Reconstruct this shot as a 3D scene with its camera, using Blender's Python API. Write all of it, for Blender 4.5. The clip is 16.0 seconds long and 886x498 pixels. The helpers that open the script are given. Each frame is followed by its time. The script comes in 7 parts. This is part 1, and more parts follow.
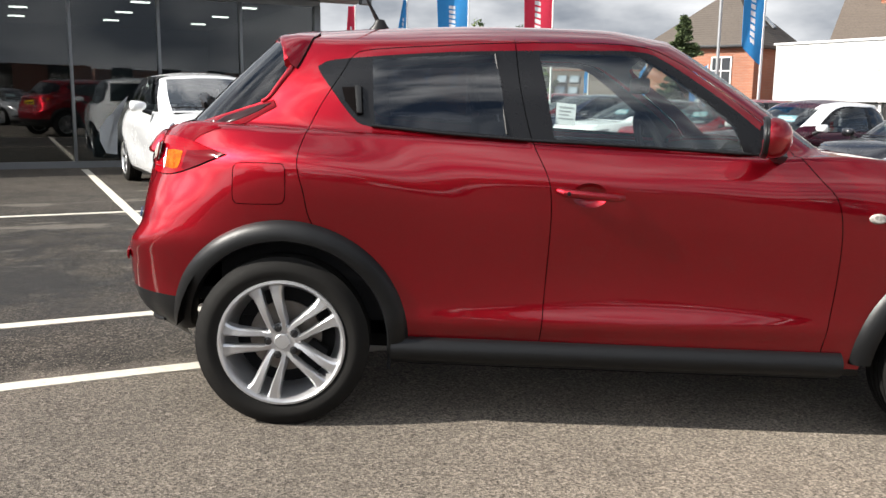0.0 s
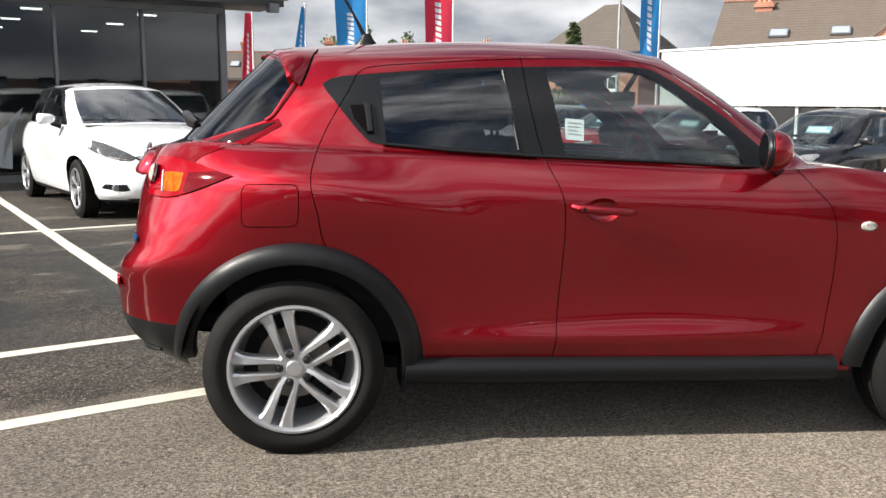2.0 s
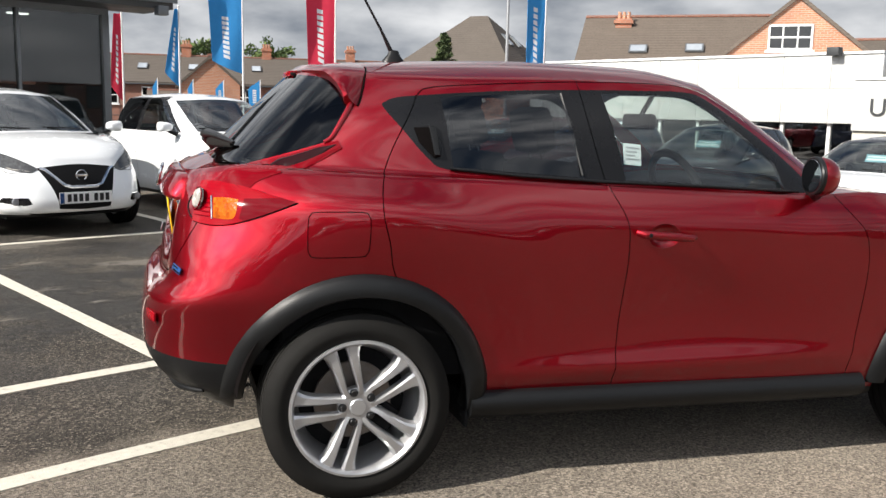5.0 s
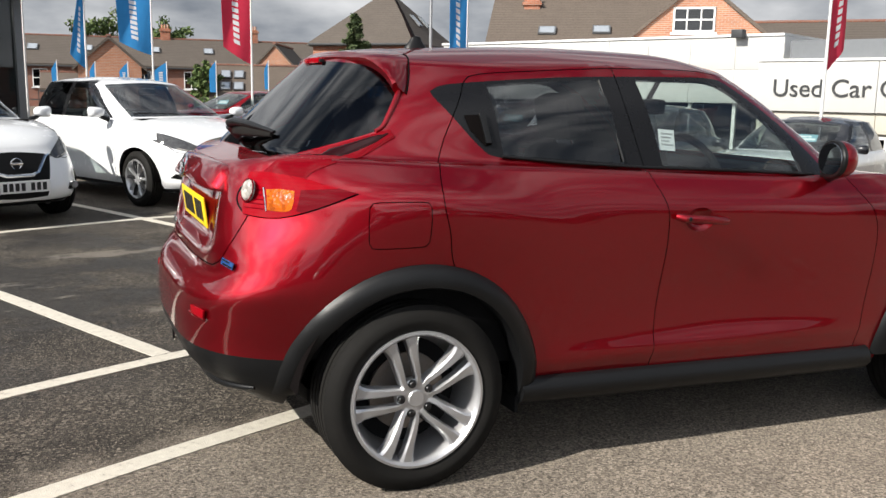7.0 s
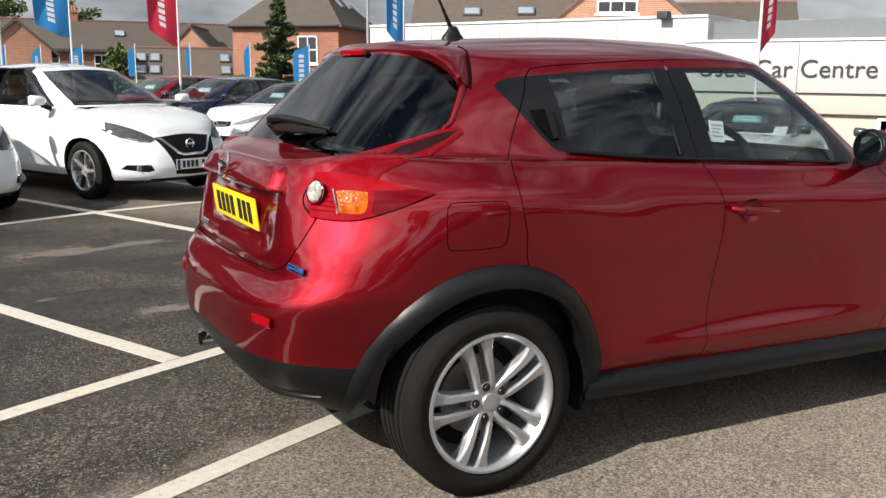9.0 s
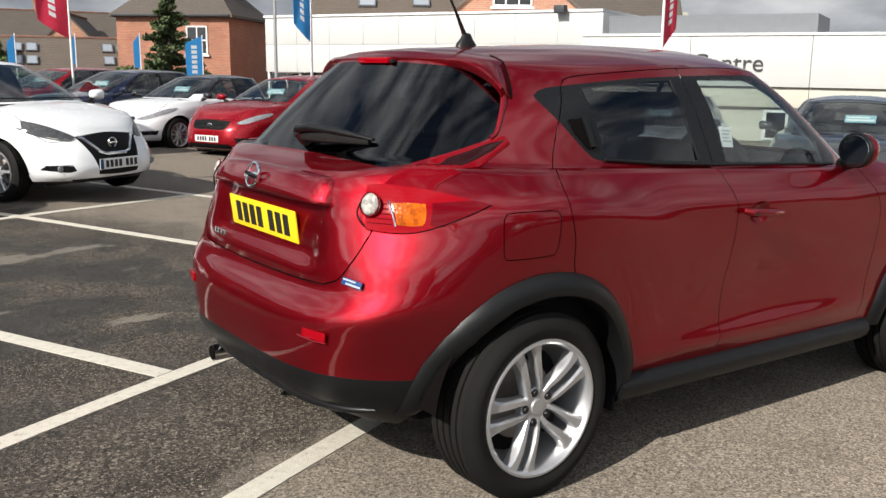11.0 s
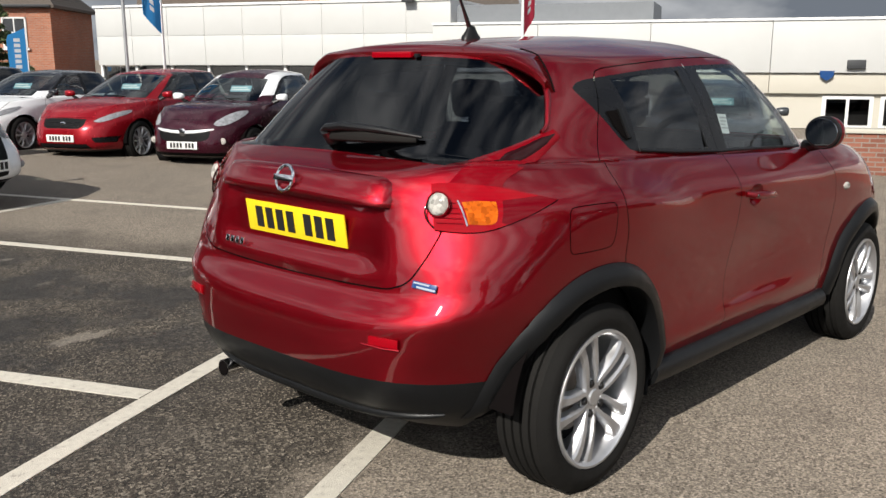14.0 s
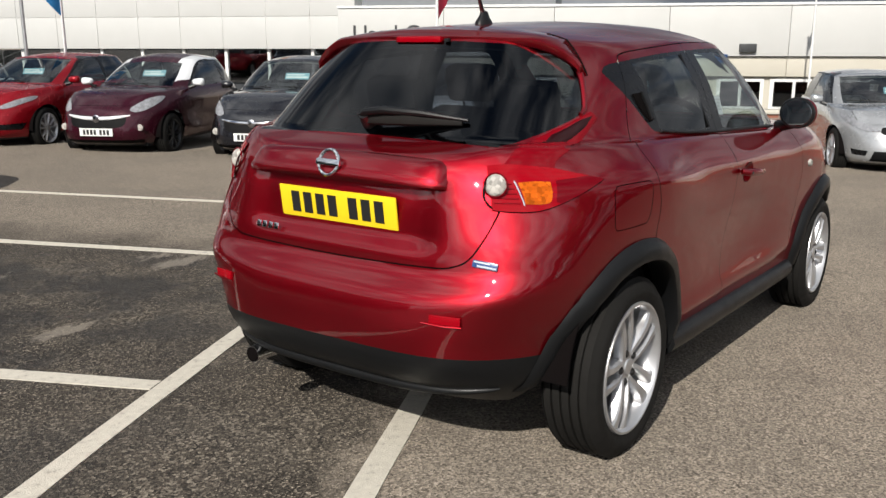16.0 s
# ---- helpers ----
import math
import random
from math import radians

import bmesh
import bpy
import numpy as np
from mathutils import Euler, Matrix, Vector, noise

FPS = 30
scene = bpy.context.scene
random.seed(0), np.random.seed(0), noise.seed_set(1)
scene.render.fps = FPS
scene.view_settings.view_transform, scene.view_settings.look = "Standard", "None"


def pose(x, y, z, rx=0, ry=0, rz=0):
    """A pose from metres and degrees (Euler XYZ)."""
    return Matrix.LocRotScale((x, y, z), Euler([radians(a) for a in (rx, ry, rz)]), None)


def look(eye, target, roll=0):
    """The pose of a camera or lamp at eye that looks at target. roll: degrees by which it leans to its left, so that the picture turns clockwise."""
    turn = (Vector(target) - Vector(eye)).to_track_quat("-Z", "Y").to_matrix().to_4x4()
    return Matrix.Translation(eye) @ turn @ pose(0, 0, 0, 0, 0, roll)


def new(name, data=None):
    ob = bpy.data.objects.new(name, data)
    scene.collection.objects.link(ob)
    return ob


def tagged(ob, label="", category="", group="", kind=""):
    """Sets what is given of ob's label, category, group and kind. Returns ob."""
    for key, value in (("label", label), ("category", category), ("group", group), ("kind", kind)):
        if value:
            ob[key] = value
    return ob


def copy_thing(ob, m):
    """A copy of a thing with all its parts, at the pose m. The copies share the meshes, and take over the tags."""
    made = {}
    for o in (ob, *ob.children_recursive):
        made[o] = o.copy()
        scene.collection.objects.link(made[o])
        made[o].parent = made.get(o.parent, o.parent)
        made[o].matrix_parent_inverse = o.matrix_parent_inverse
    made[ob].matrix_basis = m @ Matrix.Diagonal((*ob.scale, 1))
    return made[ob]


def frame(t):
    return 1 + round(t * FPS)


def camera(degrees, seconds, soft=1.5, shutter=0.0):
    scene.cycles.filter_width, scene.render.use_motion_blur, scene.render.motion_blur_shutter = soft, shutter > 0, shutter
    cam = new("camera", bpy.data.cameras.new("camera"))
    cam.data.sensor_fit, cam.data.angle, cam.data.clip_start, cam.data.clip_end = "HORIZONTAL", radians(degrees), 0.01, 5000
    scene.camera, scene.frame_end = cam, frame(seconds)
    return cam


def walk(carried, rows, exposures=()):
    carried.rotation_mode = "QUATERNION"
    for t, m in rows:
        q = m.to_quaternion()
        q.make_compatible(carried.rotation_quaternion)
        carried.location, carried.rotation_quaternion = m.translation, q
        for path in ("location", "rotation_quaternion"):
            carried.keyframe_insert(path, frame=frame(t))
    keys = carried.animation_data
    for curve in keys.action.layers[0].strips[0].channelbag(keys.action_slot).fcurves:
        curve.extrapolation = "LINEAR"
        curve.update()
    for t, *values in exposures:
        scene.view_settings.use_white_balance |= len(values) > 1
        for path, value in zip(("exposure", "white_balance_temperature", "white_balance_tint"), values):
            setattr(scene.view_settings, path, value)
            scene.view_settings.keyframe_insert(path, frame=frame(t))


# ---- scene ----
cam = camera(52.9, 16.0)
METRES, EYE, TILT, LEAN, TURN = 3.95, 1.208, 0.65, -0.38, -1.24
ROWS = [
    (0.0, 0.0, 0.0, 0.0, 0.07, -10.45, -0.4),
    (0.5, -0.0305, 0.0008, 0.0051, -1.84, -10.43, -0.25),
    (1.0, -0.059, 0.0063, 0.0085, -3.66, -10.39, -0.1),
    (1.5, -0.0862, 0.0117, 0.0106, -5.45, -10.28, 0.03),
    (2.0, -0.1137, 0.0192, 0.0097, -7.21, -10.07, -0.03),
    (2.5, -0.1418, 0.0292, 0.009, -8.78, -9.9, -0.14),
    (3.0, -0.1709, 0.0429, 0.0102, -10.25, -9.7, -0.27),
    (3.5, -0.1994, 0.0581, 0.0142, -11.67, -9.6, -0.45),
    (4.0, -0.2284, 0.071, 0.0169, -13.2, -9.5, -0.71),
    (6.5, -0.3801, 0.1233, 0.0249, -21.23, -10.26, -0.99),
    (7.0, -0.4081, 0.1378, 0.0247, -22.73, -10.62, -0.86),
    (7.5, -0.4342, 0.1564, 0.023, -24.12, -10.93, -0.64),
    (8.0, -0.4593, 0.1762, 0.0255, -25.39, -11.25, -0.49),
    (8.5, -0.485, 0.1952, 0.0302, -26.65, -11.5, -0.48),
    (9.0, -0.5109, 0.2137, 0.0338, -28.12, -11.74, -0.53),
    (11.5, -0.6472, 0.2976, 0.0496, -37.28, -12.31, -0.65),
    (12.0, -0.6701, 0.3156, 0.0485, -39.15, -12.35, -0.45),
    (12.5, -0.6899, 0.3365, 0.0459, -40.97, -12.41, -0.24),
    (13.0, -0.7074, 0.3608, 0.0466, -42.7, -12.55, -0.08),
    (13.5, -0.7259, 0.3848, 0.0497, -44.42, -12.67, -0.04),
    (14.0, -0.745, 0.4073, 0.0514, -46.16, -12.86, -0.07),
    (14.5, -0.7654, 0.4288, 0.0508, -47.93, -13.07, -0.13),
    (15.0, -0.7906, 0.4483, 0.0494, -49.73, -13.32, -0.2),
    (15.5, -0.8179, 0.4678, 0.0501, -51.44, -13.6, -0.27),
    (16.0, -0.8413, 0.4896, 0.0525, -53.1, -13.86, -0.23),
]
walk(cam, [(t, pose(0.527, -4.047, EYE, TILT, LEAN, TURN) @ pose(METRES * x, METRES * y, METRES * z, 90 + pitch, roll, yaw)) for t, x, y, z, yaw, pitch, roll in ROWS],
     exposures=[(0.0, 0.90), (3.5, 0.78), (7.0, 0.45), (9.0, 0.38), (12.5, 0.30), (16.0, 0.09)])

# ---- world, sun, exposure ----
SUN_DIR = Vector((-1.36, -0.40, 1.0)).normalized()      # towards the sun
sun = new("sun", bpy.data.lights.new("sun", "SUN"))
sun.data.energy, sun.data.angle, sun.data.color = 5.0, radians(0.55), (1.0, 0.95, 0.87)
sun.matrix_world = look((0, 0, 30), Vector((0, 0, 30)) - SUN_DIR)

world = bpy.data.worlds.new("sky")
scene.world = world
world.use_nodes = True
wn, wl = world.node_tree.nodes, world.node_tree.links
wn.clear()
w_out = wn.new("ShaderNodeOutputWorld")
w_bg = wn.new("ShaderNodeBackground")
w_sky = wn.new("ShaderNodeTexSky")
w_sky.sky_type, w_sky.sun_disc = "NISHITA", False
w_sky.sun_elevation = math.asin(SUN_DIR.z)
w_sky.sun_rotation = math.atan2(SUN_DIR.x, SUN_DIR.y)
w_tc = wn.new("ShaderNodeTexCoord")
w_map = wn.new("ShaderNodeMapping")
w_map.inputs["Scale"].default_value = (1.0, 1.0, 2.6)
w_noise = wn.new("ShaderNodeTexNoise")
w_noise.inputs["Scale"].default_value, w_noise.inputs["Detail"].default_value = 1.7, 9
w_noise.inputs["Roughness"].default_value = 0.56
w_ramp = wn.new("ShaderNodeValToRGB")
w_ramp.color_ramp.elements[0].position, w_ramp.color_ramp.elements[1].position = 0.41, 0.54
w_shade = wn.new("ShaderNodeTexNoise")
w_shade.inputs["Scale"].default_value, w_shade.inputs["Detail"].default_value = 4.5, 6
w_cloud = wn.new("ShaderNodeValToRGB")
w_cloud.color_ramp.elements[0].position, w_cloud.color_ramp.elements[1].position = 0.40, 0.70
w_cloud.color_ramp.elements[0].color = (3.0, 3.4, 4.0, 1)
w_cloud.color_ramp.elements[1].color = (12.0, 12.1, 12.3, 1)
w_mix = wn.new("ShaderNodeMix")
w_mix.data_type = "RGBA"
wl.new(w_tc.outputs["Generated"], w_map.inputs["Vector"])
wl.new(w_map.outputs["Vector"], w_noise.inputs["Vector"])
wl.new(w_map.outputs["Vector"], w_shade.inputs["Vector"])
w_sep = wn.new("ShaderNodeSeparateXYZ")
w_pile = wn.new("ShaderNodeMapRange")                   # clouds close up towards the horizon
w_pile.inputs["From Min"].default_value, w_pile.inputs["From Max"].default_value = 0.05, 0.55
w_pile.inputs["To Min"].default_value, w_pile.inputs["To Max"].default_value = 0.15, 0.0
w_add = wn.new("ShaderNodeMath")
wl.new(w_tc.outputs["Generated"], w_sep.inputs["Vector"])
wl.new(w_sep.outputs["Z"], w_pile.inputs["Value"])
wl.new(w_noise.outputs["Fac"], w_add.inputs[0])
wl.new(w_pile.outputs["Result"], w_add.inputs[1])
wl.new(w_add.outputs[0], w_ramp.inputs["Fac"])
wl.new(w_shade.outputs["Fac"], w_cloud.inputs["Fac"])
wl.new(w_ramp.outputs["Color"], w_mix.inputs["Factor"])
wl.new(w_sky.outputs["Color"], w_mix.inputs["A"])
w_dot = wn.new("ShaderNodeVectorMath")                  # clouds glow towards the sun
w_dot.operation = "DOT_PRODUCT"
w_dot.inputs[1].default_value = SUN_DIR
w_glow = wn.new("ShaderNodeMapRange")
w_glow.inputs["From Min"].default_value, w_glow.inputs["From Max"].default_value = -0.1, 1.0
w_glow.inputs["To Min"].default_value, w_glow.inputs["To Max"].default_value = 0.90, 2.6
w_scale = wn.new("ShaderNodeVectorMath")
w_scale.operation = "SCALE"
wl.new(w_tc.outputs["Generated"], w_dot.inputs[0])
wl.new(w_dot.outputs["Value"], w_glow.inputs["Value"])
wl.new(w_cloud.outputs["Color"], w_scale.inputs[0])
wl.new(w_glow.outputs["Result"], w_scale.inputs["Scale"])
wl.new(w_scale.outputs["Vector"], w_mix.inputs["B"])
wl.new(w_mix.outputs["Result"], w_bg.inputs["Color"])
w_bg.inputs["Strength"].default_value = 0.055
wl.new(w_bg.outputs["Background"], w_out.inputs["Surface"])


# ---- materials ----
class Nodes:
    """A short hand for node trees."""
    def __init__(self, name):
        self.mat = bpy.data.materials.new(name)
        self.mat.use_nodes = True
        self.n, self.l = self.mat.node_tree.nodes, self.mat.node_tree.links
        self.n.clear()
        self.out = self.n.new("ShaderNodeOutputMaterial")

    def add(self, kind, **values):
        node = self.n.new(kind)
        for key, value in values.items():
            node.inputs[key.replace("_", " ")].default_value = value
        return node

    def link(self, a, b):
        self.l.new(a, b)

    def noise(self, scale, detail=4, rough=0.55, space="Object", stretch=None):
        tc = self.n.new("ShaderNodeTexCoord")
        tex = self.add("ShaderNodeTexNoise", Scale=scale, Detail=detail, Roughness=rough)
        if stretch:
            mp = self.n.new("ShaderNodeMapping")
            mp.inputs["Scale"].default_value = stretch
            self.link(tc.outputs[space], mp.inputs["Vector"])
            self.link(mp.outputs["Vector"], tex.inputs["Vector"])
        else:
            self.link(tc.outputs[space], tex.inputs["Vector"])
        return tex.outputs["Fac"]

    def ramp(self, fac, stops):
        node = self.n.new("ShaderNodeValToRGB")
        while len(node.color_ramp.elements) < len(stops):
            node.color_ramp.elements.new(0.5)
        for e, (pos, col) in zip(node.color_ramp.elements, stops):
            e.position = pos
            e.color = (*col, 1) if len(col) == 3 else col
        self.link(fac, node.inputs["Fac"])
        return node.outputs["Color"]

    def mix(self, fac, a, b, mode="MIX"):
        node = self.n.new("ShaderNodeMix")
        node.data_type, node.blend_type = "RGBA", mode
        for key, value in (("Factor", fac), ("A", a), ("B", b)):
            if isinstance(value, (int, float)):
                node.inputs[key].default_value = value
            elif isinstance(value, tuple):
                node.inputs[key].default_value = (*value, 1)
            else:
                self.link(value, node.inputs[key])
        return node.outputs["Result"]

    def bump(self, height, strength, dist):
        node = self.add("ShaderNodeBump", Strength=strength, Distance=dist)
        self.link(height, node.inputs["Height"])
        return node.outputs["Normal"]

    def principled(self, color=None, rough=0.5, metal=0.0, normal=None, **more):
        node = self.add("ShaderNodeBsdfPrincipled", **more)
        for key, value in (("Base Color", color), ("Roughness", rough), ("Metallic", metal), ("Normal", normal)):
            if value is None:
                continue
            if isinstance(value, (int, float)):
                node.inputs[key].default_value = value
            elif isinstance(value, tuple):
                node.inputs[key].default_value = (*value, 1)
            else:
                self.link(value, node.inputs[key])
        self.link(node.outputs["BSDF"], self.out.inputs["Surface"])
        return self.mat


def mat_paint(name, color, dark=None, metal=0.0, coat=0.9, flake=0.0, dirt=0.06, edge=(1.0, 1.0, 1.0), gloss=(0.23, 0.30), coat_ior=1.5):
    m = Nodes(name)
    dark = dark or tuple(c * 0.8 for c in color)
    col = m.mix(m.noise(2.2, 3), dark, color)
    if flake:
        col = m.mix(m.ramp(m.noise(900, 1), [(0.55, (0, 0, 0)), (0.75, (flake, flake, flake))]), col, tuple(min(1, c * 1.8 + 0.03) for c in color))
    col = m.mix(m.ramp(m.noise(7, 8, 0.7), [(0.5, (0, 0, 0)), (0.85, (dirt, dirt, dirt))]), col, (0.30, 0.27, 0.23))
    rough = m.ramp(m.noise(11, 6, 0.65), [(0.3, (gloss[0],) * 3), (0.8, (gloss[1],) * 3)])
    return m.principled(col, rough, metal, Coat_Weight=coat, Coat_Roughness=0.03, Coat_IOR=coat_ior, Specular_Tint=(*edge, 1))


def mat_plain(name, a, b=None, rough=0.5, metal=0.0, scale=12.0, bump=0.0, bump_scale=200.0, rough_b=None, spec=0.5):
    m = Nodes(name)
    b = b or tuple(c * 0.75 for c in a)
    col = m.mix(m.noise(scale, 6, 0.6), b, a)
    ro = m.ramp(m.noise(scale * 2.3, 5), [(0.3, (rough,) * 3), (0.75, (rough_b or min(1, rough * 1.25),) * 3)])
    nrm = m.bump(m.noise(bump_scale, 3), 0.6, bump) if bump else None
    return m.principled(col, ro, metal, nrm, Specular_IOR_Level=spec)


def mat_glass(name, tint, base=0.05, power=4.0):
    m = Nodes(name)
    clear = m.add("ShaderNodeBsdfTransparent", Color=(*tint, 1))
    gloss = m.add("ShaderNodeBsdfGlossy", Roughness=0.012)
    lw = m.add("ShaderNodeLayerWeight", Blend=0.5)
    pw = m.n.new("ShaderNodeMath")
    pw.operation = "POWER"
    m.link(lw.outputs["Facing"], pw.inputs[0])
    pw.inputs[1].default_value = power
    mad = m.n.new("ShaderNodeMath")
    mad.operation = "MULTIPLY_ADD"
    m.link(pw.outputs[0], mad.inputs[0])
    mad.inputs[1].default_value, mad.inputs[2].default_value = 1 - base, base
    mix = m.n.new("ShaderNodeMixShader")
    m.link(mad.outputs[0], mix.inputs["Fac"])
    m.link(clear.outputs["BSDF"], mix.inputs[1])
    m.link(gloss.outputs["BSDF"], mix.inputs[2])
    m.link(mix.outputs["Shader"], m.out.inputs["Surface"])
    return m.mat


RED = mat_paint("red metallic paint", (0.33, 0.0045, 0.0130), (0.30, 0.0039, 0.0116), metal=0.94, coat=1.0, flake=0.30, dirt=0.0, edge=(0.80, 0.45, 0.46), gloss=(0.39, 0.45), coat_ior=1.52)
WHITE = mat_paint("white paint", (0.80, 0.81, 0.82), (0.76, 0.77, 0.78), dirt=0.03)
TRIM = mat_plain("black grained plastic", (0.0075, 0.008, 0.0085), (0.005, 0.005, 0.0055), 0.36, 0, 6, 0.0003, 700, spec=0.32)
GLOSS_BLACK = mat_plain("black gloss trim", (0.008, 0.008, 0.009), (0.006, 0.006, 0.007), 0.25, 0, 5, spec=0.3)
RUBBER = mat_plain("tyre rubber", (0.0095, 0.0092, 0.009), (0.017, 0.016, 0.0145), 0.62, 0, 9, 0.0004, 260, spec=0.12)
SEAM = mat_plain("dark panel gap", (0.005, 0.004, 0.004), (0.004, 0.003, 0.003), 0.9, spec=0.05)
ALLOY = mat_plain("silver alloy", (0.62, 0.62, 0.63), (0.55, 0.55, 0.56), 0.30, 0.75, 14)
DARK_ALLOY = mat_plain("dark alloy", (0.03, 0.03, 0.032), (0.02, 0.02, 0.021), 0.35, 0.4, 14)
DISC = mat_plain("brake disc steel", (0.35, 0.34, 0.33), (0.22, 0.18, 0.15), 0.38, 0.9, 30)
CHROME = mat_plain("chrome", (0.80, 0.80, 0.81), (0.72, 0.72, 0.73), 0.10, 1.0, 20)
INNER = mat_plain("dark interior plastic", (0.012, 0.012, 0.013), (0.008, 0.008, 0.009), 0.7, 0, 8, 0.0003, 500, spec=0.2)
FABRIC = mat_plain("charcoal seat fabric", (0.030, 0.030, 0.033), (0.018, 0.018, 0.020), 0.9, 0, 60, 0.0008, 500)
GLASS = mat_glass("clear car glass", (0.82, 0.89, 0.87), 0.13)
TINT = mat_glass("privacy glass", (0.11, 0.115, 0.125), 0.095, 4.6)
TINT_REAR = mat_glass("dark rear window glass", (0.09, 0.10, 0.12), 0.055, 4.8)
SCREEN = mat_glass("windscreen glass", (0.72, 0.80, 0.78), 0.13)



def mat_lens(name, color, rough=0.10, lines=60.0, facet=0.0, shine=0.14):
    """A moulded lens: fine ribs, and facets behind it where facet is more than 0."""
    m = Nodes(name)
    tc = m.n.new("ShaderNodeTexCoord")
    wave = m.add("ShaderNodeTexWave", Scale=lines, Distortion=0.0)
    wave.bands_direction = "Z"
    m.link(tc.outputs["Object"], wave.inputs["Vector"])
    col = m.mix(wave.outputs["Fac"], tuple(c * 0.93 for c in color), color)
    normal = None
    if facet:
        cell = m.add("ShaderNodeTexVoronoi", Scale=facet)
        m.link(tc.outputs["Object"], cell.inputs["Vector"])
        sep = m.n.new("ShaderNodeSeparateColor")
        m.link(cell.outputs["Color"], sep.inputs["Color"])
        col = m.mix(sep.outputs["Red"], tuple(c * 0.6 for c in color), tuple(min(0.9, c * 1.45) for c in color))
        normal = m.bump(cell.outputs["Distance"], 0.22, 0.004)
    return m.principled(col, rough, 0.0, normal, Specular_IOR_Level=shine, Coat_Weight=shine * 0.85, Coat_Roughness=0.03)


RED_LENS = mat_lens("red lamp lens", (0.27, 0.0012, 0.0065), 0.08, 30.0)
ARM_LENS = mat_lens("lamp arm lens", (0.17, 0.0012, 0.0055), 0.08, 30.0)
DEEP_LENS = mat_lens("deep red lamp lens", (0.13, 0.001, 0.005), 0.06, 30.0)
DARK_LENS = mat_plain("dark red lamp cover", (0.022, 0.002, 0.003), (0.016, 0.002, 0.002), 0.12, spec=0.3)
AMBER = mat_lens("amber lamp lens", (0.44, 0.085, 0.007), 0.22, 45.0, 90.0, 0.03)
CLEAR_LENS = mat_lens("clear lamp lens", (0.38, 0.36, 0.33), 0.14, 75.0, 80.0)
YELLOW_PLATE = mat_plain("yellow reflective plate", (0.85, 0.62, 0.015), (0.80, 0.57, 0.012), 0.4, 0, 30)
WHITE_PLATE = mat_plain("white reflective plate", (0.80, 0.80, 0.78), (0.74, 0.74, 0.72), 0.4, 0, 30)
INK = mat_plain("black plate characters", (0.012, 0.012, 0.012), None, 0.5)
BLUE = mat_plain("blue badge", (0.012, 0.06, 0.20), (0.010, 0.045, 0.15), 0.25)
PAPER = mat_plain("white paper", (0.82, 0.83, 0.84), (0.78, 0.79, 0.80), 0.8)


# ---- mesh helpers ----
def mesh_from(bm, name, materials, smooth=True):
    me = bpy.data.meshes.new(name)
    bm.to_mesh(me)
    bm.free()
    for m in materials if isinstance(materials, (list, tuple)) else [materials]:
        me.materials.append(m)
    if smooth:
        me.polygons.foreach_set("use_smooth", [True] * len(me.polygons))
    return me


def part(name, bm, material, parent, label="", smooth=True, sharp=35):
    me = mesh_from(bm, name, material, smooth)
    if smooth and sharp:
        me.set_sharp_from_angle(angle=radians(sharp))
    ob = new(name, me)
    ob.parent = parent
    return tagged(ob, label)


def box(bm, lo, hi, bevel=0.0, m=None):
    made = bmesh.ops.create_cube(bm, size=1.0, matrix=Matrix.LocRotScale([(a + b) / 2 for a, b in zip(lo, hi)], None, [abs(b - a) for a, b in zip(lo, hi)]))["verts"]
    if bevel:
        edges = {e for v in made for e in v.link_edges}
        made = bmesh.ops.bevel(bm, geom=list(edges), offset=bevel, segments=2, affect="EDGES", profile=0.6)["verts"]
    if m is not None:
        bmesh.ops.transform(bm, matrix=m, verts=made)
    return made


def prism(bm, outline, axis, a, b, bevel=0.0):
    """A closed outline in the plane across axis, drawn out from a to b."""
    def at(p, q, d):
        return ((d, p, q), (p, d, q), (p, q, d))[axis]
    lo = [bm.verts.new(at(p, q, a)) for p, q in outline]
    hi = [bm.verts.new(at(p, q, b)) for p, q in outline]
    n = len(outline)
    faces = [bm.faces.new(lo[::-1]), bm.faces.new(hi)]
    faces += [bm.faces.new((lo[i], lo[(i + 1) % n], hi[(i + 1) % n], hi[i])) for i in range(n)]
    bmesh.ops.recalc_face_normals(bm, faces=faces)
    if bevel:
        bmesh.ops.bevel(bm, geom=list({e for f in faces[:2] for e in f.edges}), offset=bevel, segments=2, affect="EDGES", profile=0.6)
    return lo + hi


def tube(bm, path, radius, sides=10, closed=False, flat=1.0):
    """A round bar along path; radius may be one for each point."""
    pts = [Vector(p) for p in path]
    n = len(pts)
    rings = []
    up = Vector((0, 0, 1))
    for i, p in enumerate(pts):
        a, b = pts[i - 1] if (i or closed) else p, pts[(i + 1) % n] if (i < n - 1 or closed) else p
        d = (b - a).normalized()
        s = d.cross(up)
        s = s.normalized() if s.length > 1e-4 else Vector((1, 0, 0))
        t = s.cross(d).normalized()
        r = radius[i] if isinstance(radius, (list, tuple)) else radius
        rings.append([bm.verts.new(p + s * (r * math.cos(k * math.tau / sides)) + t * (r * flat * math.sin(k * math.tau / sides))) for k in range(sides)])
    for i in range(n if closed else n - 1):
        a, b = rings[i], rings[(i + 1) % n]
        for k in range(sides):
            bm.faces.new((a[k], a[(k + 1) % sides], b[(k + 1) % sides], b[k]))
    if not closed:
        bm.faces.new(rings[0][::-1])
        bm.faces.new(rings[-1])
    bmesh.ops.recalc_face_normals(bm, faces=bm.faces[:])


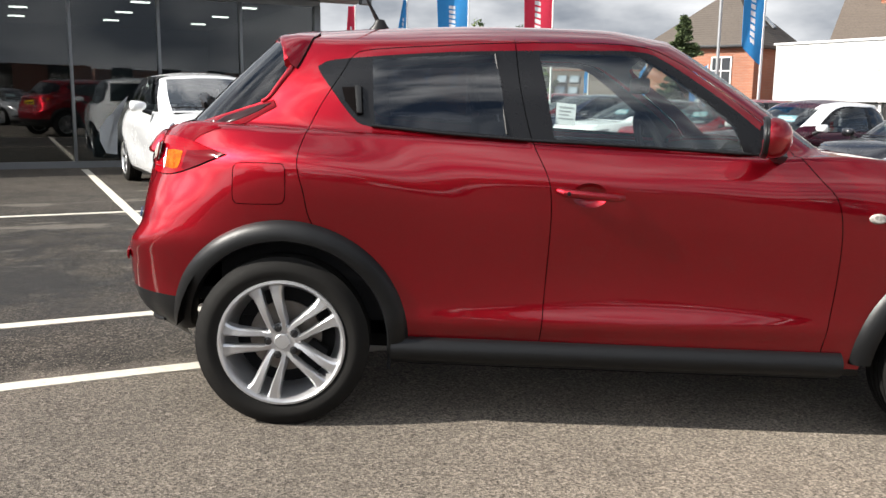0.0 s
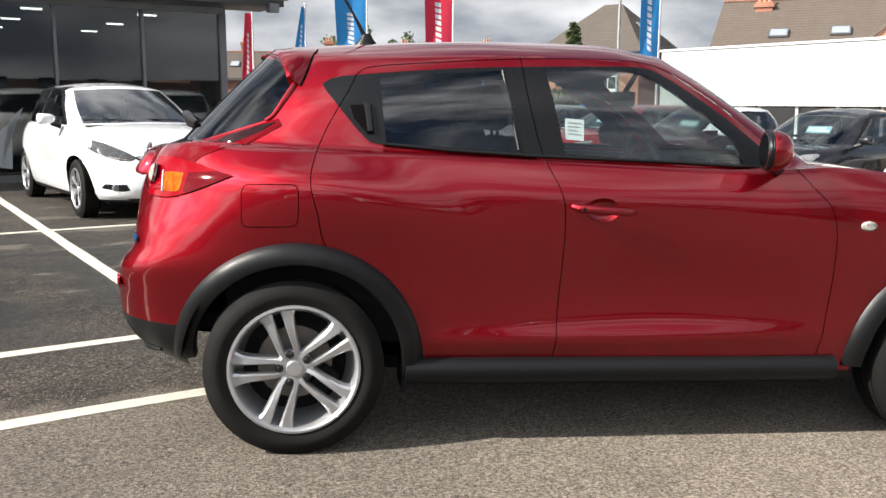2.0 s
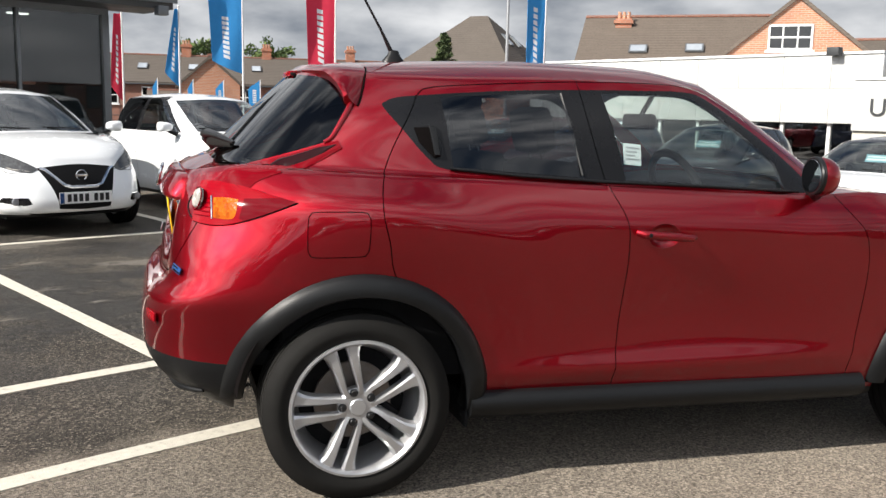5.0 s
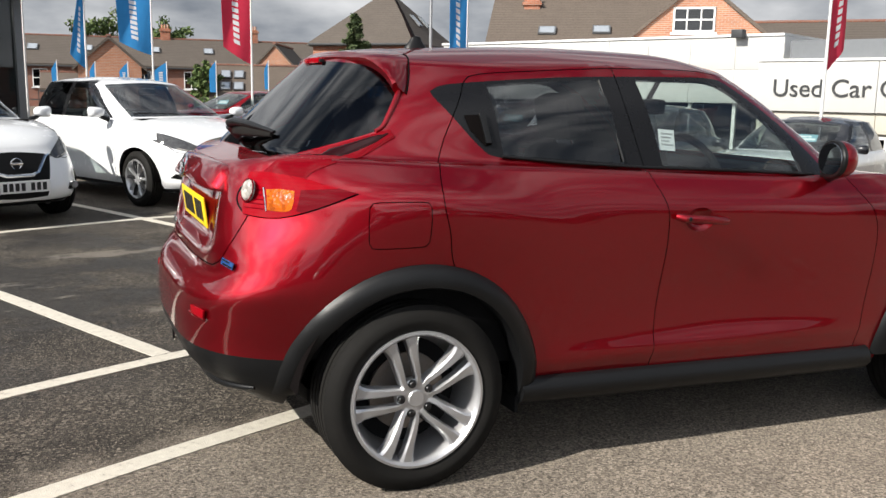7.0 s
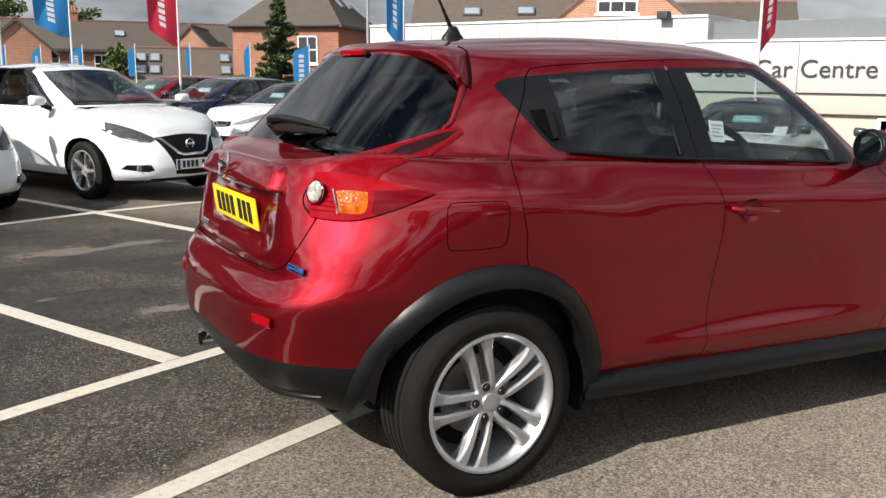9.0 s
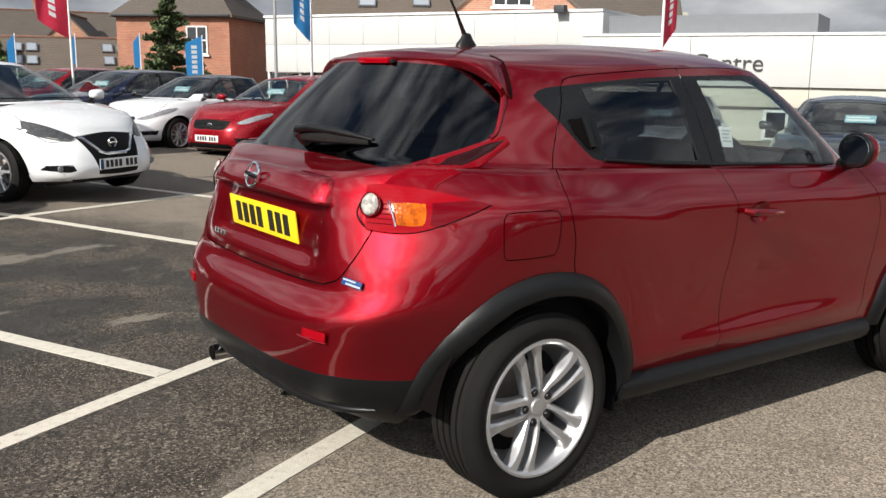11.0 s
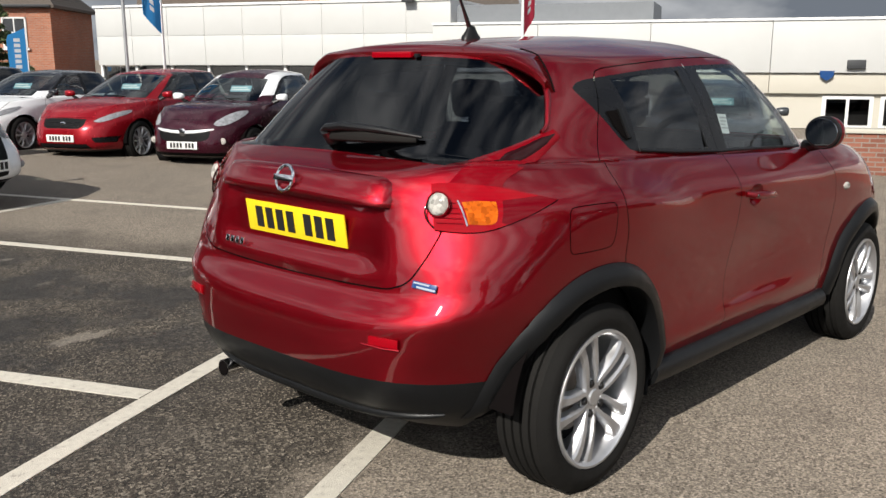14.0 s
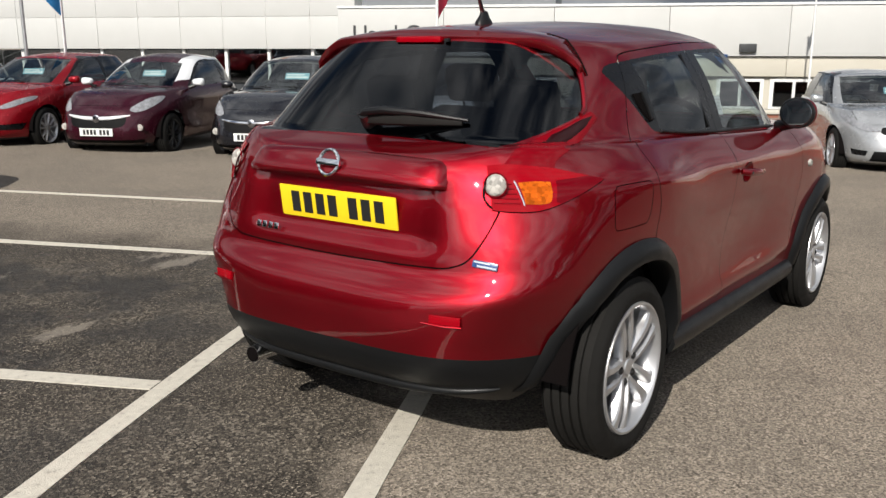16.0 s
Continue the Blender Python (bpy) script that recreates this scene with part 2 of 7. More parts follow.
def lathe(bm, profile, sides=48, axis=1, m=None):
    """Turns (radius, depth) points round an axis; closed at radius 0."""
    rings = []
    made = []
    for r, d in profile:
        if r < 1e-6:
            p = [0, 0, 0]
            p[axis] = d
            rings.append([bm.verts.new(p)])
        else:
            ring = []
            for k in range(sides):
                a = k * math.tau / sides
                p = [r * math.cos(a), r * math.sin(a)]
                p.insert(axis, d)
                ring.append(bm.verts.new(p))
            rings.append(ring)
        made += rings[-1]
    faces = []
    for a, b in zip(rings, rings[1:]):
        for k in range(sides):
            q = [a[k % len(a)], a[(k + 1) % len(a)], b[(k + 1) % len(b)], b[k % len(b)]]
            q = list(dict.fromkeys(q))
            if len(q) > 2:
                faces.append(bm.faces.new(q))
    bmesh.ops.recalc_face_normals(bm, faces=faces)
    if m is not None:
        bmesh.ops.transform(bm, matrix=m, verts=made)
    return made


def curve(*pts):
    """A smooth monotone curve through (t, value) points."""
    t, v = np.array([p[0] for p in pts], float), np.array([p[1] for p in pts], float)
    h, d = np.diff(t), np.diff(v) / np.diff(t)
    m = np.zeros(len(t))
    m[0], m[-1] = d[0], d[-1]
    for i in range(1, len(t) - 1):
        m[i] = 0 if d[i - 1] * d[i] <= 0 else 2 * d[i - 1] * d[i] / (d[i - 1] + d[i])

    def at(x):
        x = min(max(float(x), t[0]), t[-1])
        i = min(max(int(np.searchsorted(t, x)) - 1, 0), len(h) - 1)
        s = (x - t[i]) / h[i]
        return float(v[i] * (1 + 2 * s) * (1 - s) ** 2 + v[i + 1] * s * s * (3 - 2 * s) + m[i] * h[i] * s * (1 - s) ** 2 + m[i + 1] * h[i] * s * s * (s - 1))
    return at


def smooth_poly(pts, n=6, closed=True):
    """A rounded polygon: Catmull-Rom through its corners; a corner given as (a, b, 1) stays sharp."""
    out, k = [], len(pts)
    for i in range(k if closed else k - 1):
        p = [pts[(i + j) % k] if closed else pts[min(max(i + j, 0), k - 1)] for j in (-1, 0, 1, 2)]
        a, b = Vector(p[1][:2]), Vector(p[2][:2])
        pa = a if len(p[1]) > 2 else Vector(p[0][:2])
        pb = b if len(p[2]) > 2 else Vector(p[3][:2])
        for j in range(n):
            s = j / n
            q = 0.5 * (2 * a + (b - pa) * s + (2 * pa - 5 * a + 4 * b - pb) * s * s + (3 * a - pa - 3 * b + pb) * s ** 3)
            out.append((q.x, q.y))
    if not closed:
        out.append(tuple(pts[-1][:2]))
    return out


def inside(p, poly):
    x, y = p
    hit = False
    for (x0, y0), (x1, y1) in zip(poly, poly[1:] + poly[:1]):
        if (y0 > y) != (y1 > y) and x < (x1 - x0) * (y - y0) / (y1 - y0) + x0:
            hit = not hit
    return hit


# ---- car bodies ----
from mathutils.bvhtree import BVHTree


class Shell:
    """A car's skin: waterline rings from the sill to the roof, then cut along the lines of its panels."""

    def __init__(self, spec, cols=150, rows=(34, 8, 18, 12)):
        s = self.s = spec
        xc = s["xc"]
        ref = []
        for k in range(2001):
            a = math.pi * k / 2000
            ref.append((-math.copysign(abs(math.cos(a)) ** 0.5, math.cos(a)) * 2.0, -abs(math.sin(a)) ** 0.5))
        length = np.concatenate([[0], np.cumsum([math.dist(a, b) for a, b in zip(ref, ref[1:])])])
        half = np.interp(np.linspace(0, length[-1], cols // 2 + 1), length, np.linspace(0, math.pi, 2001))
        angles = list(half) + [math.tau - a for a in half[-2:0:-1]]

        def ring(xr, xf, w, n, nf=None):
            pts, side_n = [], n
            for a in angles:
                c, si = math.cos(a), math.sin(a)
                n = nf if nf and c <= 0 else side_n
                long = (xc - xr) if c > 0 else (xf - xc)
                pts.append((xc - math.copysign(abs(c) ** (2 / n), c) * long, -math.copysign(abs(si) ** (2 / n), si) * w))
            return pts
        grid = []
        gnf = s.get("gnf", s["gn"])
        for i in range(rows[0] + 1):                       # sill to waist
            t = i / rows[0]
            zn = s["z0"] + t * (s["belt"] - s["z0"])
            row = []
            for x, y in ring(s["xr"](zn), s["xf"](zn), s["w"](zn), s["n"](zn)):
                top = s["zb"](x)
                z = s["z0"] + t * (top - s["z0"])
                row.append(Vector((x, y, z)))
            grid.append(row)
        for i in range(1, rows[1] + 1):                    # waist to the foot of the glass
            h = i / rows[1]
            row = []
            for x, y in ring(s["xr"](s["belt"]) + h * (s["gr"](0) - s["xr"](s["belt"])), s["xf"](s["belt"]) + h * (s["gf"](0) - s["xf"](s["belt"])),
                             s["w"](s["belt"]) + h * (s["gw"](0) - s["w"](s["belt"])), s["n"](s["belt"]) + h * (s["gn"] - s["n"](s["belt"])), s["n"](s["belt"]) + h * (gnf - s["n"](s["belt"]))):
                row.append(Vector((x, y, s["zb"](x) + s.get("crown", 0.02) * h * max(0, 1 - (y / 0.8) ** 2))))
            grid.append(row)
        foot = grid[-1]
        wd = s["gw"](1)

        def roof(x, y):
            return s["zr"](x) - s["drop"] * (abs(y) / wd) ** 2.6
        drip = [Vector((x, y, roof(x, y))) for x, y in ring(s["gr"](1), s["gf"](1), wd, s["gn"], gnf)]
        for i in range(1, rows[2] + 1):                    # glass to the gutter
            h = i / rows[2]
            row = []
            for k, (x, y) in enumerate(ring(s["gr"](h), s["gf"](h), s["gw"](h), s["gn"], gnf)):
                row.append(Vector((x, y, foot[k].z + h * (drip[k].z - foot[k].z))))
            grid.append(row)
        for i in range(1, rows[3] + 1):                    # roof
            r = i / rows[3]
            q = r ** 1.15
            row = []
            for x, y in ring(s["gr"](1) + 0.62 * q, s["gf"](1) - 0.62 * q, wd * (1 - q) + 0.004, s["gn"] - 0.8 * q, gnf - 0.8 * q):
                row.append(Vector((x, y, roof(x, y))))
            grid.append(row)
        sculpt = s.get("sculpt")
        bm = self.bm = bmesh.new()
        vs = []
        for row in grid:
            vs.append([bm.verts.new(sculpt(p) if sculpt else p) for p in row])
        n = len(angles)
        for a, b in zip(vs, vs[1:]):
            for k in range(n):
                bm.faces.new((a[k], a[(k + 1) % n], b[(k + 1) % n], b[k]))
        bm.faces.new(vs[-1])
        bmesh.ops.recalc_face_normals(bm, faces=bm.faces[:])
        self.layer = bm.faces.layers.int.new("region")
        self.names = ["body"]

    def cut(self, path, proj, where, closed=True):
        """Cuts the skin along a path seen from the side ('y'), from an end ('x') or from above ('z')."""
        i, j = {"y": (0, 2), "x": (1, 2), "z": (0, 1)}[proj]
        axis = Vector([1.0 if c == proj else 0.0 for c in "xyz"])
        bm = self.bm
        segs = list(zip(path, path[1:] + path[:1])) if closed else list(zip(path, path[1:]))
        los, his = np.min(path, axis=0) - 0.02, np.max(path, axis=0) + 0.02
        near = [f for f in bm.faces if where(f)]
        near = [f for f in near if max(v.co[i] for v in f.verts) > los[0] and min(v.co[i] for v in f.verts) < his[0] and max(v.co[j] for v in f.verts) > los[1] and min(v.co[j] for v in f.verts) < his[1]]
        near = set(near)
        for a, b in segs:
            d = Vector((b[0] - a[0], b[1] - a[1]))
            if d.length < 1e-6:
                continue
            nrm = Vector((0, 0, 0))
            nrm[i], nrm[j] = -d.y, d.x
            co = Vector((0, 0, 0))
            co[i], co[j] = a
            lo = (min(a[0], b[0]) - 1e-4, min(a[1], b[1]) - 1e-4)
            hi = (max(a[0], b[0]) + 1e-4, max(a[1], b[1]) + 1e-4)
            pick = []
            for f in near:
                us, ws = [v.co[i] for v in f.verts], [v.co[j] for v in f.verts]
                if max(us) >= lo[0] and min(us) <= hi[0] and max(ws) >= lo[1] and min(ws) <= hi[1]:
                    side = [(v.co - co).dot(nrm) for v in f.verts]
                    if min(side) < -1e-7 and max(side) > 1e-7:
                        pick.append(f)
            if not pick:
                continue
            geom = list({e for f in pick for e in f.edges}) + pick + list({v for f in pick for v in f.verts})
            got = bmesh.ops.bisect_plane(bm, geom=geom, dist=1e-6, plane_co=co, plane_no=nrm.normalized())["geom"]
            near = {f for f in near if f.is_valid} | {g for g in got if isinstance(g, bmesh.types.BMFace)}

    def number(self, name):
        if name not in self.names:
            self.names.append(name)
        return self.names.index(name)

    def region(self, name, path, proj="y", where=None, only=None):
        where = where or (lambda f: True)
        self.cut(path, proj, where)
        i, j = {"y": (0, 2), "x": (1, 2), "z": (0, 1)}[proj]
        k = self.number(name)
        keep = {self.names.index(o) for o in only if o in self.names} if only else None
        for f in self.bm.faces:
            if where(f) and (keep is None or f[self.layer] in keep):
                c = f.calc_center_median()
                if inside((c[i], c[j]), path):
                    f[self.layer] = k

    def seam(self, path, width=0.005, proj="y", where=None, closed=False, name="seam", only=None):
        where = where or (lambda f: True)
        n = len(path)
        left, right = [], []
        for k, p in enumerate(path):
            a = path[k - 1] if (k or closed) else p
            b = path[(k + 1) % n] if (k < n - 1 or closed) else p
            d = Vector((b[0] - a[0], b[1] - a[1])).normalized()
            left.append((p[0] - d.y * width / 2, p[1] + d.x * width / 2))
            right.append((p[0] + d.y * width / 2, p[1] - d.x * width / 2))
        self.cut(left, proj, where, closed)
        self.cut(right, proj, where, closed)
        i, j = {"y": (0, 2), "x": (1, 2), "z": (0, 1)}[proj]
        k = self.number(name)
        keep = {self.names.index(o) for o in only if o in self.names} if only else None
        segs = [(Vector(a), Vector(b)) for a, b in (zip(path, path[1:] + path[:1]) if closed else zip(path, path[1:]))]
        lo, hi = np.min(path, axis=0) - width, np.max(path, axis=0) + width
        for f in self.bm.faces:
            c = f.calc_center_median()
            p = Vector((c[i], c[j]))
            if p.x < lo[0] or p.x > hi[0] or p.y < lo[1] or p.y > hi[1] or not where(f) or (keep is not None and f[self.layer] not in keep):
                continue
            for a, b in segs:
                ab = b - a
                s = min(1, max(0, (p - a).dot(ab) / max(ab.length_squared, 1e-12)))
                if (p - a - ab * s).length < width / 2:
                    f[self.layer] = k
                    break

    def take(self, names, split=None, push=0.0):
        """The skin of some regions as meshes with the whole skin's normals: one, or one for each value of split(centre)."""
        bm = self.bm
        ids = {self.names.index(o) for o in names if o in self.names}
        groups = {}
        for f in bm.faces:
            if f[self.layer] in ids:
                groups.setdefault(split(f.calc_center_median()) if split else 0, []).append(f)
        out = {}
        for key, faces in groups.items():
            verts, index, polys, norms = [], {}, [], []
            for f in faces:
                poly = []
                for v in f.verts:
                    if v.index not in index:
                        index[v.index] = len(verts)
                        nv = self.normals[v.index]
                        verts.append(v.co + nv * push)
                        norms.append(nv)
                    poly.append(index[v.index])
                polys.append(poly)
            me = bpy.data.meshes.new(names[0])
            me.from_pydata(verts, [], polys)
            me.polygons.foreach_set("use_smooth", [True] * len(me.polygons))
            me.normals_split_custom_set_from_vertices(norms)
            out[key] = me
        return out if split else out.get(0)

    def finish(self):
        bmesh.ops.remove_doubles(self.bm, verts=self.bm.verts[:], dist=2e-5)
        self.bm.normal_update()
        self.bm.verts.index_update()
        self.normals = [v.normal.copy() for v in self.bm.verts]


def skin(name, me, material, parent, label=""):
    me.materials.append(material)
    ob = new(name, me)
    ob.parent = parent
    return tagged(ob, label)

# ---- the lay of the land ----
LOT = radians(25.0)                       # the bays' bearing against the parked red car


def ramp(u):
    return (u + math.sqrt(u * u + 0.25)) / 2


def ground_z(x, y):
    return -0.0335 * (ramp(x + 0.36) - ramp(x - 14.0))


def lot(u, v, z=0.0):
    """A place in the lot's own axes: u along the showroom's front, v towards it, z over the ground."""
    x, y = u * math.cos(LOT) - v * math.sin(LOT), u * math.sin(LOT) + v * math.cos(LOT)
    return Vector((x, y, ground_z(x, y) + z))


def lot_pose(u, v, turn=0.0, z=0.0):
    p = lot(u, v, z)
    return pose(p.x, p.y, p.z, 0, 0, 25.0 + turn)


def mat_asphalt():
    m = Nodes("asphalt")
    geo = m.n.new("ShaderNodeNewGeometry")
    mp = m.n.new("ShaderNodeMapping")
    mp.inputs["Rotation"].default_value = (0, 0, -LOT)
    mp.vector_type = "POINT"
    m.link(geo.outputs["Position"], mp.inputs["Vector"])
    sep = m.n.new("ShaderNodeSeparateXYZ")
    m.link(mp.outputs["Vector"], sep.inputs["Vector"])

    def noise(scale, detail=4, rough=0.55):
        t = m.add("ShaderNodeTexNoise", Scale=scale, Detail=detail, Roughness=rough)
        m.link(geo.outputs["Position"], t.inputs["Vector"])
        return t.outputs["Fac"]

    def band(value, lo, hi):
        r = m.n.new("ShaderNodeMapRange")
        r.interpolation_type = "SMOOTHSTEP"
        r.inputs["From Min"].default_value, r.inputs["From Max"].default_value = lo, hi
        m.link(value, r.inputs["Value"])
        return r.outputs["Result"]

    def calc(op, a, b):
        n = m.n.new("ShaderNodeMath")
        n.operation = op
        for k, val in enumerate((a, b)):
            if isinstance(val, (int, float)):
                n.inputs[k].default_value = val
            else:
                m.link(val, n.inputs[k])
        return n.outputs[0]
    wob = calc("MULTIPLY", calc("SUBTRACT", noise(1.3, 6, 0.6), 0.5), 1.6)
    u, v = calc("ADD", sep.outputs["X"], wob), calc("ADD", sep.outputs["Y"], wob)
    # newer, darker tarmac in the bays, still damp in the middle
    bay = calc("MULTIPLY", calc("MULTIPLY", band(v, -0.1, 0.25), band(v, 12.5, 11.0)), band(u, 3.2, 2.3))
    damp = calc("MULTIPLY", calc("MULTIPLY", band(v, 0.6, 1.8), band(v, 6.6, 4.6)), calc("MULTIPLY", band(u, 2.7, 1.6), band(noise(1.1, 7, 0.62), 0.40, 0.56)))
    vor = m.add("ShaderNodeTexVoronoi", Scale=145.0)
    m.link(geo.outputs["Position"], vor.inputs["Vector"])
    chip = m.n.new("ShaderNodeSeparateColor")
    m.link(vor.outputs["Color"], chip.inputs["Color"])
    light = m.ramp(chip.outputs["Red"], [(0.0, (0.075, 0.062, 0.049)), (0.45, (0.186, 0.157, 0.125)), (0.8, (0.250, 0.212, 0.171)), (1.0, (0.345, 0.298, 0.245))])
    coarse = m.add("ShaderNodeTexVoronoi", Scale=88.0)
    m.link(geo.outputs["Position"], coarse.inputs["Vector"])
    grit = m.n.new("ShaderNodeSeparateColor")
    m.link(coarse.outputs["Color"], grit.inputs["Color"])
    dark = m.ramp(chip.outputs["Green"], [(0.0, (0.0052, 0.0043, 0.0034)), (0.50, (0.0206, 0.0172, 0.0138)), (0.84, (0.0705, 0.0593, 0.0473)), (1.0, (0.2752, 0.2365, 0.1892))])
    worn = calc("MULTIPLY", band(noise(0.9, 7, 0.68), 0.36, 0.62), band(grit.outputs["Blue"], 0.36, 0.50))
    dark = m.mix(calc("MULTIPLY", worn, 0.75), dark, m.ramp(grit.outputs["Red"], [(0.0, (0.036, 0.029, 0.022)), (0.65, (0.112, 0.094, 0.074)), (1.0, (0.275, 0.24, 0.193))]))
    light = m.mix(calc("MULTIPLY", band(grit.outputs["Green"], 0.55, 0.75), 0.40), light, (0.085, 0.073, 0.060))
    col = m.mix(bay, light, dark)
    col = m.mix(calc("MULTIPLY", band(noise(0.55, 6, 0.62), 0.42, 0.68), 0.45), col, m.mix(0.55, col, (0.06, 0.055, 0.05)))
    col = m.mix(calc("MULTIPLY", band(noise(3.1, 7, 0.68), 0.50, 0.68), 0.30), col, (0.085, 0.073, 0.060))
    pits = calc("MULTIPLY", band(noise(80, 3, 0.6), 0.54, 0.61), 0.85)
    col = m.mix(pits, col, m.mix(0.72, col, (0.012, 0.010, 0.008)))
    col = m.mix(damp, col, m.mix(0.55, col, (0.006, 0.006, 0.0065)))
    # pale silt left where puddles dried
    st = m.n.new("ShaderNodeMapping")
    st.inputs["Scale"].default_value = (0.55, 1.25, 1.0)
    m.link(mp.outputs["Vector"], st.inputs["Vector"])
    si = m.add("ShaderNodeTexNoise", Scale=1.15, Detail=7, Roughness=0.62)
    m.link(st.outputs["Vector"], si.inputs["Vector"])
    silt = calc("MULTIPLY", calc("MULTIPLY", band(si.outputs["Fac"], 0.575, 0.61), band(v, 0.8, 1.6)), calc("MULTIPLY", band(v, 9.5, 7.5), band(u, 2.9, 2.2)))
    col = m.mix(calc("MULTIPLY", silt, 0.55), col, (0.21, 0.185, 0.155))
    rough = m.mix(damp, (0.88, 0.88, 0.88), (0.52, 0.52, 0.52))
    height = m.mix(0.25, vor.outputs["Distance"], noise(60, 4))
    return m.principled(col, rough, 0.0, m.bump(height, 0.85, 0.006), Specular_IOR_Level=0.3, Diffuse_Roughness=1.0)


ASPHALT = mat_asphalt()


def mat_line():
    m = Nodes("worn white line paint")
    col = m.ramp(m.noise(26, 8, 0.7), [(0.30, (0.26, 0.235, 0.20)), (0.42, (0.54, 0.50, 0.425)), (0.7, (0.64, 0.60, 0.51))])
    return m.principled(col, 0.75, 0.0, m.bump(m.noise(170, 3), 0.8, 0.003))


LINE_PAINT = mat_line()


def make_ground():
    near = list(np.arange(-14, 26.01, 0.5))
    far = [-900, -450, -220, -110, -60, -35, -22]
    xs = far + near + [32, 45, 65, 110, 220, 450, 900]
    bm = bmesh.new()
    grid = [[bm.verts.new((x, y, ground_z(x, y))) for x in xs] for y in xs]
    for a, b in zip(grid, grid[1:]):
        for k in range(len(xs) - 1):
            bm.faces.new((a[k], a[k + 1], b[k + 1], b[k]))
    ob = new("ground", mesh_from(bm, "ground", ASPHALT))
    return tagged(ob, "grey tarmac car park with dark damp patches", "ground", kind="structure")


make_ground()


def bay_line(u0, v0, u1, v1, width=0.10):
    bm = bmesh.new()
    n = max(2, int(math.hypot(u1 - u0, v1 - v0) / 0.25))
    d = Vector((u1 - u0, v1 - v0)).normalized()
    s = Vector((-d.y, d.x)) * width / 2
    rows = []
    for k in range(n + 1):
        u, v = u0 + (u1 - u0) * k / n, v0 + (v1 - v0) * k / n
        w = [1 + 0.06 * math.sin(7 * k + u0 * 3), 1 + 0.06 * math.sin(5 * k + 2 + v0)]
        a, b = lot(u + s.x * w[0], v + s.y * w[0]), lot(u - s.x * w[1], v - s.y * w[1])
        rows.append([bm.verts.new(p + Vector((0, 0, h))) for p, h in ((a, -0.002), (a, 0.004), (b, 0.004), (b, -0.002))])
    for a, b in zip(rows, rows[1:]):
        for k in range(3):
            bm.faces.new((a[k], b[k], b[k + 1], a[k + 1]))
    bmesh.ops.recalc_face_normals(bm, faces=bm.faces[:])
    ob = new("bay_line", mesh_from(bm, "bay_line", LINE_PAINT, False))
    return tagged(ob, "worn white painted parking bay line on tarmac", "road marking", "parking bay lines", "structure")


bay_line(-9.0, 1.11, 4.7, 1.11)
bay_line(-9.0, 0.05, 2.6, 0.05)
bay_line(-0.11, 1.163, -0.11, 10.9)
bay_line(2.39, 1.163, 2.39, 10.9)
bay_line(4.66, 1.163, 4.66, 10.9)
bay_line(-9.0, 5.55, -0.163, 5.55)
bay_line(-0.057, 5.55, 2.337, 5.55)
bay_line(2.443, 5.55, 4.607, 5.55)


# ---- buildings, flags and trees ----
def mat_brick(name, a=(0.36, 0.108, 0.052), b=(0.47, 0.168, 0.088), mortar=(0.33, 0.265, 0.21)):
    m = Nodes(name)
    tc = m.n.new("ShaderNodeTexCoord")
    sep = m.n.new("ShaderNodeSeparateXYZ")
    m.link(tc.outputs["Object"], sep.inputs["Vector"])
    add = m.n.new("ShaderNodeMath")
    m.link(sep.outputs["X"], add.inputs[0])
    m.link(sep.outputs["Y"], add.inputs[1])
    com = m.n.new("ShaderNodeCombineXYZ")
    m.link(add.outputs[0], com.inputs["X"])
    m.link(sep.outputs["Z"], com.inputs["Y"])
    br = m.add("ShaderNodeTexBrick", Color1=(*a, 1), Color2=(*b, 1), Mortar=(*mortar, 1), Scale=1.0, Mortar_Size=0.010, Bias=0.0, Brick_Width=0.225, Row_Height=0.075)
    m.link(com.outputs["Vector"], br.inputs["Vector"])
    col = m.mix(m.ramp(m.noise(0.7, 6, 0.6), [(0.35, (0.0, 0.0, 0.0)), (0.75, (0.5, 0.5, 0.5))]), br.outputs["Color"], (0.15, 0.07, 0.05))
    return m.principled(col, 0.9, 0.0, m.bump(br.outputs["Fac"], 0.5, 0.008))


def mat_slate(name, a, b):
    m = Nodes(name)
    br = m.n.new("ShaderNodeTexWave")
    br.bands_direction = "Z"
    br.inputs["Scale"].default_value = 2.6
    br.inputs["Distortion"].default_value = 0.3
    tc = m.n.new("ShaderNodeTexCoord")
    m.link(tc.outputs["Object"], br.inputs["Vector"])
    col = m.mix(m.noise(1.2, 7, 0.65), a, b)
    col = m.mix(m.ramp(m.noise(14, 4), [(0.45, (0, 0, 0)), (0.7, (0.5, 0.5, 0.5))]), col, tuple(c * 0.6 for c in a))
    return m.principled(col, 0.8, 0.0, m.bump(br.outputs["Fac"], 0.35, 0.03))


BRICK = mat_brick("red brick")
BRICK_DARK = mat_brick("sooty red brick", (0.20, 0.07, 0.045), (0.29, 0.11, 0.07), (0.25, 0.21, 0.18))
BRICK_ORANGE = mat_brick("orange brick", (0.42, 0.16, 0.08), (0.52, 0.23, 0.12), (0.45, 0.38, 0.32))
SLATE = mat_slate("brown-grey slate", (0.072, 0.058, 0.047), (0.118, 0.097, 0.080))
SLATE_BROWN = mat_slate("brown roof tiles", (0.088, 0.068, 0.054), (0.145, 0.115, 0.091))
CLADDING = mat_plain("white metal cladding", (0.53, 0.53, 0.515), (0.47, 0.47, 0.455), 0.5, 0, 1.3)
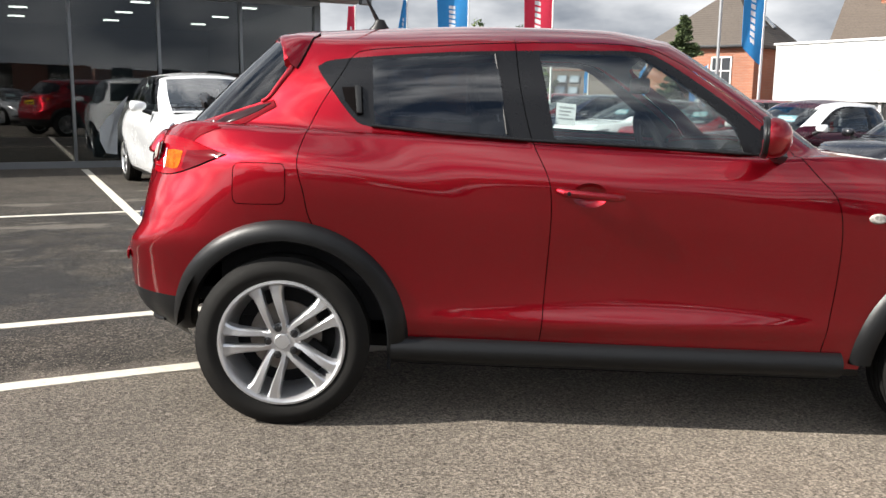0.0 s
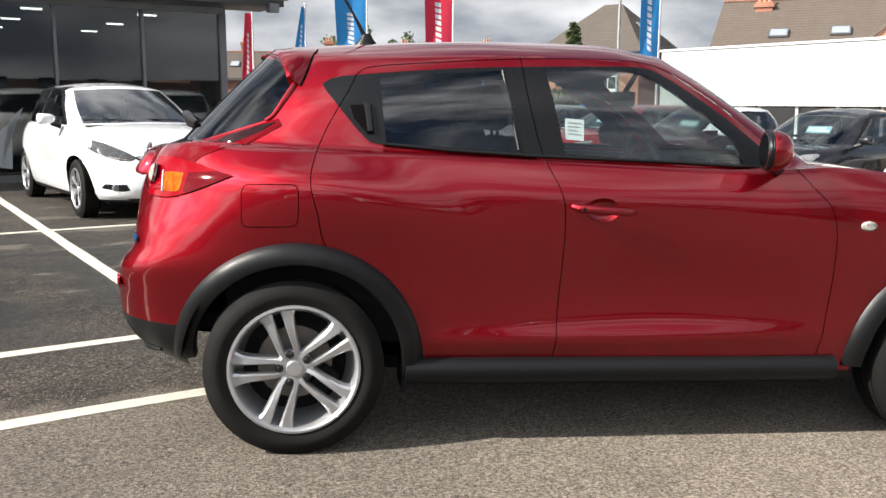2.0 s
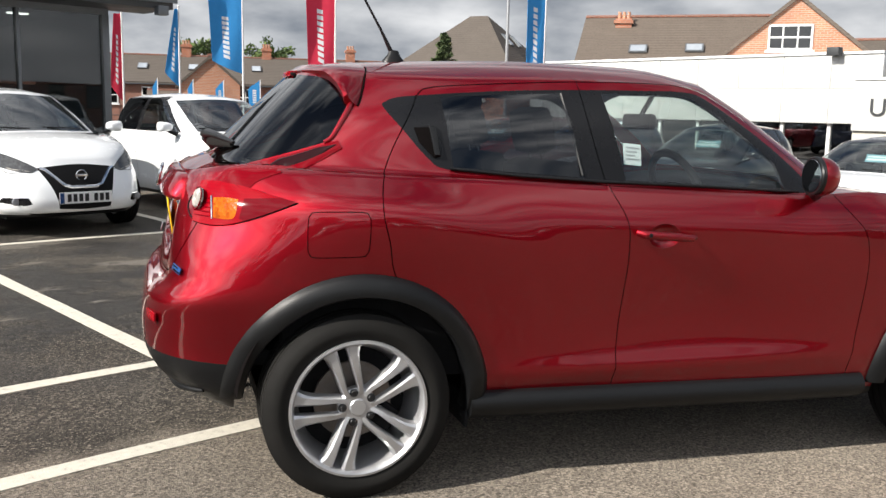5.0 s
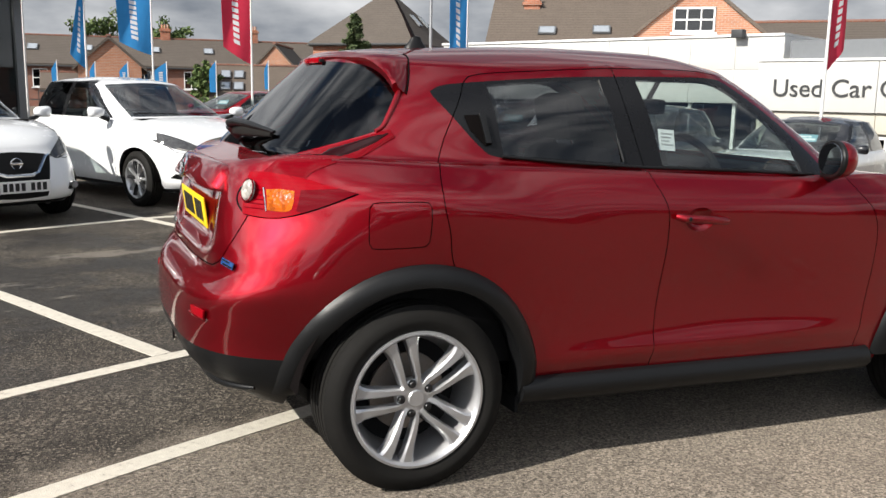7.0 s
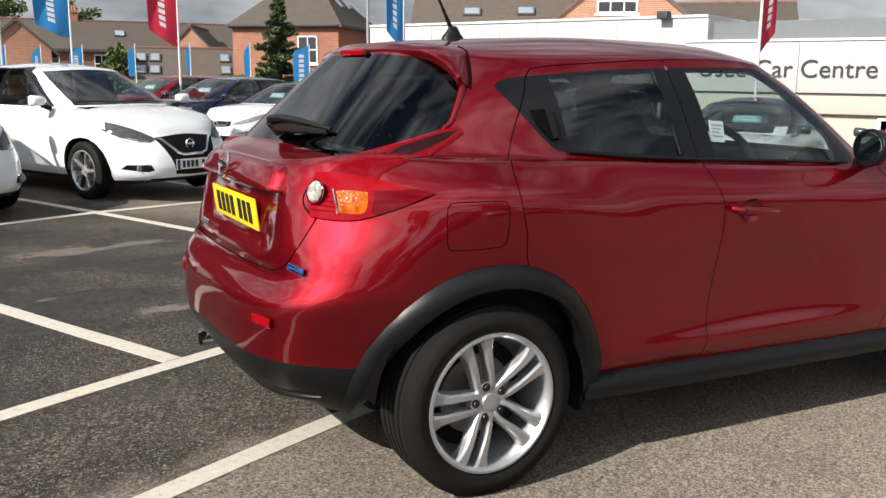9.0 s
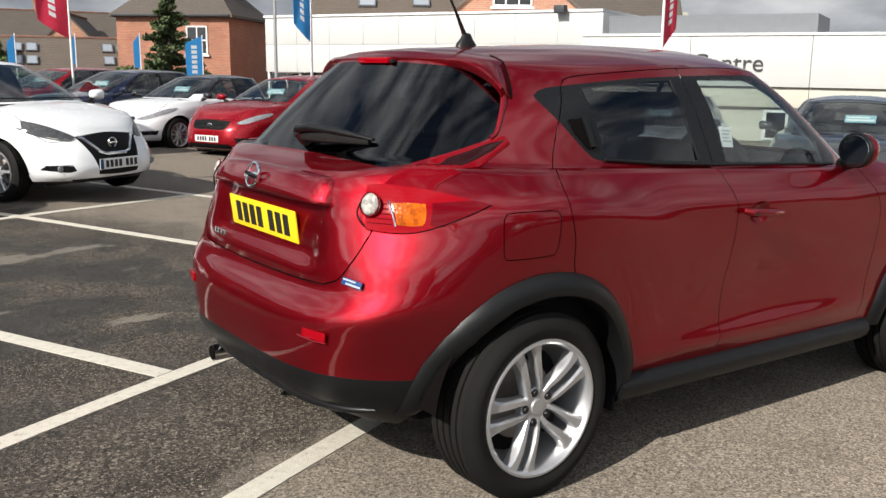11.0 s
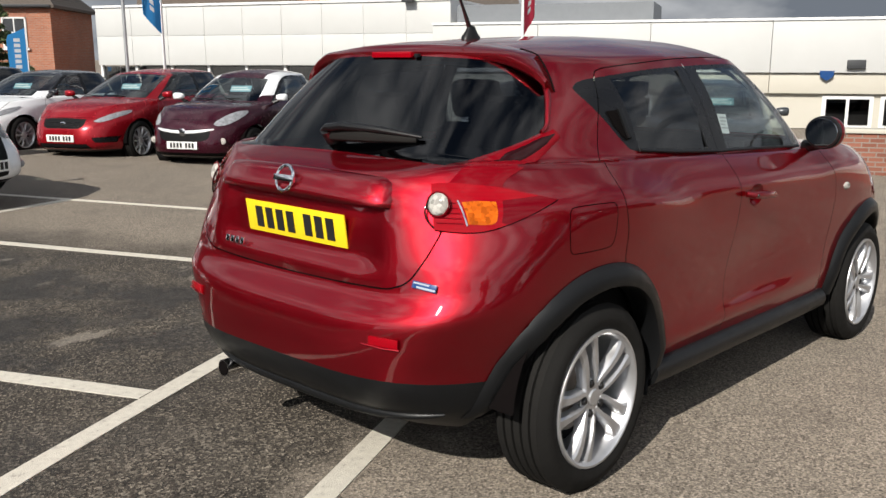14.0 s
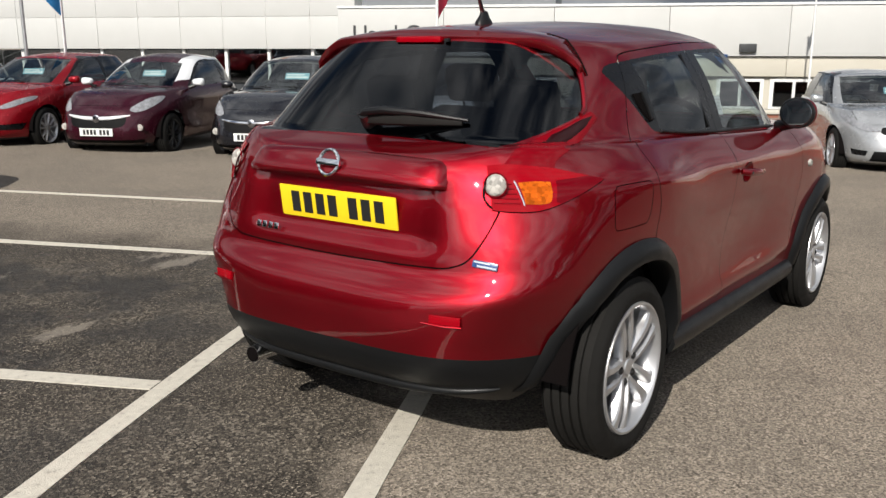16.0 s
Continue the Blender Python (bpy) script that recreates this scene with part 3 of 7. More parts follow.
CREAM = mat_plain("cream cladding", (0.52, 0.49, 0.42), (0.47, 0.44, 0.37), 0.5, 0, 1.3)
STEEL_GREY = mat_plain("grey aluminium frame", (0.20, 0.21, 0.22), (0.16, 0.17, 0.18), 0.38, 0.6, 5)
DARK_PANEL = mat_plain("dark grey facade panel", (0.045, 0.048, 0.052), (0.035, 0.038, 0.041), 0.35, 0, 2)
SHOW_GLASS = mat_glass("showroom glass", (0.38, 0.42, 0.43), 0.10, 3.4)
DARK_GLASS = mat_glass("dark window glass", (0.10, 0.11, 0.12), 0.10, 3.0)
STRIP_GLASS = mat_glass("hall window glass", (0.30, 0.33, 0.35), 0.32, 3.0)
FILM = mat_plain("frosted window film", (0.42, 0.45, 0.46), (0.34, 0.365, 0.38), 0.5, 0, 3)
POLE_WHITE = mat_plain("white pole paint", (0.75, 0.75, 0.74), (0.66, 0.66, 0.65), 0.4, 0, 8)
GALVANISED = mat_plain("galvanised steel", (0.42, 0.43, 0.44), (0.32, 0.33, 0.34), 0.45, 0.7, 10)
FLAG_BLUE = mat_plain("blue flag cloth", (0.035, 0.28, 0.62), (0.025, 0.22, 0.54), 0.8, 0, 5)
FLAG_RED = mat_plain("red flag cloth", (0.66, 0.03, 0.075), (0.56, 0.022, 0.055), 0.8, 0, 5)
FLAG_INK = mat_plain("white flag print", (0.80, 0.82, 0.84), None, 0.8)
SIGN_INK = mat_plain("dark grey sign letters", (0.035, 0.037, 0.04), None, 0.5)
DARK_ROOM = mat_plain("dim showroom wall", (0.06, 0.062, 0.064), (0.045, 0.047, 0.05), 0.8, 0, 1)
FLOOR_TILE = mat_plain("showroom floor tile", (0.16, 0.16, 0.155), (0.13, 0.13, 0.125), 0.3, 0, 2)


def mat_glow(name, color, strength):
    m = Nodes(name)
    em = m.add("ShaderNodeEmission", Color=(*color, 1), Strength=strength)
    m.link(em.outputs["Emission"], m.out.inputs["Surface"])
    return m.mat


LAMP_GLOW = mat_glow("showroom lamp", (1.0, 0.93, 0.8), 6.0)


def thing(name, label, category, at=None, group="", kind=""):
    ob = tagged(new(name), label, category, group, kind)
    if at is not None:
        ob.matrix_basis = at
    return ob


def block(name, lo, hi, material, parent, label="", bevel=0.0):
    bm = bmesh.new()
    box(bm, lo, hi, bevel)
    return part(name, bm, material, parent, label, smooth=bool(bevel))


LOT0 = pose(0, 0, 0, 0, 0, 25)


def make_showroom():
    s = thing("showroom", "glass-fronted dark grey car showroom with aluminium mullions", "building", LOT0, kind="structure")
    v0, u1, step, top = 11.30, 3.84, 1.325, 2.78
    edges = [u1 - 0.06 - step * k for k in range(12)]
    block("plinth", (edges[-1], v0 - 0.04, -0.25), (u1, v0 + 0.16, 0.10), STEEL_GREY, s)
    block("head_rail", (edges[-1], v0 - 0.02, top - 0.10), (u1, v0 + 0.12, top), STEEL_GREY, s)
    block("fascia", (edges[-1], v0 - 0.75, top + 0.004), (u1 + 0.75, v0 + 0.30, top + 0.62), DARK_PANEL, s, "dark projecting fascia", 0.01)
    block("soffit_edge", (edges[-1], v0 - 0.80, top + 0.10), (u1 + 0.80, v0 - 0.752, top + 0.18), STEEL_GREY, s)
    bm = bmesh.new()
    box(bm, (u1 + 0.45, v0 - 0.86, top - 0.10), (u1 + 0.62, v0 - 0.70, top + 0.04), 0.01)
    part("camera_box", bm, STEEL_GREY, s, "small grey box under the fascia")
    block("roof", (edges[-1], v0 + 0.30, top + 0.30), (u1 - 0.004, v0 + 9.0, top + 0.60), DARK_PANEL, s)
    for k, e in enumerate(edges):
        wide = 0.11 if k == 0 else 0.045
        block("mullion", (e - wide / 2, v0 - 0.05, 0.10), (e + wide / 2, v0 + 0.10, top - 0.10), STEEL_GREY, s, "", 0.004)
    for k in range(11):
        a, b = edges[k + 1] + 0.0225, edges[k] - (0.055 if k == 0 else 0.0225)
        ob = block("glass_pane", (a, v0 + 0.02, 0.10), (b, v0 + 0.03, top - 0.10), SHOW_GLASS, s, "dark reflecting glass")
        ob.visible_shadow = False
        if k < 3:
            bm = bmesh.new()
            for j in range(54):
                z = 0.13 + j * 0.0265
                box(bm, (a + 0.01, v0 + 0.042, z), (b - 0.01, v0 + 0.046, z + 0.017))
            part("film_stripes", bm, FILM, s, "frosted film stripes on the glass", smooth=False)
    # the swoosh on the film
    bm = bmesh.new()
    path = [(-0.02, 0.22), (-0.10, 0.42), (-0.09, 0.62), (0.02, 0.80), (0.24, 0.98), (0.30, 1.13), (0.20, 1.02), (0.12, 0.92), (0.14, 0.62), (0.12, 0.20)]
    prism(bm, [(0.28 + x * 1.15, z) for x, z in path], 1, v0 + 0.010, v0 + 0.014)
    part("film_swoosh", bm, mat_plain("pale film", (0.40, 0.42, 0.43), None, 0.5), s, "pale curved shape on the glass", smooth=False)
    block("side_wall", (u1 - 0.10, v0 + 0.13, -0.4), (u1, v0 + 9.0, top), DARK_PANEL, s)
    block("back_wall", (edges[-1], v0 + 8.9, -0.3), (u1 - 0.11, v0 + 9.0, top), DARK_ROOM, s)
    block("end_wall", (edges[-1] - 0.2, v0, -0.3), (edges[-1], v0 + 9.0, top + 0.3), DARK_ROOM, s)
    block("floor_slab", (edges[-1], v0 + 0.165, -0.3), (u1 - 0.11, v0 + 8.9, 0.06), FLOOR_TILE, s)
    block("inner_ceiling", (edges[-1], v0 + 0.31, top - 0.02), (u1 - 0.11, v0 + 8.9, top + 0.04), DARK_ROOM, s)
    for j in range(3):
        for k in range(6):
            u, v = u1 - 1.0 - 1.9 * k, v0 + 1.6 + 2.3 * j
            block("ceiling_lamp", (u, v, top - 0.05), (u + 0.32, v + 0.10, top - 0.025), LAMP_GLOW, s)
    return s


make_showroom()


def make_hall():
    h = thing("used_car_hall", "long low white clad sales hall with a lettered sign band", "building", LOT0, kind="structure")
    g = -0.46
    # the sign block
    u0, v1 = 22.3, 7.25
    block("wall", (u0 + 0.25, -24, g), (u0 + 9, v1 - 0.05, 0.46), CREAM, h)
    n = 10
    for k in range(n):
        a, b = -24 + (v1 + 24) * k / n, -24 + (v1 + 24) * (k + 1) / n
        block("sign_panel", (u0, a + 0.006, 1.00), (u0 + 9, b - 0.006, 2.33), CLADDING, h, "white sign band panel", 0.01)
        block("cream_panel", (u0 + 0.10, a + 0.006, 0.46), (u0 + 8.9, b - 0.006, 0.985), CREAM, h, "cream wall panel", 0.01)
    block("coping", (u0 - 0.04, -24, 2.334), (u0 + 9, v1, 2.40), POLE_WHITE, h)
    for k, v in enumerate((-8.3, -6.9, -5.5, -4.1, -1.4, 1.5, 4.4)):
        block("window_frame", (u0 + 0.20, v - 0.62, g + 0.05), (u0 + 0.30, v + 0.62, 0.40), POLE_WHITE, h)
        block("window_pane", (u0 + 0.17, v - 0.52, g + 0.12), (u0 + 0.196, v - 0.04, 0.32), DARK_GLASS, h)
        block("window_pane", (u0 + 0.17, v + 0.04, g + 0.12), (u0 + 0.196, v + 0.52, 0.32), DARK_GLASS, h)
    block("flood_lamp", (u0 - 0.12, -4.42, 1.10), (u0 - 0.005, -3.98, 1.33), SIGN_INK, h, "black flood lamp", 0.02)
    bm = bmesh.new()
    prism(bm, [(-3.70, 1.05), (-3.34, 1.05), (-3.36, 0.90), (-3.52, 0.79), (-3.68, 0.90)], 0, u0 - 0.02, u0 - 0.004)
    part("shield_badge", bm, BLUE, h, "small blue shield", smooth=False)
    # the rear wing with tall cladding over a window strip
    w0, w1 = v1 + 0.004, 20.4
    ua = 24.1
    m = 9
    for k in range(m):
        a, b = w0 + (w1 - w0) * k / m, w0 + (w1 - w0) * (k + 1) / m
        block("upper_panel", (ua, a + 0.005, 2.17), (ua + 7, b - 0.005, 3.14), CLADDING, h, "white cladding panel", 0.012)
        block("lower_panel", (ua, a + 0.005, 1.17), (ua + 7, b - 0.005, 2.16), CLADDING, h, "white cladding panel", 0.012)
        block("strip_window", (ua + 0.22, a + 0.05, 0.10), (ua + 0.25, b - 0.05, 1.13), STRIP_GLASS, h)
        block("window_post", (ua + 0.15, b - 0.05, g), (ua + 0.28, b + 0.05, 1.168), POLE_WHITE, h)
    block("wing_core", (ua + 0.02, w0, 1.172), (ua + 6.9, w1, 3.13), POLE_WHITE, h)
    block("wing_wall", (ua + 0.30, w0, g), (ua + 6.9, w1, 0.10), DARK_PANEL, h)
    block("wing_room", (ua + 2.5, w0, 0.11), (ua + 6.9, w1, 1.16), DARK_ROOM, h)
    block("wing_coping", (ua - 0.05, w0, 3.144), (ua + 7, w1 + 0.05, 3.22), POLE_WHITE, h)
    block("roof_unit", (u0 + 1.2, v1 - 6.2, 2.404), (u0 + 4.2, v1 - 0.4, 2.95), STEEL_GREY, h, "grey rooftop plant")
    bm = bmesh.new()
    box(bm, (ua - 0.35, 8.4, 3.10), (ua - 0.06, 8.75, 3.34), 0.02)
    part("flood_lamp", bm, SIGN_INK, h, "black flood lamp")
    for word, v in (("Used Car Centre", 6.82),):
        txt = bpy.data.curves.new("sign_text", "FONT")
        txt.body, txt.size, txt.extrude = word, 0.66, 0.02
        txt.space_character = 1.0
        tmp = bpy.data.objects.new("tmp", txt)
        me = bpy.data.meshes.new_from_object(tmp)
        bpy.data.objects.remove(tmp)
        me.materials.append(SIGN_INK)
        ob = new("sign_lettering", me)
        ob.parent = h
        ob.matrix_basis = Matrix.Translation((u0 - 0.012, v, 1.40)) @ Matrix(((0, 0, -1, 0), (-1, 0, 0, 0), (0, 1, 0, 0), (0, 0, 0, 1)))
        tagged(ob, "dark grey sign letters")
    return h


make_hall()


def make_low_wall():
    w = thing("low_brick_wall", "low red brick wall with a pale stone coping", "wall", LOT0, kind="structure")
    block("wall", (12.3, -16, -0.6), (12.53, -2.4, 0.22), BRICK_DARK, w)
    block("coping", (12.26, -16.03, 0.224), (12.57, -2.37, 0.29), CREAM, w, "", 0.01)
    return w


make_low_wall()


def make_unseen_fronts():
    """Unseen plain fronts added to close the lot behind the walk and darken reflections."""
    f = thing("street_front", "unseen plain low dark brick fronts added behind the walk to darken reflections", "building", kind="structure")
    for k, (x, w, h) in enumerate(((-34, 14.6, 2.3), (-19.6, 14.2, 2.5), (-6, 13, 2.2), (6.6, 12.2, 2.45), (20, 14.6, 2.3), (34.4, 14.2, 2.5))):
        block("front_wall", (x - w / 2, -25.0 - (k % 2), -0.8), (x + w / 2, -19.5 - 0.4 * (k % 2), h), BRICK_DARK, f)
        for j in range(int(w / 3)):
            block("window_pane", (x - w / 2 + 0.9 + 3 * j, -19.49 - 0.4 * (k % 2), 1.0), (x - w / 2 + 2.1 + 3 * j, -19.44 - 0.4 * (k % 2), 2.4), DARK_GLASS, f)
    return f


make_unseen_fronts()


def make_flag(u_or_xy, color, height, flag, width, swing, label, bars=9, group="flag poles", base=None, curl=0.25, ink=True, taper=0.0):
    """A slim white pole with a tall banner; swing: the way the cloth blows, degrees."""
    x, y = u_or_xy
    f = thing("flag", label, "flag", pose(x, y, ground_z(x, y)), group)
    bm = bmesh.new()
    tube(bm, [(0, 0, 0), (0, 0, height * 0.5), (0, 0, height)], [0.032, 0.028, 0.020], 12)
    bmesh.ops.create_uvsphere(bm, u_segments=10, v_segments=6, radius=0.035, matrix=Matrix.Translation((0, 0, height)))
    part("pole", bm, POLE_WHITE, f, "white pole")
    z1 = height - 0.06
    z0 = z1 - flag
    c, s = math.cos(radians(swing)), math.sin(radians(swing))

    def at(q, z, out=0.0):
        r = (z - z0) / flag
        wave = curl * width * (math.sin(q * 5.0 + r * 3.0) * 0.30 * q + 0.35 * q * q * (1 - r))
        d = width * q * (1 - 0.10 * (1 - r)) * (1 - taper * r)
        lift = 0.20 * flag * q ** 1.3 * (1 - r)            # the free corner is cut away
        return Vector((c * d - s * (wave + out), s * d + c * (wave + out), z + lift - 0.30 * curl * q * width * (1.2 - r)))
    bm = bmesh.new()
    nq, nz = 10, 24
    front = [[bm.verts.new(at(0.03 + 0.97 * i / nq, z0 + flag * j / nz, 0.004)) for i in range(nq + 1)] for j in range(nz + 1)]
    back = [[bm.verts.new(at(0.03 + 0.97 * i / nq, z0 + flag * j / nz, -0.004)) for i in range(nq + 1)] for j in range(nz + 1)]
    for j in range(nz):
        for i in range(nq):
            bm.faces.new((front[j][i], front[j][i + 1], front[j + 1][i + 1], front[j + 1][i]))
            bm.faces.new((back[j][i], back[j + 1][i], back[j + 1][i + 1], back[j][i + 1]))
    rim = [(j, 0) for j in range(nz)] + [(nz, i) for i in range(nq)] + [(j, nq) for j in range(nz, 0, -1)] + [(0, i) for i in range(nq, 0, -1)]
    for (a, b), (p, q) in zip(rim, rim[1:] + rim[:1]):
        bm.faces.new((front[a][b], front[p][q], back[p][q], back[a][b]))
    bmesh.ops.recalc_face_normals(bm, faces=bm.faces[:])
    part("cloth", bm, color, f, "printed banner cloth")
    if ink:
        for sgn in (1, -1):
            for k in range(bars):
                r0 = 0.14 + 0.62 * k / bars
                bm = bmesh.new()
                grid = [[bm.verts.new(at(0.42 + 0.20 * i / 3, z0 + flag * (r0 + (0.62 / bars) * 0.68 * j / 2), sgn * 0.008)) for i in range(4)] for j in range(3)]
                for j in range(2):
                    for i in range(3):
                        bm.faces.new((grid[j][i], grid[j][i + 1], grid[j + 1][i + 1], grid[j + 1][i]))
                part("bar", bm, FLAG_INK, f, smooth=False)
    return f


make_flag((3.75, 19.08), FLAG_RED, 4.5, 2.35, 0.78, 185, "tall red banner on a white pole", group="tall banners")
make_flag((1.78, 22.56), FLAG_BLUE, 4.4, 2.05, 0.95, 185, "tall blue banner on a white pole", group="tall banners")
make_flag((0.02, 21.2), FLAG_BLUE, 3.85, 2.0, 0.42, 190, "narrow blue sail banner on a white pole", group="tall banners", taper=0.75)
make_flag((-1.38, 21.0), FLAG_RED, 3.62, 2.2, 0.35, 190, "narrow red sail banner on a white pole", group="tall banners", taper=0.45)
make_flag((7.29, 14.12), FLAG_BLUE, 4.3, 2.1, 0.50, 190, "tall blue banner on a white pole", group="tall banners")
make_flag((11.41, 8.26), FLAG_RED, 4.4, 2.15, 0.55, 10, "tall red banner blowing from a white pole", group="tall banners")
make_flag((20.4, 3.58), FLAG_RED, 3.6, 0.5, 0.7, 5, "small red flag on a white pole", group="tall banners", ink=False)


def make_feather(x, y, top, drop, width):
    """A small feather flag: a pole bent over at its head, the cloth cut to the bend."""
    g = ground_z(x, y)
    f = thing("feather_flag", "small blue feather flag along the far edge of the lot", "flag", pose(x, y, g), "feather flags")
    top -= g
    bm = bmesh.new()
    tube(bm, [(0, 0, 0), (0, 0, top * 0.6), (0, 0, top + 0.04)], [0.024, 0.022, 0.018], 8)
    part("pole", bm, POLE_WHITE, f, "white pole")
    bm = bmesh.new()
    prism(bm, smooth_poly([(-0.025, top - drop, 1), (-0.025, top, 1), (-width * 0.6, top - 0.16), (-width * 0.97, top - 0.30), (-width, top - drop * 0.55), (-width * 0.95, top - drop, 1)], 3), 1, -0.008, 0.008)
    part("cloth", bm, FLAG_BLUE, f, "blue cloth", smooth=False)
    if width > 0.28:
        for k in range(6):
            z = top - 0.34 - (drop - 0.44) * k / 6
            block("bar", (-width * 0.66, -0.012, z - (drop - 0.44) / 9), (-width * 0.34, -0.0085, z), FLAG_INK, f)


for x, y, top, drop, width in ((-0.52, 30.68, 2.21, 0.80, 0.26), (0.72, 30.63, 2.20, 0.75, 0.28), (1.80, 30.55, 2.21, 0.72, 0.42), (3.11, 30.40, 2.25, 0.95, 0.62), (4.81, 30.14, 2.32, 1.1, 0.36), (6.64, 29.75, 2.36, 1.0, 0.22), (8.67, 29.20, 2.41, 1.15, 0.34), (10.95, 29.2, 2.42, 1.5, 0.92)):
    make_feather(x, y, top, drop, width * 0.7)


def make_far_fence():
    f = thing("railing_fence", "dark steel railing along the far edge of the lot", "fence", kind="structure")
    a, b = Vector((-9.0, 31.5)), Vector((11.5, 29.0))
    n = 60
    for z in (0.25, 1.12):
        bm = bmesh.new()
        tube(bm, [(a.x, a.y, z - 0.1), (b.x, b.y, z - 0.45)], 0.02, 6)
        part("rail", bm, SIGN_INK, f)
    for k in range(n + 1):
        p = a.lerp(b, k / n)
        g = ground_z(p.x, p.y)
        bm = bmesh.new()
        box(bm, (p.x - 0.015, p.y - 0.015, g - 0.1), (p.x + 0.015, p.y + 0.015, g + 1.2))
        part("post", bm, SIGN_INK, f, smooth=False)


make_far_fence()


def make_lamp_post():
    f = thing("lamp_post", "tall plain galvanised lamp column", "lamp post", pose(6.3, 13.78, ground_z(6.3, 13.78)))
    bm = bmesh.new()
    tube(bm, [(0, 0, 0), (0, 0, 1.2), (0, 0, 1.21), (0, 0, 6.5)], [0.050, 0.050, 0.034, 0.026], 14)
    part("column", bm, GALVANISED, f)
    bm = bmesh.new()
    box(bm, (-0.10, -0.55, 6.45), (0.10, 0.15, 6.58), 0.03)
    part("lantern", bm, STEEL_GREY, f)
    return f


make_lamp_post()


def make_window(parent, m, w=0.9, h=1.3, casing=None, bars=1):
    """A window in its own x-z plane that looks along -y."""
    win = new("window")
    win.parent = parent
    win.matrix_basis = m
    casing = casing or POLE_WHITE
    bm = bmesh.new()
    t = 0.07
    for lo, hi in (((-w / 2, -0.05, -h / 2), (-w / 2 + t, 0.03, h / 2)), ((w / 2 - t, -0.05, -h / 2), (w / 2, 0.03, h / 2)), ((-w / 2, -0.05, h / 2 - t), (w / 2, 0.03, h / 2)), ((-w / 2, -0.05, -h / 2), (w / 2, 0.03, -h / 2 + t)), ((-w / 2, -0.045, -0.03), (w / 2, 0.025, 0.03))):
        box(bm, lo, hi)
    for k in range(bars):
        x = -w / 2 + w * (k + 1) / (bars + 1)
        box(bm, (x - 0.025, -0.04, -h / 2), (x + 0.025, 0.02, h / 2))
    part("frame", bm, casing, win, smooth=False)
    block("pane", (-w / 2 + t, -0.02, -h / 2 + t), (w / 2 - t, -0.01, h / 2 - t), DARK_GLASS, win)
    block("sill", (-w / 2 - 0.08, -0.12, -h / 2 - 0.09), (w / 2 + 0.08, 0.03, -h / 2 - 0.004), POLE_WHITE, win)
    return win


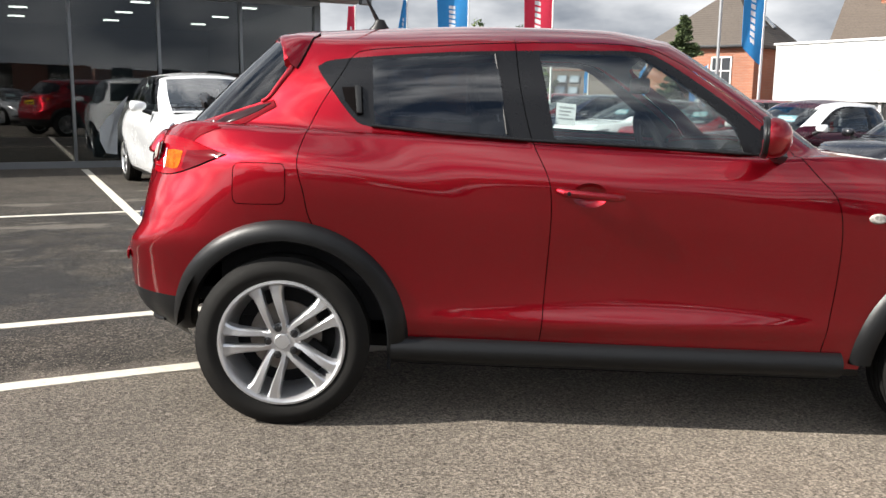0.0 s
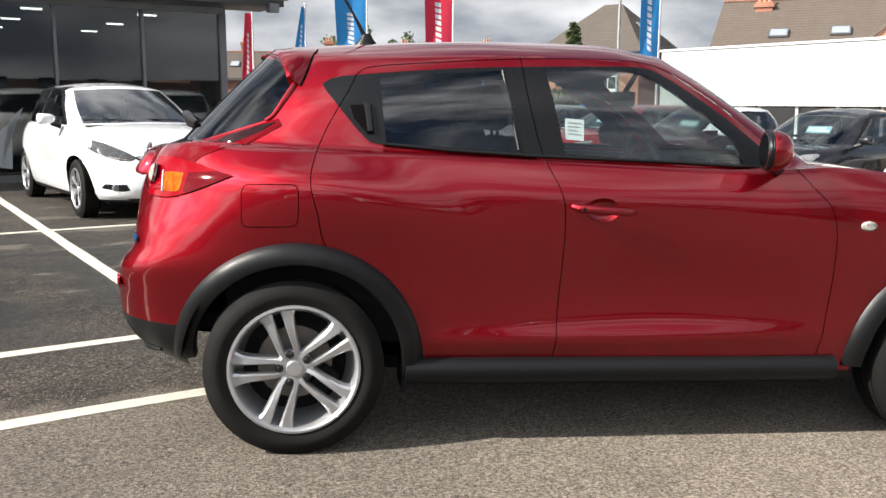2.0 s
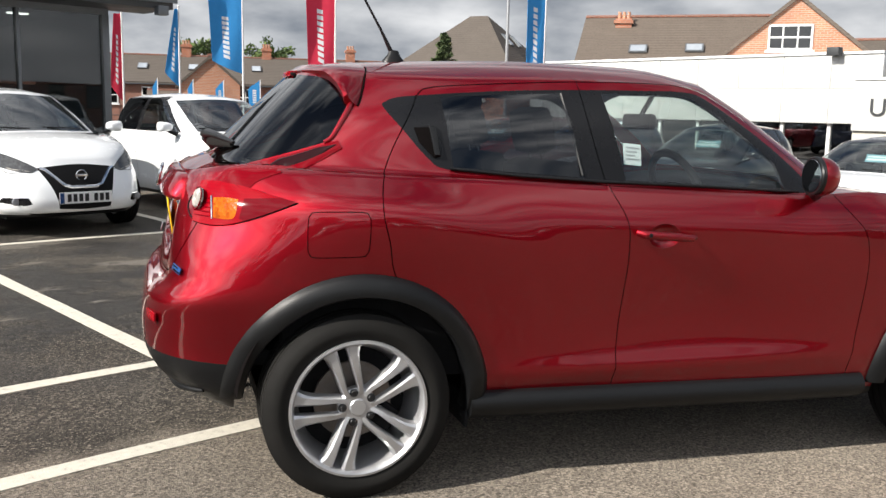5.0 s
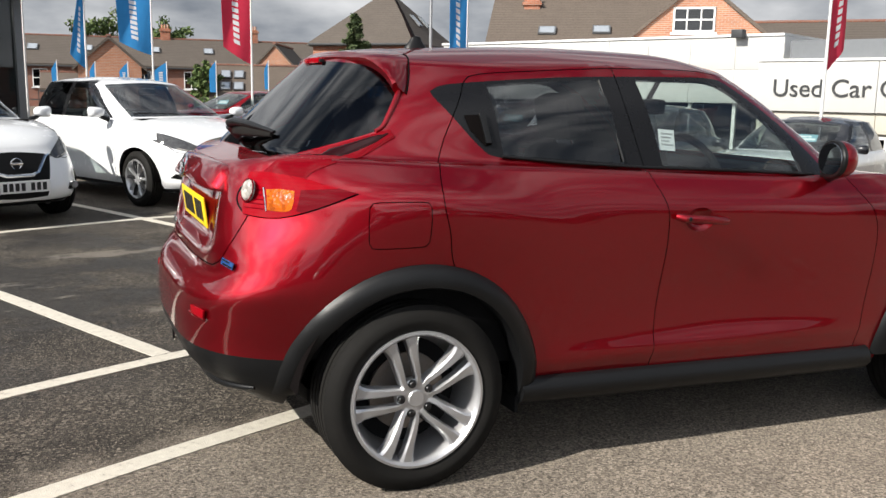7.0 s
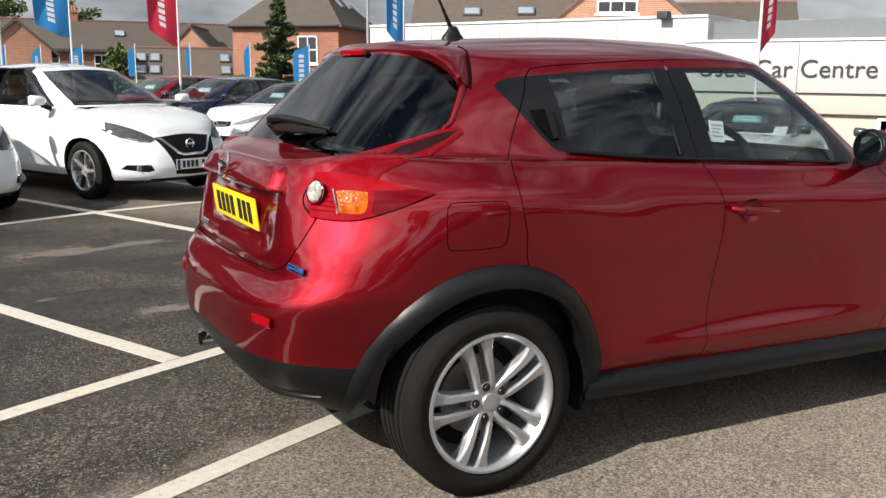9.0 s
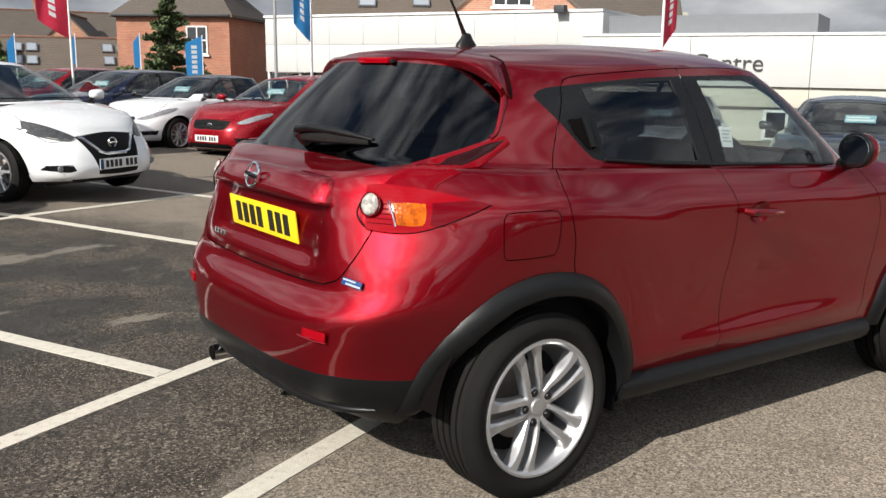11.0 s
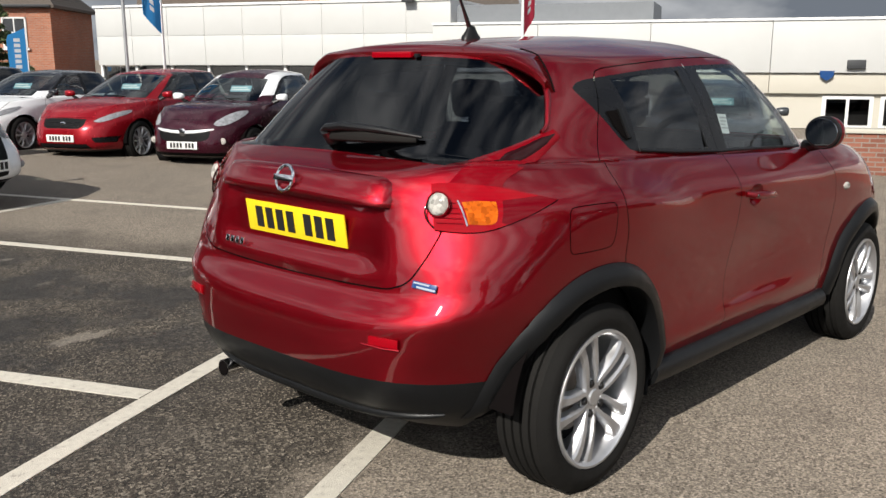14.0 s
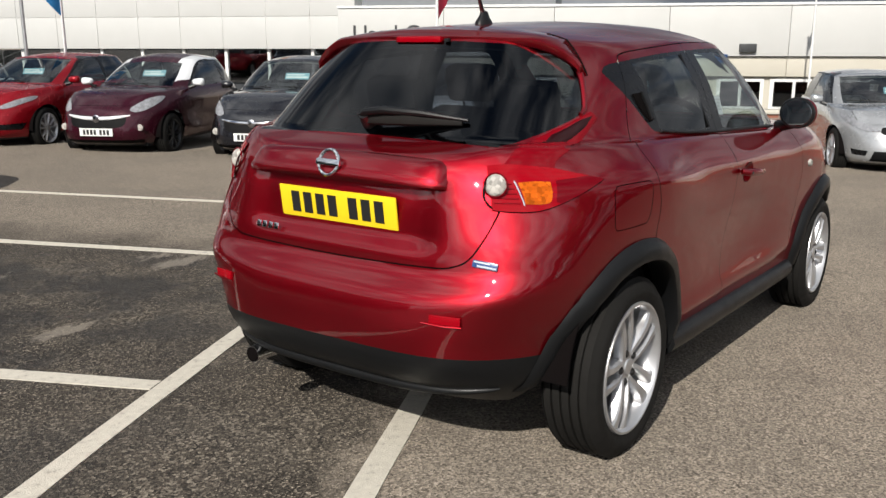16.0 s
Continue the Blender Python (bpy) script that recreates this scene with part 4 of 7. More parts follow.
def gabled_house(name, label, m, length, depth, eave, ridge, wall, roof, windows=(), chimneys=(), lights=(), hip=0.0, group="", over=0.25, base=-1.5):
    """A house with its long front along x and its ridge above the middle; front on -y."""
    h = thing(name, label, "house", m, group)
    a, d = length / 2, depth / 2
    bm = bmesh.new()
    if hip:
        box(bm, (-a, -d, base), (a, d, eave))
    else:
        prism(bm, [(-d, base), (d, base), (d, eave), (0, ridge), (-d, eave)], 0, -a, a)
    part("wall", bm, wall, h, smooth=False)
    bm = bmesh.new()
    t = 0.16
    o = over
    slope = (ridge - eave) / d
    lo_e = eave - o * slope
    if hip:
        q = [(-a - o, -d - o, lo_e), (a + o, -d - o, lo_e), (a + o, d + o, lo_e), (-a - o, d + o, lo_e)]
        r = [(-a + hip, 0, ridge), (a - hip, 0, ridge)]
        vs = [bm.verts.new((x, y, z + 0.02)) for x, y, z in q] + [bm.verts.new((x, y, z + 0.02)) for x, y, z in r]
        ub = [bm.verts.new((x, y, z - 0.10)) for x, y, z in q]
        for f in ((0, 1, 5, 4), (1, 2, 5), (2, 3, 4, 5), (3, 0, 4)):
            bm.faces.new([vs[i] for i in f])
        for i in range(4):
            bm.faces.new((ub[i], ub[(i + 1) % 4], vs[(i + 1) % 4], vs[i]))
        bm.faces.new(ub[::-1])
    else:
        prism(bm, [(-d - o, lo_e), (0, ridge), (d + o, lo_e), (d + o, lo_e + t), (0, ridge + t), (-d - o, lo_e + t)], 0, -a - 0.12, a + 0.12)
    bmesh.ops.recalc_face_normals(bm, faces=bm.faces[:])
    part("roof", bm, roof, h, smooth=False)
    if not hip:
        block("ridge_tiles", (-a - 0.12, -0.12, ridge + t - 0.05), (a + 0.12, 0.12, ridge + t + 0.06), BRICK_DARK, h, "", 0.03)
    block("gutter", (-a - 0.1, -d - o - 0.08, eave - o * slope - 0.06), (a + 0.1, -d - o, eave - o * slope + 0.05), SIGN_INK, h, "", 0.02)
    for x, z, w, hh in windows:
        make_window(h, pose(x, -d, z), w, hh)
    for x, y, top in chimneys:
        bm = bmesh.new()
        box(bm, (x - 0.35, y - 0.25, eave), (x + 0.35, y + 0.25, top))
        box(bm, (x - 0.42, y - 0.32, top - 0.22), (x + 0.42, y + 0.32, top - 0.08))
        ch = part("chimney", bm, BRICK, h, smooth=False)
        for k in (-0.2, 0.0, 0.2):
            bm = bmesh.new()
            lathe(bm, [(0.0, top - 0.1), (0.09, top - 0.1), (0.075, top + 0.30), (0.055, top + 0.30), (0.05, top)], 10, 2, Matrix.Translation((x + k, y, 0)))
            part("chimney_pot", bm, BRICK_ORANGE, ch)
    pitch = math.degrees(math.atan(slope))
    for x, r, w, hh in lights:
        z = eave + r * (ridge - eave)
        win = new("roof_window")
        win.parent = h
        win.matrix_basis = pose(x, -d * (1 - r), z + 0.20, pitch, 0, 0)
        block("frame", (-w / 2, -hh / 2, 0), (w / 2, hh / 2, 0.07), STEEL_GREY, win)
        block("pane", (-w / 2 + 0.06, -hh / 2 + 0.06, 0.072), (w / 2 - 0.06, hh / 2 - 0.06, 0.08), SKY_PANE, win)
    return h


SKY_PANE = mat_plain("roof window glass", (0.62, 0.66, 0.70), (0.52, 0.56, 0.60), 0.08, 0.6, 2)
EYE0 = Vector((-1.06, -3.5))


def far(az, dist):
    """A place seen under a bearing from the middle of the walk."""
    return EYE0.x + dist * math.cos(radians(az)), EYE0.y + dist * math.sin(radians(az))


def far_pose(az, dist, turn=0.0, z=-0.3):
    x, y = far(az, dist)
    return pose(x, y, z, 0, 0, az - 90 + turn)


# terraced street behind the lot
gabled_house("terraced_row", "long terrace of sooty brick houses with grey slate roofs", far_pose(82.2, 72, 2, -0.4), 34, 8, 3.3, 5.3, BRICK_DARK, SLATE,
             windows=[(x, z, 1.0, 1.25) for x in (-15.2, -12.0, -9.4, -5.6, -2.6, 0.6, 3.2, 6.8, 9.6, 13.0) for z in (2.35,)],
             chimneys=[(-13.5, 0, 6.2), (-7, 0, 6.3), (-1, 0, 6.2), (5.5, 0, 6.3), (12, 0, 6.2)], lights=[(-14, 0.45, 0.7, 0.9), (-10, 0.5, 0.7, 0.9), (-6.4, 0.5, 0.7, 0.9), (-1.8, 0.5, 0.7, 0.9), (2, 0.5, 0.7, 0.9), (7, 0.5, 0.7, 0.9)])
gabled_house("gable_annexe", "orange brick house end with a steep gable", far_pose(86.2, 51.5, 90, -0.4), 9, 2.9, 2.75, 4.05, BRICK_ORANGE, SLATE, windows=[(1.5, 1.0, 0.8, 0.9)])
gabled_house("brick_lean_to", "low brick extension with a tiled roof", far_pose(88.2, 55, 0, -0.4), 3.2, 4, 1.6, 2.4, BRICK_ORANGE, SLATE_BROWN, windows=[(-0.6, 0.9, 0.7, 0.9), (0.8, 0.9, 0.7, 0.9)])
gabled_house("low_workshop", "low brick workshop with a grey tiled roof and roof windows", far_pose(76.6, 52, 0, -0.4), 6.6, 5, 1.35, 2.95, BRICK, SLATE_BROWN, lights=[(-2.6, 0.62, 0.55, 0.75), (-1.9, 0.62, 0.55, 0.75), (-2.6, 0.22, 0.55, 0.75), (-1.9, 0.22, 0.55, 0.75), (1.7, 0.62, 0.55, 0.75), (2.4, 0.62, 0.55, 0.75), (1.7, 0.22, 0.55, 0.75), (2.4, 0.22, 0.55, 0.75)])
gabled_house("far_gable_house", "brick house end far behind the workshop", far_pose(76.0, 66, 80, -0.4), 7, 3.0, 3.1, 4.7, BRICK_ORANGE, SLATE)
# brick house with a hipped slate roof
gabled_house("hipped_brick_house", "large red brick house with a hipped slate roof", pose(16.07, 42.65, -0.4, 0, 0, -42), 5.6, 6.4, 4.30, 6.75, BRICK, SLATE, windows=[(1.2, 2.95, 1.05, 1.35)], hip=2.3)
for y in (-0.55, 0.75):
    skylight = new("roof_window")
    skylight.parent = bpy.data.objects["hipped_brick_house"]
    skylight.matrix_basis = pose(1.85, y, 5.42, 0, 46.8, 0)
    block("frame", (-0.40, -0.26, 0.02), (0.40, 0.26, 0.08), STEEL_GREY, skylight)
    block("pane", (-0.34, -0.20, 0.082), (0.34, 0.20, 0.09), SKY_PANE, skylight)
# tall roofs behind the sales hall
gabled_house("slate_roofed_house", "long house with a brown slate roof and skylights", far_pose(56.3, 42, 0, -0.4), 9.5, 7, 3.6, 5.9, BRICK, SLATE_BROWN, chimneys=[(-3.1, -0.6, 5.9)], lights=[(-2.3, 0.28, 0.75, 0.6), (0.0, 0.30, 0.75, 0.6)])
gabled_house("brick_gable_house", "orange brick gable wall with a white window", far_pose(50.5, 39.5, 90, -0.4), 9, 5.2, 3.75, 5.9, BRICK_ORANGE, SLATE_BROWN)
make_window(bpy.data.objects["brick_gable_house"], pose(-4.5, 0.2, 4.55, 0, 0, -90), 1.5, 0.9, bars=2)
gabled_house("white_dormer_house", "dark roofed house beyond the sales hall", far_pose(44.4, 44, 0, -0.4), 6.0, 6, 3.5, 5.0, BRICK_DARK, SLATE, lights=[(-0.5, 0.3, 0.8, 0.6)])


def make_tower():
    t = thing("tower_block", "distant pale concrete tower block with many windows", "tower block", far_pose(40.3, 330, 25, -2))
    block("wall", (-7, -7, 0), (7, 7, 23), CREAM, t)
    for k in range(9):
        for j in range(6):
            block("window_pane", (-6.2 + j * 2.1, -7.06, 2 + k * 2.3), (-4.9 + j * 2.1, -7.004, 3.4 + k * 2.3), DARK_GLASS, t)
            block("window_pane", (-7.06, -6.2 + j * 2.1, 2 + k * 2.3), (-7.004, -4.9 + j * 2.1, 3.4 + k * 2.3), DARK_GLASS, t)
    return t


make_tower()


# ---- trees ----
def mat_leaf(name, a, b):
    m = Nodes(name)
    geo = m.n.new("ShaderNodeNewGeometry")
    col = m.mix(geo.outputs["Random Per Island"], a, b)
    return m.principled(col, 0.7, 0.0)


LEAF = mat_leaf("broad leaves", (0.035, 0.075, 0.015), (0.11, 0.15, 0.035))
NEEDLE = mat_leaf("conifer needles", (0.035, 0.058, 0.020), (0.105, 0.135, 0.050))
BARK = mat_plain("bark", (0.08, 0.06, 0.045), (0.05, 0.038, 0.03), 0.9, 0, 12, 0.01, 30)


def leaf_cloud(spots, size, count, seed):
    """Many small tilted leaf clumps about the given spots (centre, radius)."""
    rnd = random.Random(seed)
    verts, faces = [], []
    for c, r in spots:
        for _ in range(count):
            d = Vector((rnd.gauss(0, 1), rnd.gauss(0, 1), rnd.gauss(0, 0.8)))
            d = d.normalized() * r * rnd.random() ** 0.4
            p = Vector(c) + d
            a = Vector((rnd.gauss(0, 1), rnd.gauss(0, 1), rnd.gauss(0, 1))).normalized()
            b = a.orthogonal().normalized()
            s = size * (0.5 + rnd.random())
            k = len(verts)
            verts += [p - a * s, p + b * s * 0.5, p + a * s, p - b * s * 0.5]
            faces.append((k, k + 1, k + 2, k + 3))
    me = bpy.data.meshes.new("crown")
    me.from_pydata(verts, [], faces)
    return me


def make_tree(name, label, x, y, height, spread, leaf, conifer=False, seed=1, z=-0.4, size=0.13, count=60):
    t = thing(name, label, "tree", pose(x, y, z))
    rnd = random.Random(seed)
    bm = bmesh.new()
    tube(bm, [(0, 0, -0.3), (0.03, 0.02, height * 0.4), (0, 0, height * 0.97)], [0.035 * height ** 0.9, 0.022 * height, 0.01], 10)
    spots = []
    if conifer:
        for k in range(24):
            f = 0.12 + 0.86 * k / 23
            r = spread * (1 - f) ** 0.85 + 0.06
            for j in range(6):
                a = rnd.random() * math.tau
                q = r * (0.45 + 0.85 * rnd.random() ** 1.4)
                tip = Vector((q * math.cos(a), q * math.sin(a), f * height + (0.22 - 0.30 * rnd.random()) * q))
                tube(bm, [(0, 0, f * height - 0.05), tip], [0.02, 0.006], 5)
                for s in (0.4, 0.6, 0.8, 1.0):
                    spots.append((Vector((0, 0, f * height)).lerp(tip, s), 0.07 + 0.09 * r * (1.25 - s)))
    else:
        for k in range(16):
            a, f = k * 2.4 + rnd.random(), 0.35 + 0.5 * rnd.random()
            r = spread * (0.45 + 0.55 * rnd.random())
            tip = Vector((r * math.cos(a), r * math.sin(a), f * height + height * 0.22 * rnd.random()))
            base = Vector((0, 0, height * (0.25 + 0.4 * rnd.random())))
            tube(bm, [base, base.lerp(tip, 0.5) + Vector((0, 0, 0.1)), tip], [0.05, 0.03, 0.012], 6)
            for s in (0.55, 0.8, 1.0):
                spots.append((base.lerp(tip, s) + Vector((rnd.gauss(0, 0.2), rnd.gauss(0, 0.2), rnd.gauss(0, 0.2))), spread * 0.30))
        for k in range(8):
            spots.append((Vector((rnd.gauss(0, 0.3) * spread, rnd.gauss(0, 0.3) * spread, height * (0.8 + 0.2 * rnd.random()))), spread * 0.30))
    part("trunk", bm, BARK, t)
    me = leaf_cloud(spots, size, count, seed)
    me.materials.append(leaf)
    ob = new("crown", me)
    ob.parent = t
    return t


x, y = far(71.6, 38.5)
make_tree("conifer", "dark green conifer beside a brick house", x, y, 4.9, 1.45, NEEDLE, True, 3, size=0.095, count=52)
for k, (az, d, h, s) in enumerate(((80.8, 50, 2.9, 0.55), (73.9, 45, 1.5, 0.7), (70.6, 40.5, 1.5, 0.6), (86.8, 95, 8.3, 2.5), (83.0, 96, 8.0, 2.2))):
    x, y = far(az, d)
    make_tree("broadleaf_tree", "bushy green tree among the houses", x, y, h, s, LEAF, False, 11 + k, size=0.12 if d < 60 else 0.22, count=60)

for k, (az, d, h, s) in enumerate(((80.6, 37, 1.1, 0.8), (77.4, 37, 1.2, 0.8), (75.2, 36, 1.1, 0.7), (72.0, 36.5, 1.0, 0.6))):
    x, y = far(az, d)
    make_tree("hedge_bush", "loose green hedge bush behind the railing", x, y, h, s, LEAF, False, 41 + k, size=0.09, count=50)

# ---- wheels ----
NUT = mat_plain("dark steel nut", (0.06, 0.06, 0.062), (0.03, 0.03, 0.031), 0.3, 0.8)

def make_wheel(parent, at, radius=0.334, width=0.215, rim=0.228, style="twin", flip=False, face=ALLOY, sides=56, turn=0.0):
    """A wheel with its outer face towards -y (flip: +y)."""
    hub = new("wheel")
    hub.parent = parent
    hub.matrix_basis = pose(*at, 0, 0, 180 if flip else 0) @ pose(0, 0, 0, 0, turn, 0)
    h = width / 2
    bm = bmesh.new()
    r = radius
    prof = [(rim - 0.012, -h * 0.80), (rim + 0.004, -h * 0.92), (rim + 0.030, -h * 1.0), (r - 0.045, -h * 1.0), (r - 0.022, -h * 0.93), (r - 0.006, -h * 0.78)]
    for k in range(5):                                  # tread with grooves
        a, b = -h * 0.78 + k * h * 1.56 / 5, -h * 0.78 + (k + 1) * h * 1.56 / 5
        prof += [(r, a + 0.003), (r, b - 0.007), (r - 0.012, b - 0.005), (r - 0.012, b + 0.002)]
    prof += [(r - 0.006, h * 0.80), (r - 0.022, h * 0.93), (r - 0.045, h), (rim + 0.03, h), (rim - 0.012, h * 0.8)]
    lathe(bm, prof, sides)
    part("tyre", bm, RUBBER, hub, "black rubber tyre", sharp=50)
    bm = bmesh.new()
    lathe(bm, [(rim - 0.012, -h * 0.78), (rim, -h * 0.88), (rim - 0.002, -h * 0.97), (rim - 0.010, -h * 0.98), (rim - 0.018, -h * 0.9), (rim - 0.026, -h * 0.5), (rim - 0.05, 0.02), (rim - 0.04, h * 0.8), (rim - 0.012, h * 0.8)], sides)
    part("rim", bm, face, hub)
    bm = bmesh.new()
    lathe(bm, [(0.0, 0.012), (0.135, 0.012), (0.135, 0.03), (0.0, 0.03)], 40)
    part("brake_disc", bm, DISC, hub, "steel brake disc behind the spokes")
    bm = bmesh.new()
    lathe(bm, [(0.0, 0.045), (rim - 0.03, 0.045), (rim - 0.03, 0.06), (0.0, 0.06)], 40)
    box(bm, (0.085, -0.02, -0.05), (0.16, 0.045, 0.06), 0.01)
    part("backplate", bm, INNER, hub)
    yl, yh = -h * 0.86, -h * 0.74

    def spoke(bm, a, stations, sgn=1.0):
        """A spoke along stations of (radius, near edge, far edge); its face is crowned and its flanks fall back."""
        m = Matrix.Rotation(a, 4, "Y")
        secs = []
        for rr, e0, e1 in stations:
            s = (rr - stations[0][0]) / (stations[-1][0] - stations[0][0])
            y = yh + (yl - yh) * s - 0.010 * math.sin(s * math.pi)
            w = e1 - e0
            pts = [(e0, y + 0.036), (e0 + 0.001, y + 0.007), (e0 + 0.18 * w, y), (e0 + 0.74 * w, y + 0.002), (e1 - 0.002, y + 0.009), (e1 + 0.003, y + 0.036)]
            secs.append([bm.verts.new(m @ Vector((rr, d, sgn * e))) for e, d in pts])
        for p, q in zip(secs, secs[1:]):
            for k in range(6):
                bm.faces.new((p[k], p[(k + 1) % 6], q[(k + 1) % 6], q[k]))
        bm.faces.new(secs[0][::-1])
        bm.faces.new(secs[-1])
    n = 5 if style == "twin" else 10
    twin = ((0.040, 0.010, 0.034), (0.070, 0.0165, 0.040), (0.11, 0.016, 0.044), (0.155, 0.0155, 0.049), (0.185, 0.015, 0.056), (0.203, 0.0145, 0.066), (0.214, 0.014, 0.079), (rim - 0.013, 0.012, 0.104))
    for k in range(n):
        bm = bmesh.new()
        a = k * math.tau / n
        if style == "twin":
            spoke(bm, a, twin)
            spoke(bm, a, twin, -1.0)
        else:
            tip = 0.012 * (-1) ** k
            spoke(bm, a, [(r, tip * q - w / 2, tip * q + w / 2) for r, q, w in ((0.045, 0, 0.024), (rim * 0.5, 0.4, 0.026), (rim * 0.8, 0.75, 0.030), (rim - 0.015, 1, 0.040))])
        bmesh.ops.recalc_face_normals(bm, faces=bm.faces[:])
        part("spoke", bm, DARK_ALLOY if style == "two-tone" and k % 2 else face, hub, sharp=28)
    bm = bmesh.new()
    lathe(bm, [(0.0, yh - 0.004), (0.026, yh - 0.003), (0.030, yh + 0.002), (0.058, yh + 0.002), (0.066, yh + 0.010), (0.066, yh + 0.04), (0.0, yh + 0.04)], 40)
    part("hub_centre", bm, face, hub)
    for k in range(5):
        bm = bmesh.new()
        a = k * math.tau / 5 + (0 if style == "twin" else 0.3)
        m = Matrix.Translation((0.053 * math.cos(a), 0, -0.053 * math.sin(a)))
        lathe(bm, [(0.0, yh - 0.005), (0.008, yh - 0.005), (0.010, yh - 0.002), (0.0135, yh - 0.001), (0.0150, yh + 0.003)], 12, 1, m)
        part("wheel_nut", bm, NUT if style == "twin" else face, hub)
    return hub


def arch_flare(bm, cx, cz, r_in, r_out, y_of, side, a0=-22, a1=202, thick=0.036, n=44):
    """A plastic lip round a wheel opening; y_of(x, z) is the skin beneath it."""
    secs = []
    for k in range(n + 1):
        a = radians(a0 + (a1 - a0) * k / n)
        c, s = math.cos(a), math.sin(a)
        sec = []
        for rr, dy in ((r_out + 0.002, 0.002), (r_out - 0.004, 0.010), (r_out - 0.02, thick * 0.75), (r_in + 0.022, thick), (r_in + 0.006, thick * 0.9), (r_in, thick * 0.5), (r_in + 0.002, -0.06)):
            x, z = cx + rr * c, cz + rr * s
            ref = y_of(cx + r_out * c, cz + r_out * s)
            sec.append(bm.verts.new((x, side * (ref + dy), z)))
        secs.append(sec)
    for p, q in zip(secs, secs[1:]):
        for k in range(len(p) - 1):
            bm.faces.new((p[k], p[k + 1], q[k + 1], q[k]))
    bm.faces.new(secs[0])
    bm.faces.new(secs[-1][::-1])
    bmesh.ops.recalc_face_normals(bm, faces=bm.faces[:])


def circle(cx, cz, r, a0=0, a1=360, n=48):
    return [(cx + r * math.cos(radians(a0 + (a1 - a0) * k / n)), cz + r * math.sin(radians(a0 + (a1 - a0) * k / n))) for k in range(n + (a1 - a0 < 360))]


def bump_at(x, z, cx, cz, sx, sz):
    return math.exp(-((x - cx) / sx) ** 2 - ((z - cz) / sz) ** 2)


# ---- the red crossover ----
WB = 2.585


haunch_line = curve((-0.62, 0.90), (-0.30, 0.985), (-0.05, 1.000), (0.12, 0.988), (0.30, 0.956), (0.46, 0.915), (0.62, 0.865), (0.85, 0.80))
wing_line = curve((1.55, 0.86), (1.80, 0.94), (2.05, 0.985), (2.4, 1.0), (2.8, 0.96), (3.4, 0.80))


def ridge(s, up, down):
    """A rounded edge: steep above, drawn out below."""
    return math.exp(-(s / up) ** 2) if s > 0 else math.exp(-(s / down) ** 2)


def crossover_sculpt(p):
    x, y, z = p
    s = math.copysign(1.0, y) if abs(y) > 1e-6 else 0.0
    f = min(1.0, max(0.0, (abs(y) - 0.35) / 0.3))
    d = 0.056 * math.exp(-((x - 0.02) / 0.43) ** 2) * ridge(z - haunch_line(x), 0.085, 0.22)
    d += 0.042 * math.exp(-((x - WB) / 0.55) ** 2) * ridge(z - wing_line(x), 0.085, 0.30)
    d -= 0.034 * bump_at(x, z, 1.30, 0.62, 0.55, 0.17)
    d += 0.018 * math.exp(-((x - 1.22) / 0.80) ** 4) * math.exp(-((z - 0.445 - 0.02 * (x - 1.2)) / 0.040) ** 2)
    d += 0.010 * bump_at(x, z, 1.15, 0.965, 0.60, 0.06)
    y += s * d * f
    if x < 0.1:                                           # the corners swell from the lamps down to the bumper
        q = min(1.0, max(0.0, (0.95 - z) / 0.22)) * min(1.0, max(0.0, (z - 0.46) / 0.20))
        k = math.exp(-((abs(y) - 0.70) / 0.20) ** 2) * min(1.0, max(0.0, (0.02 - x) / 0.30)) * q * q * (3 - 2 * q)
        x -= 0.030 * k
        y += s * 0.022 * k
    if x < -0.25 and abs(y) < 0.62:                       # the tailgate's hollow round the plate
        k = min(1, max(0, (0.44 - abs(y)) / 0.10)) * min(1, max(0, (z - 0.765) / 0.05)) * min(1, max(0, (1.005 - z) / 0.02))
        x += 0.030 * k
    return Vector((x, y, z))


CROSSOVER = dict(
    xc=0.95, z0=0.27, belt=1.09, gn=4.0, gnf=5.4, drop=0.088, crown=0.012,
    xr=curve((0.27, -0.50), (0.31, -0.57), (0.38, -0.655), (0.46, -0.69), (0.56, -0.698), (0.63, -0.692), (0.675, -0.676), (0.71, -0.646), (0.75, -0.624), (0.84, -0.621), (0.94, -0.617), (1.02, -0.603), (1.06, -0.585), (1.09, -0.56)),
    xf=curve((0.27, 3.25), (0.40, 3.40), (0.55, 3.43), (0.75, 3.40), (0.92, 3.30), (1.09, 3.10)),
    w=curve((0.27, 0.770), (0.36, 0.800), (0.45, 0.815), (0.60, 0.828), (0.75, 0.840), (0.88, 0.848), (0.95, 0.846), (1.00, 0.836), (1.05, 0.814), (1.09, 0.790)),
    n=curve((0.27, 4.2), (0.6, 4.2), (0.72, 4.6), (0.80, 4.4), (1.0, 3.8), (1.09, 3.7)),
    zb=curve((-0.62, 1.045), (-0.50, 1.090), (-0.40, 1.112), (0.0, 1.112), (1.7, 1.085), (2.05, 1.105), (2.4, 1.075), (2.8, 1.01), (3.2, 0.88)),
    gr=curve((0, -0.455), (0.5, -0.285), (1, -0.105)),
    gf=curve((0, 2.08), (0.25, 1.93), (0.5, 1.78), (0.75, 1.63), (1, 1.46)),
    gw=curve((0, 0.775), (0.5, 0.715), (0.85, 0.645), (1, 0.605)),
    zr=curve((-0.18, 1.475), (0.3, 1.524), (0.8, 1.556), (1.2, 1.562), (1.46, 1.530)),
    sculpt=crossover_sculpt)

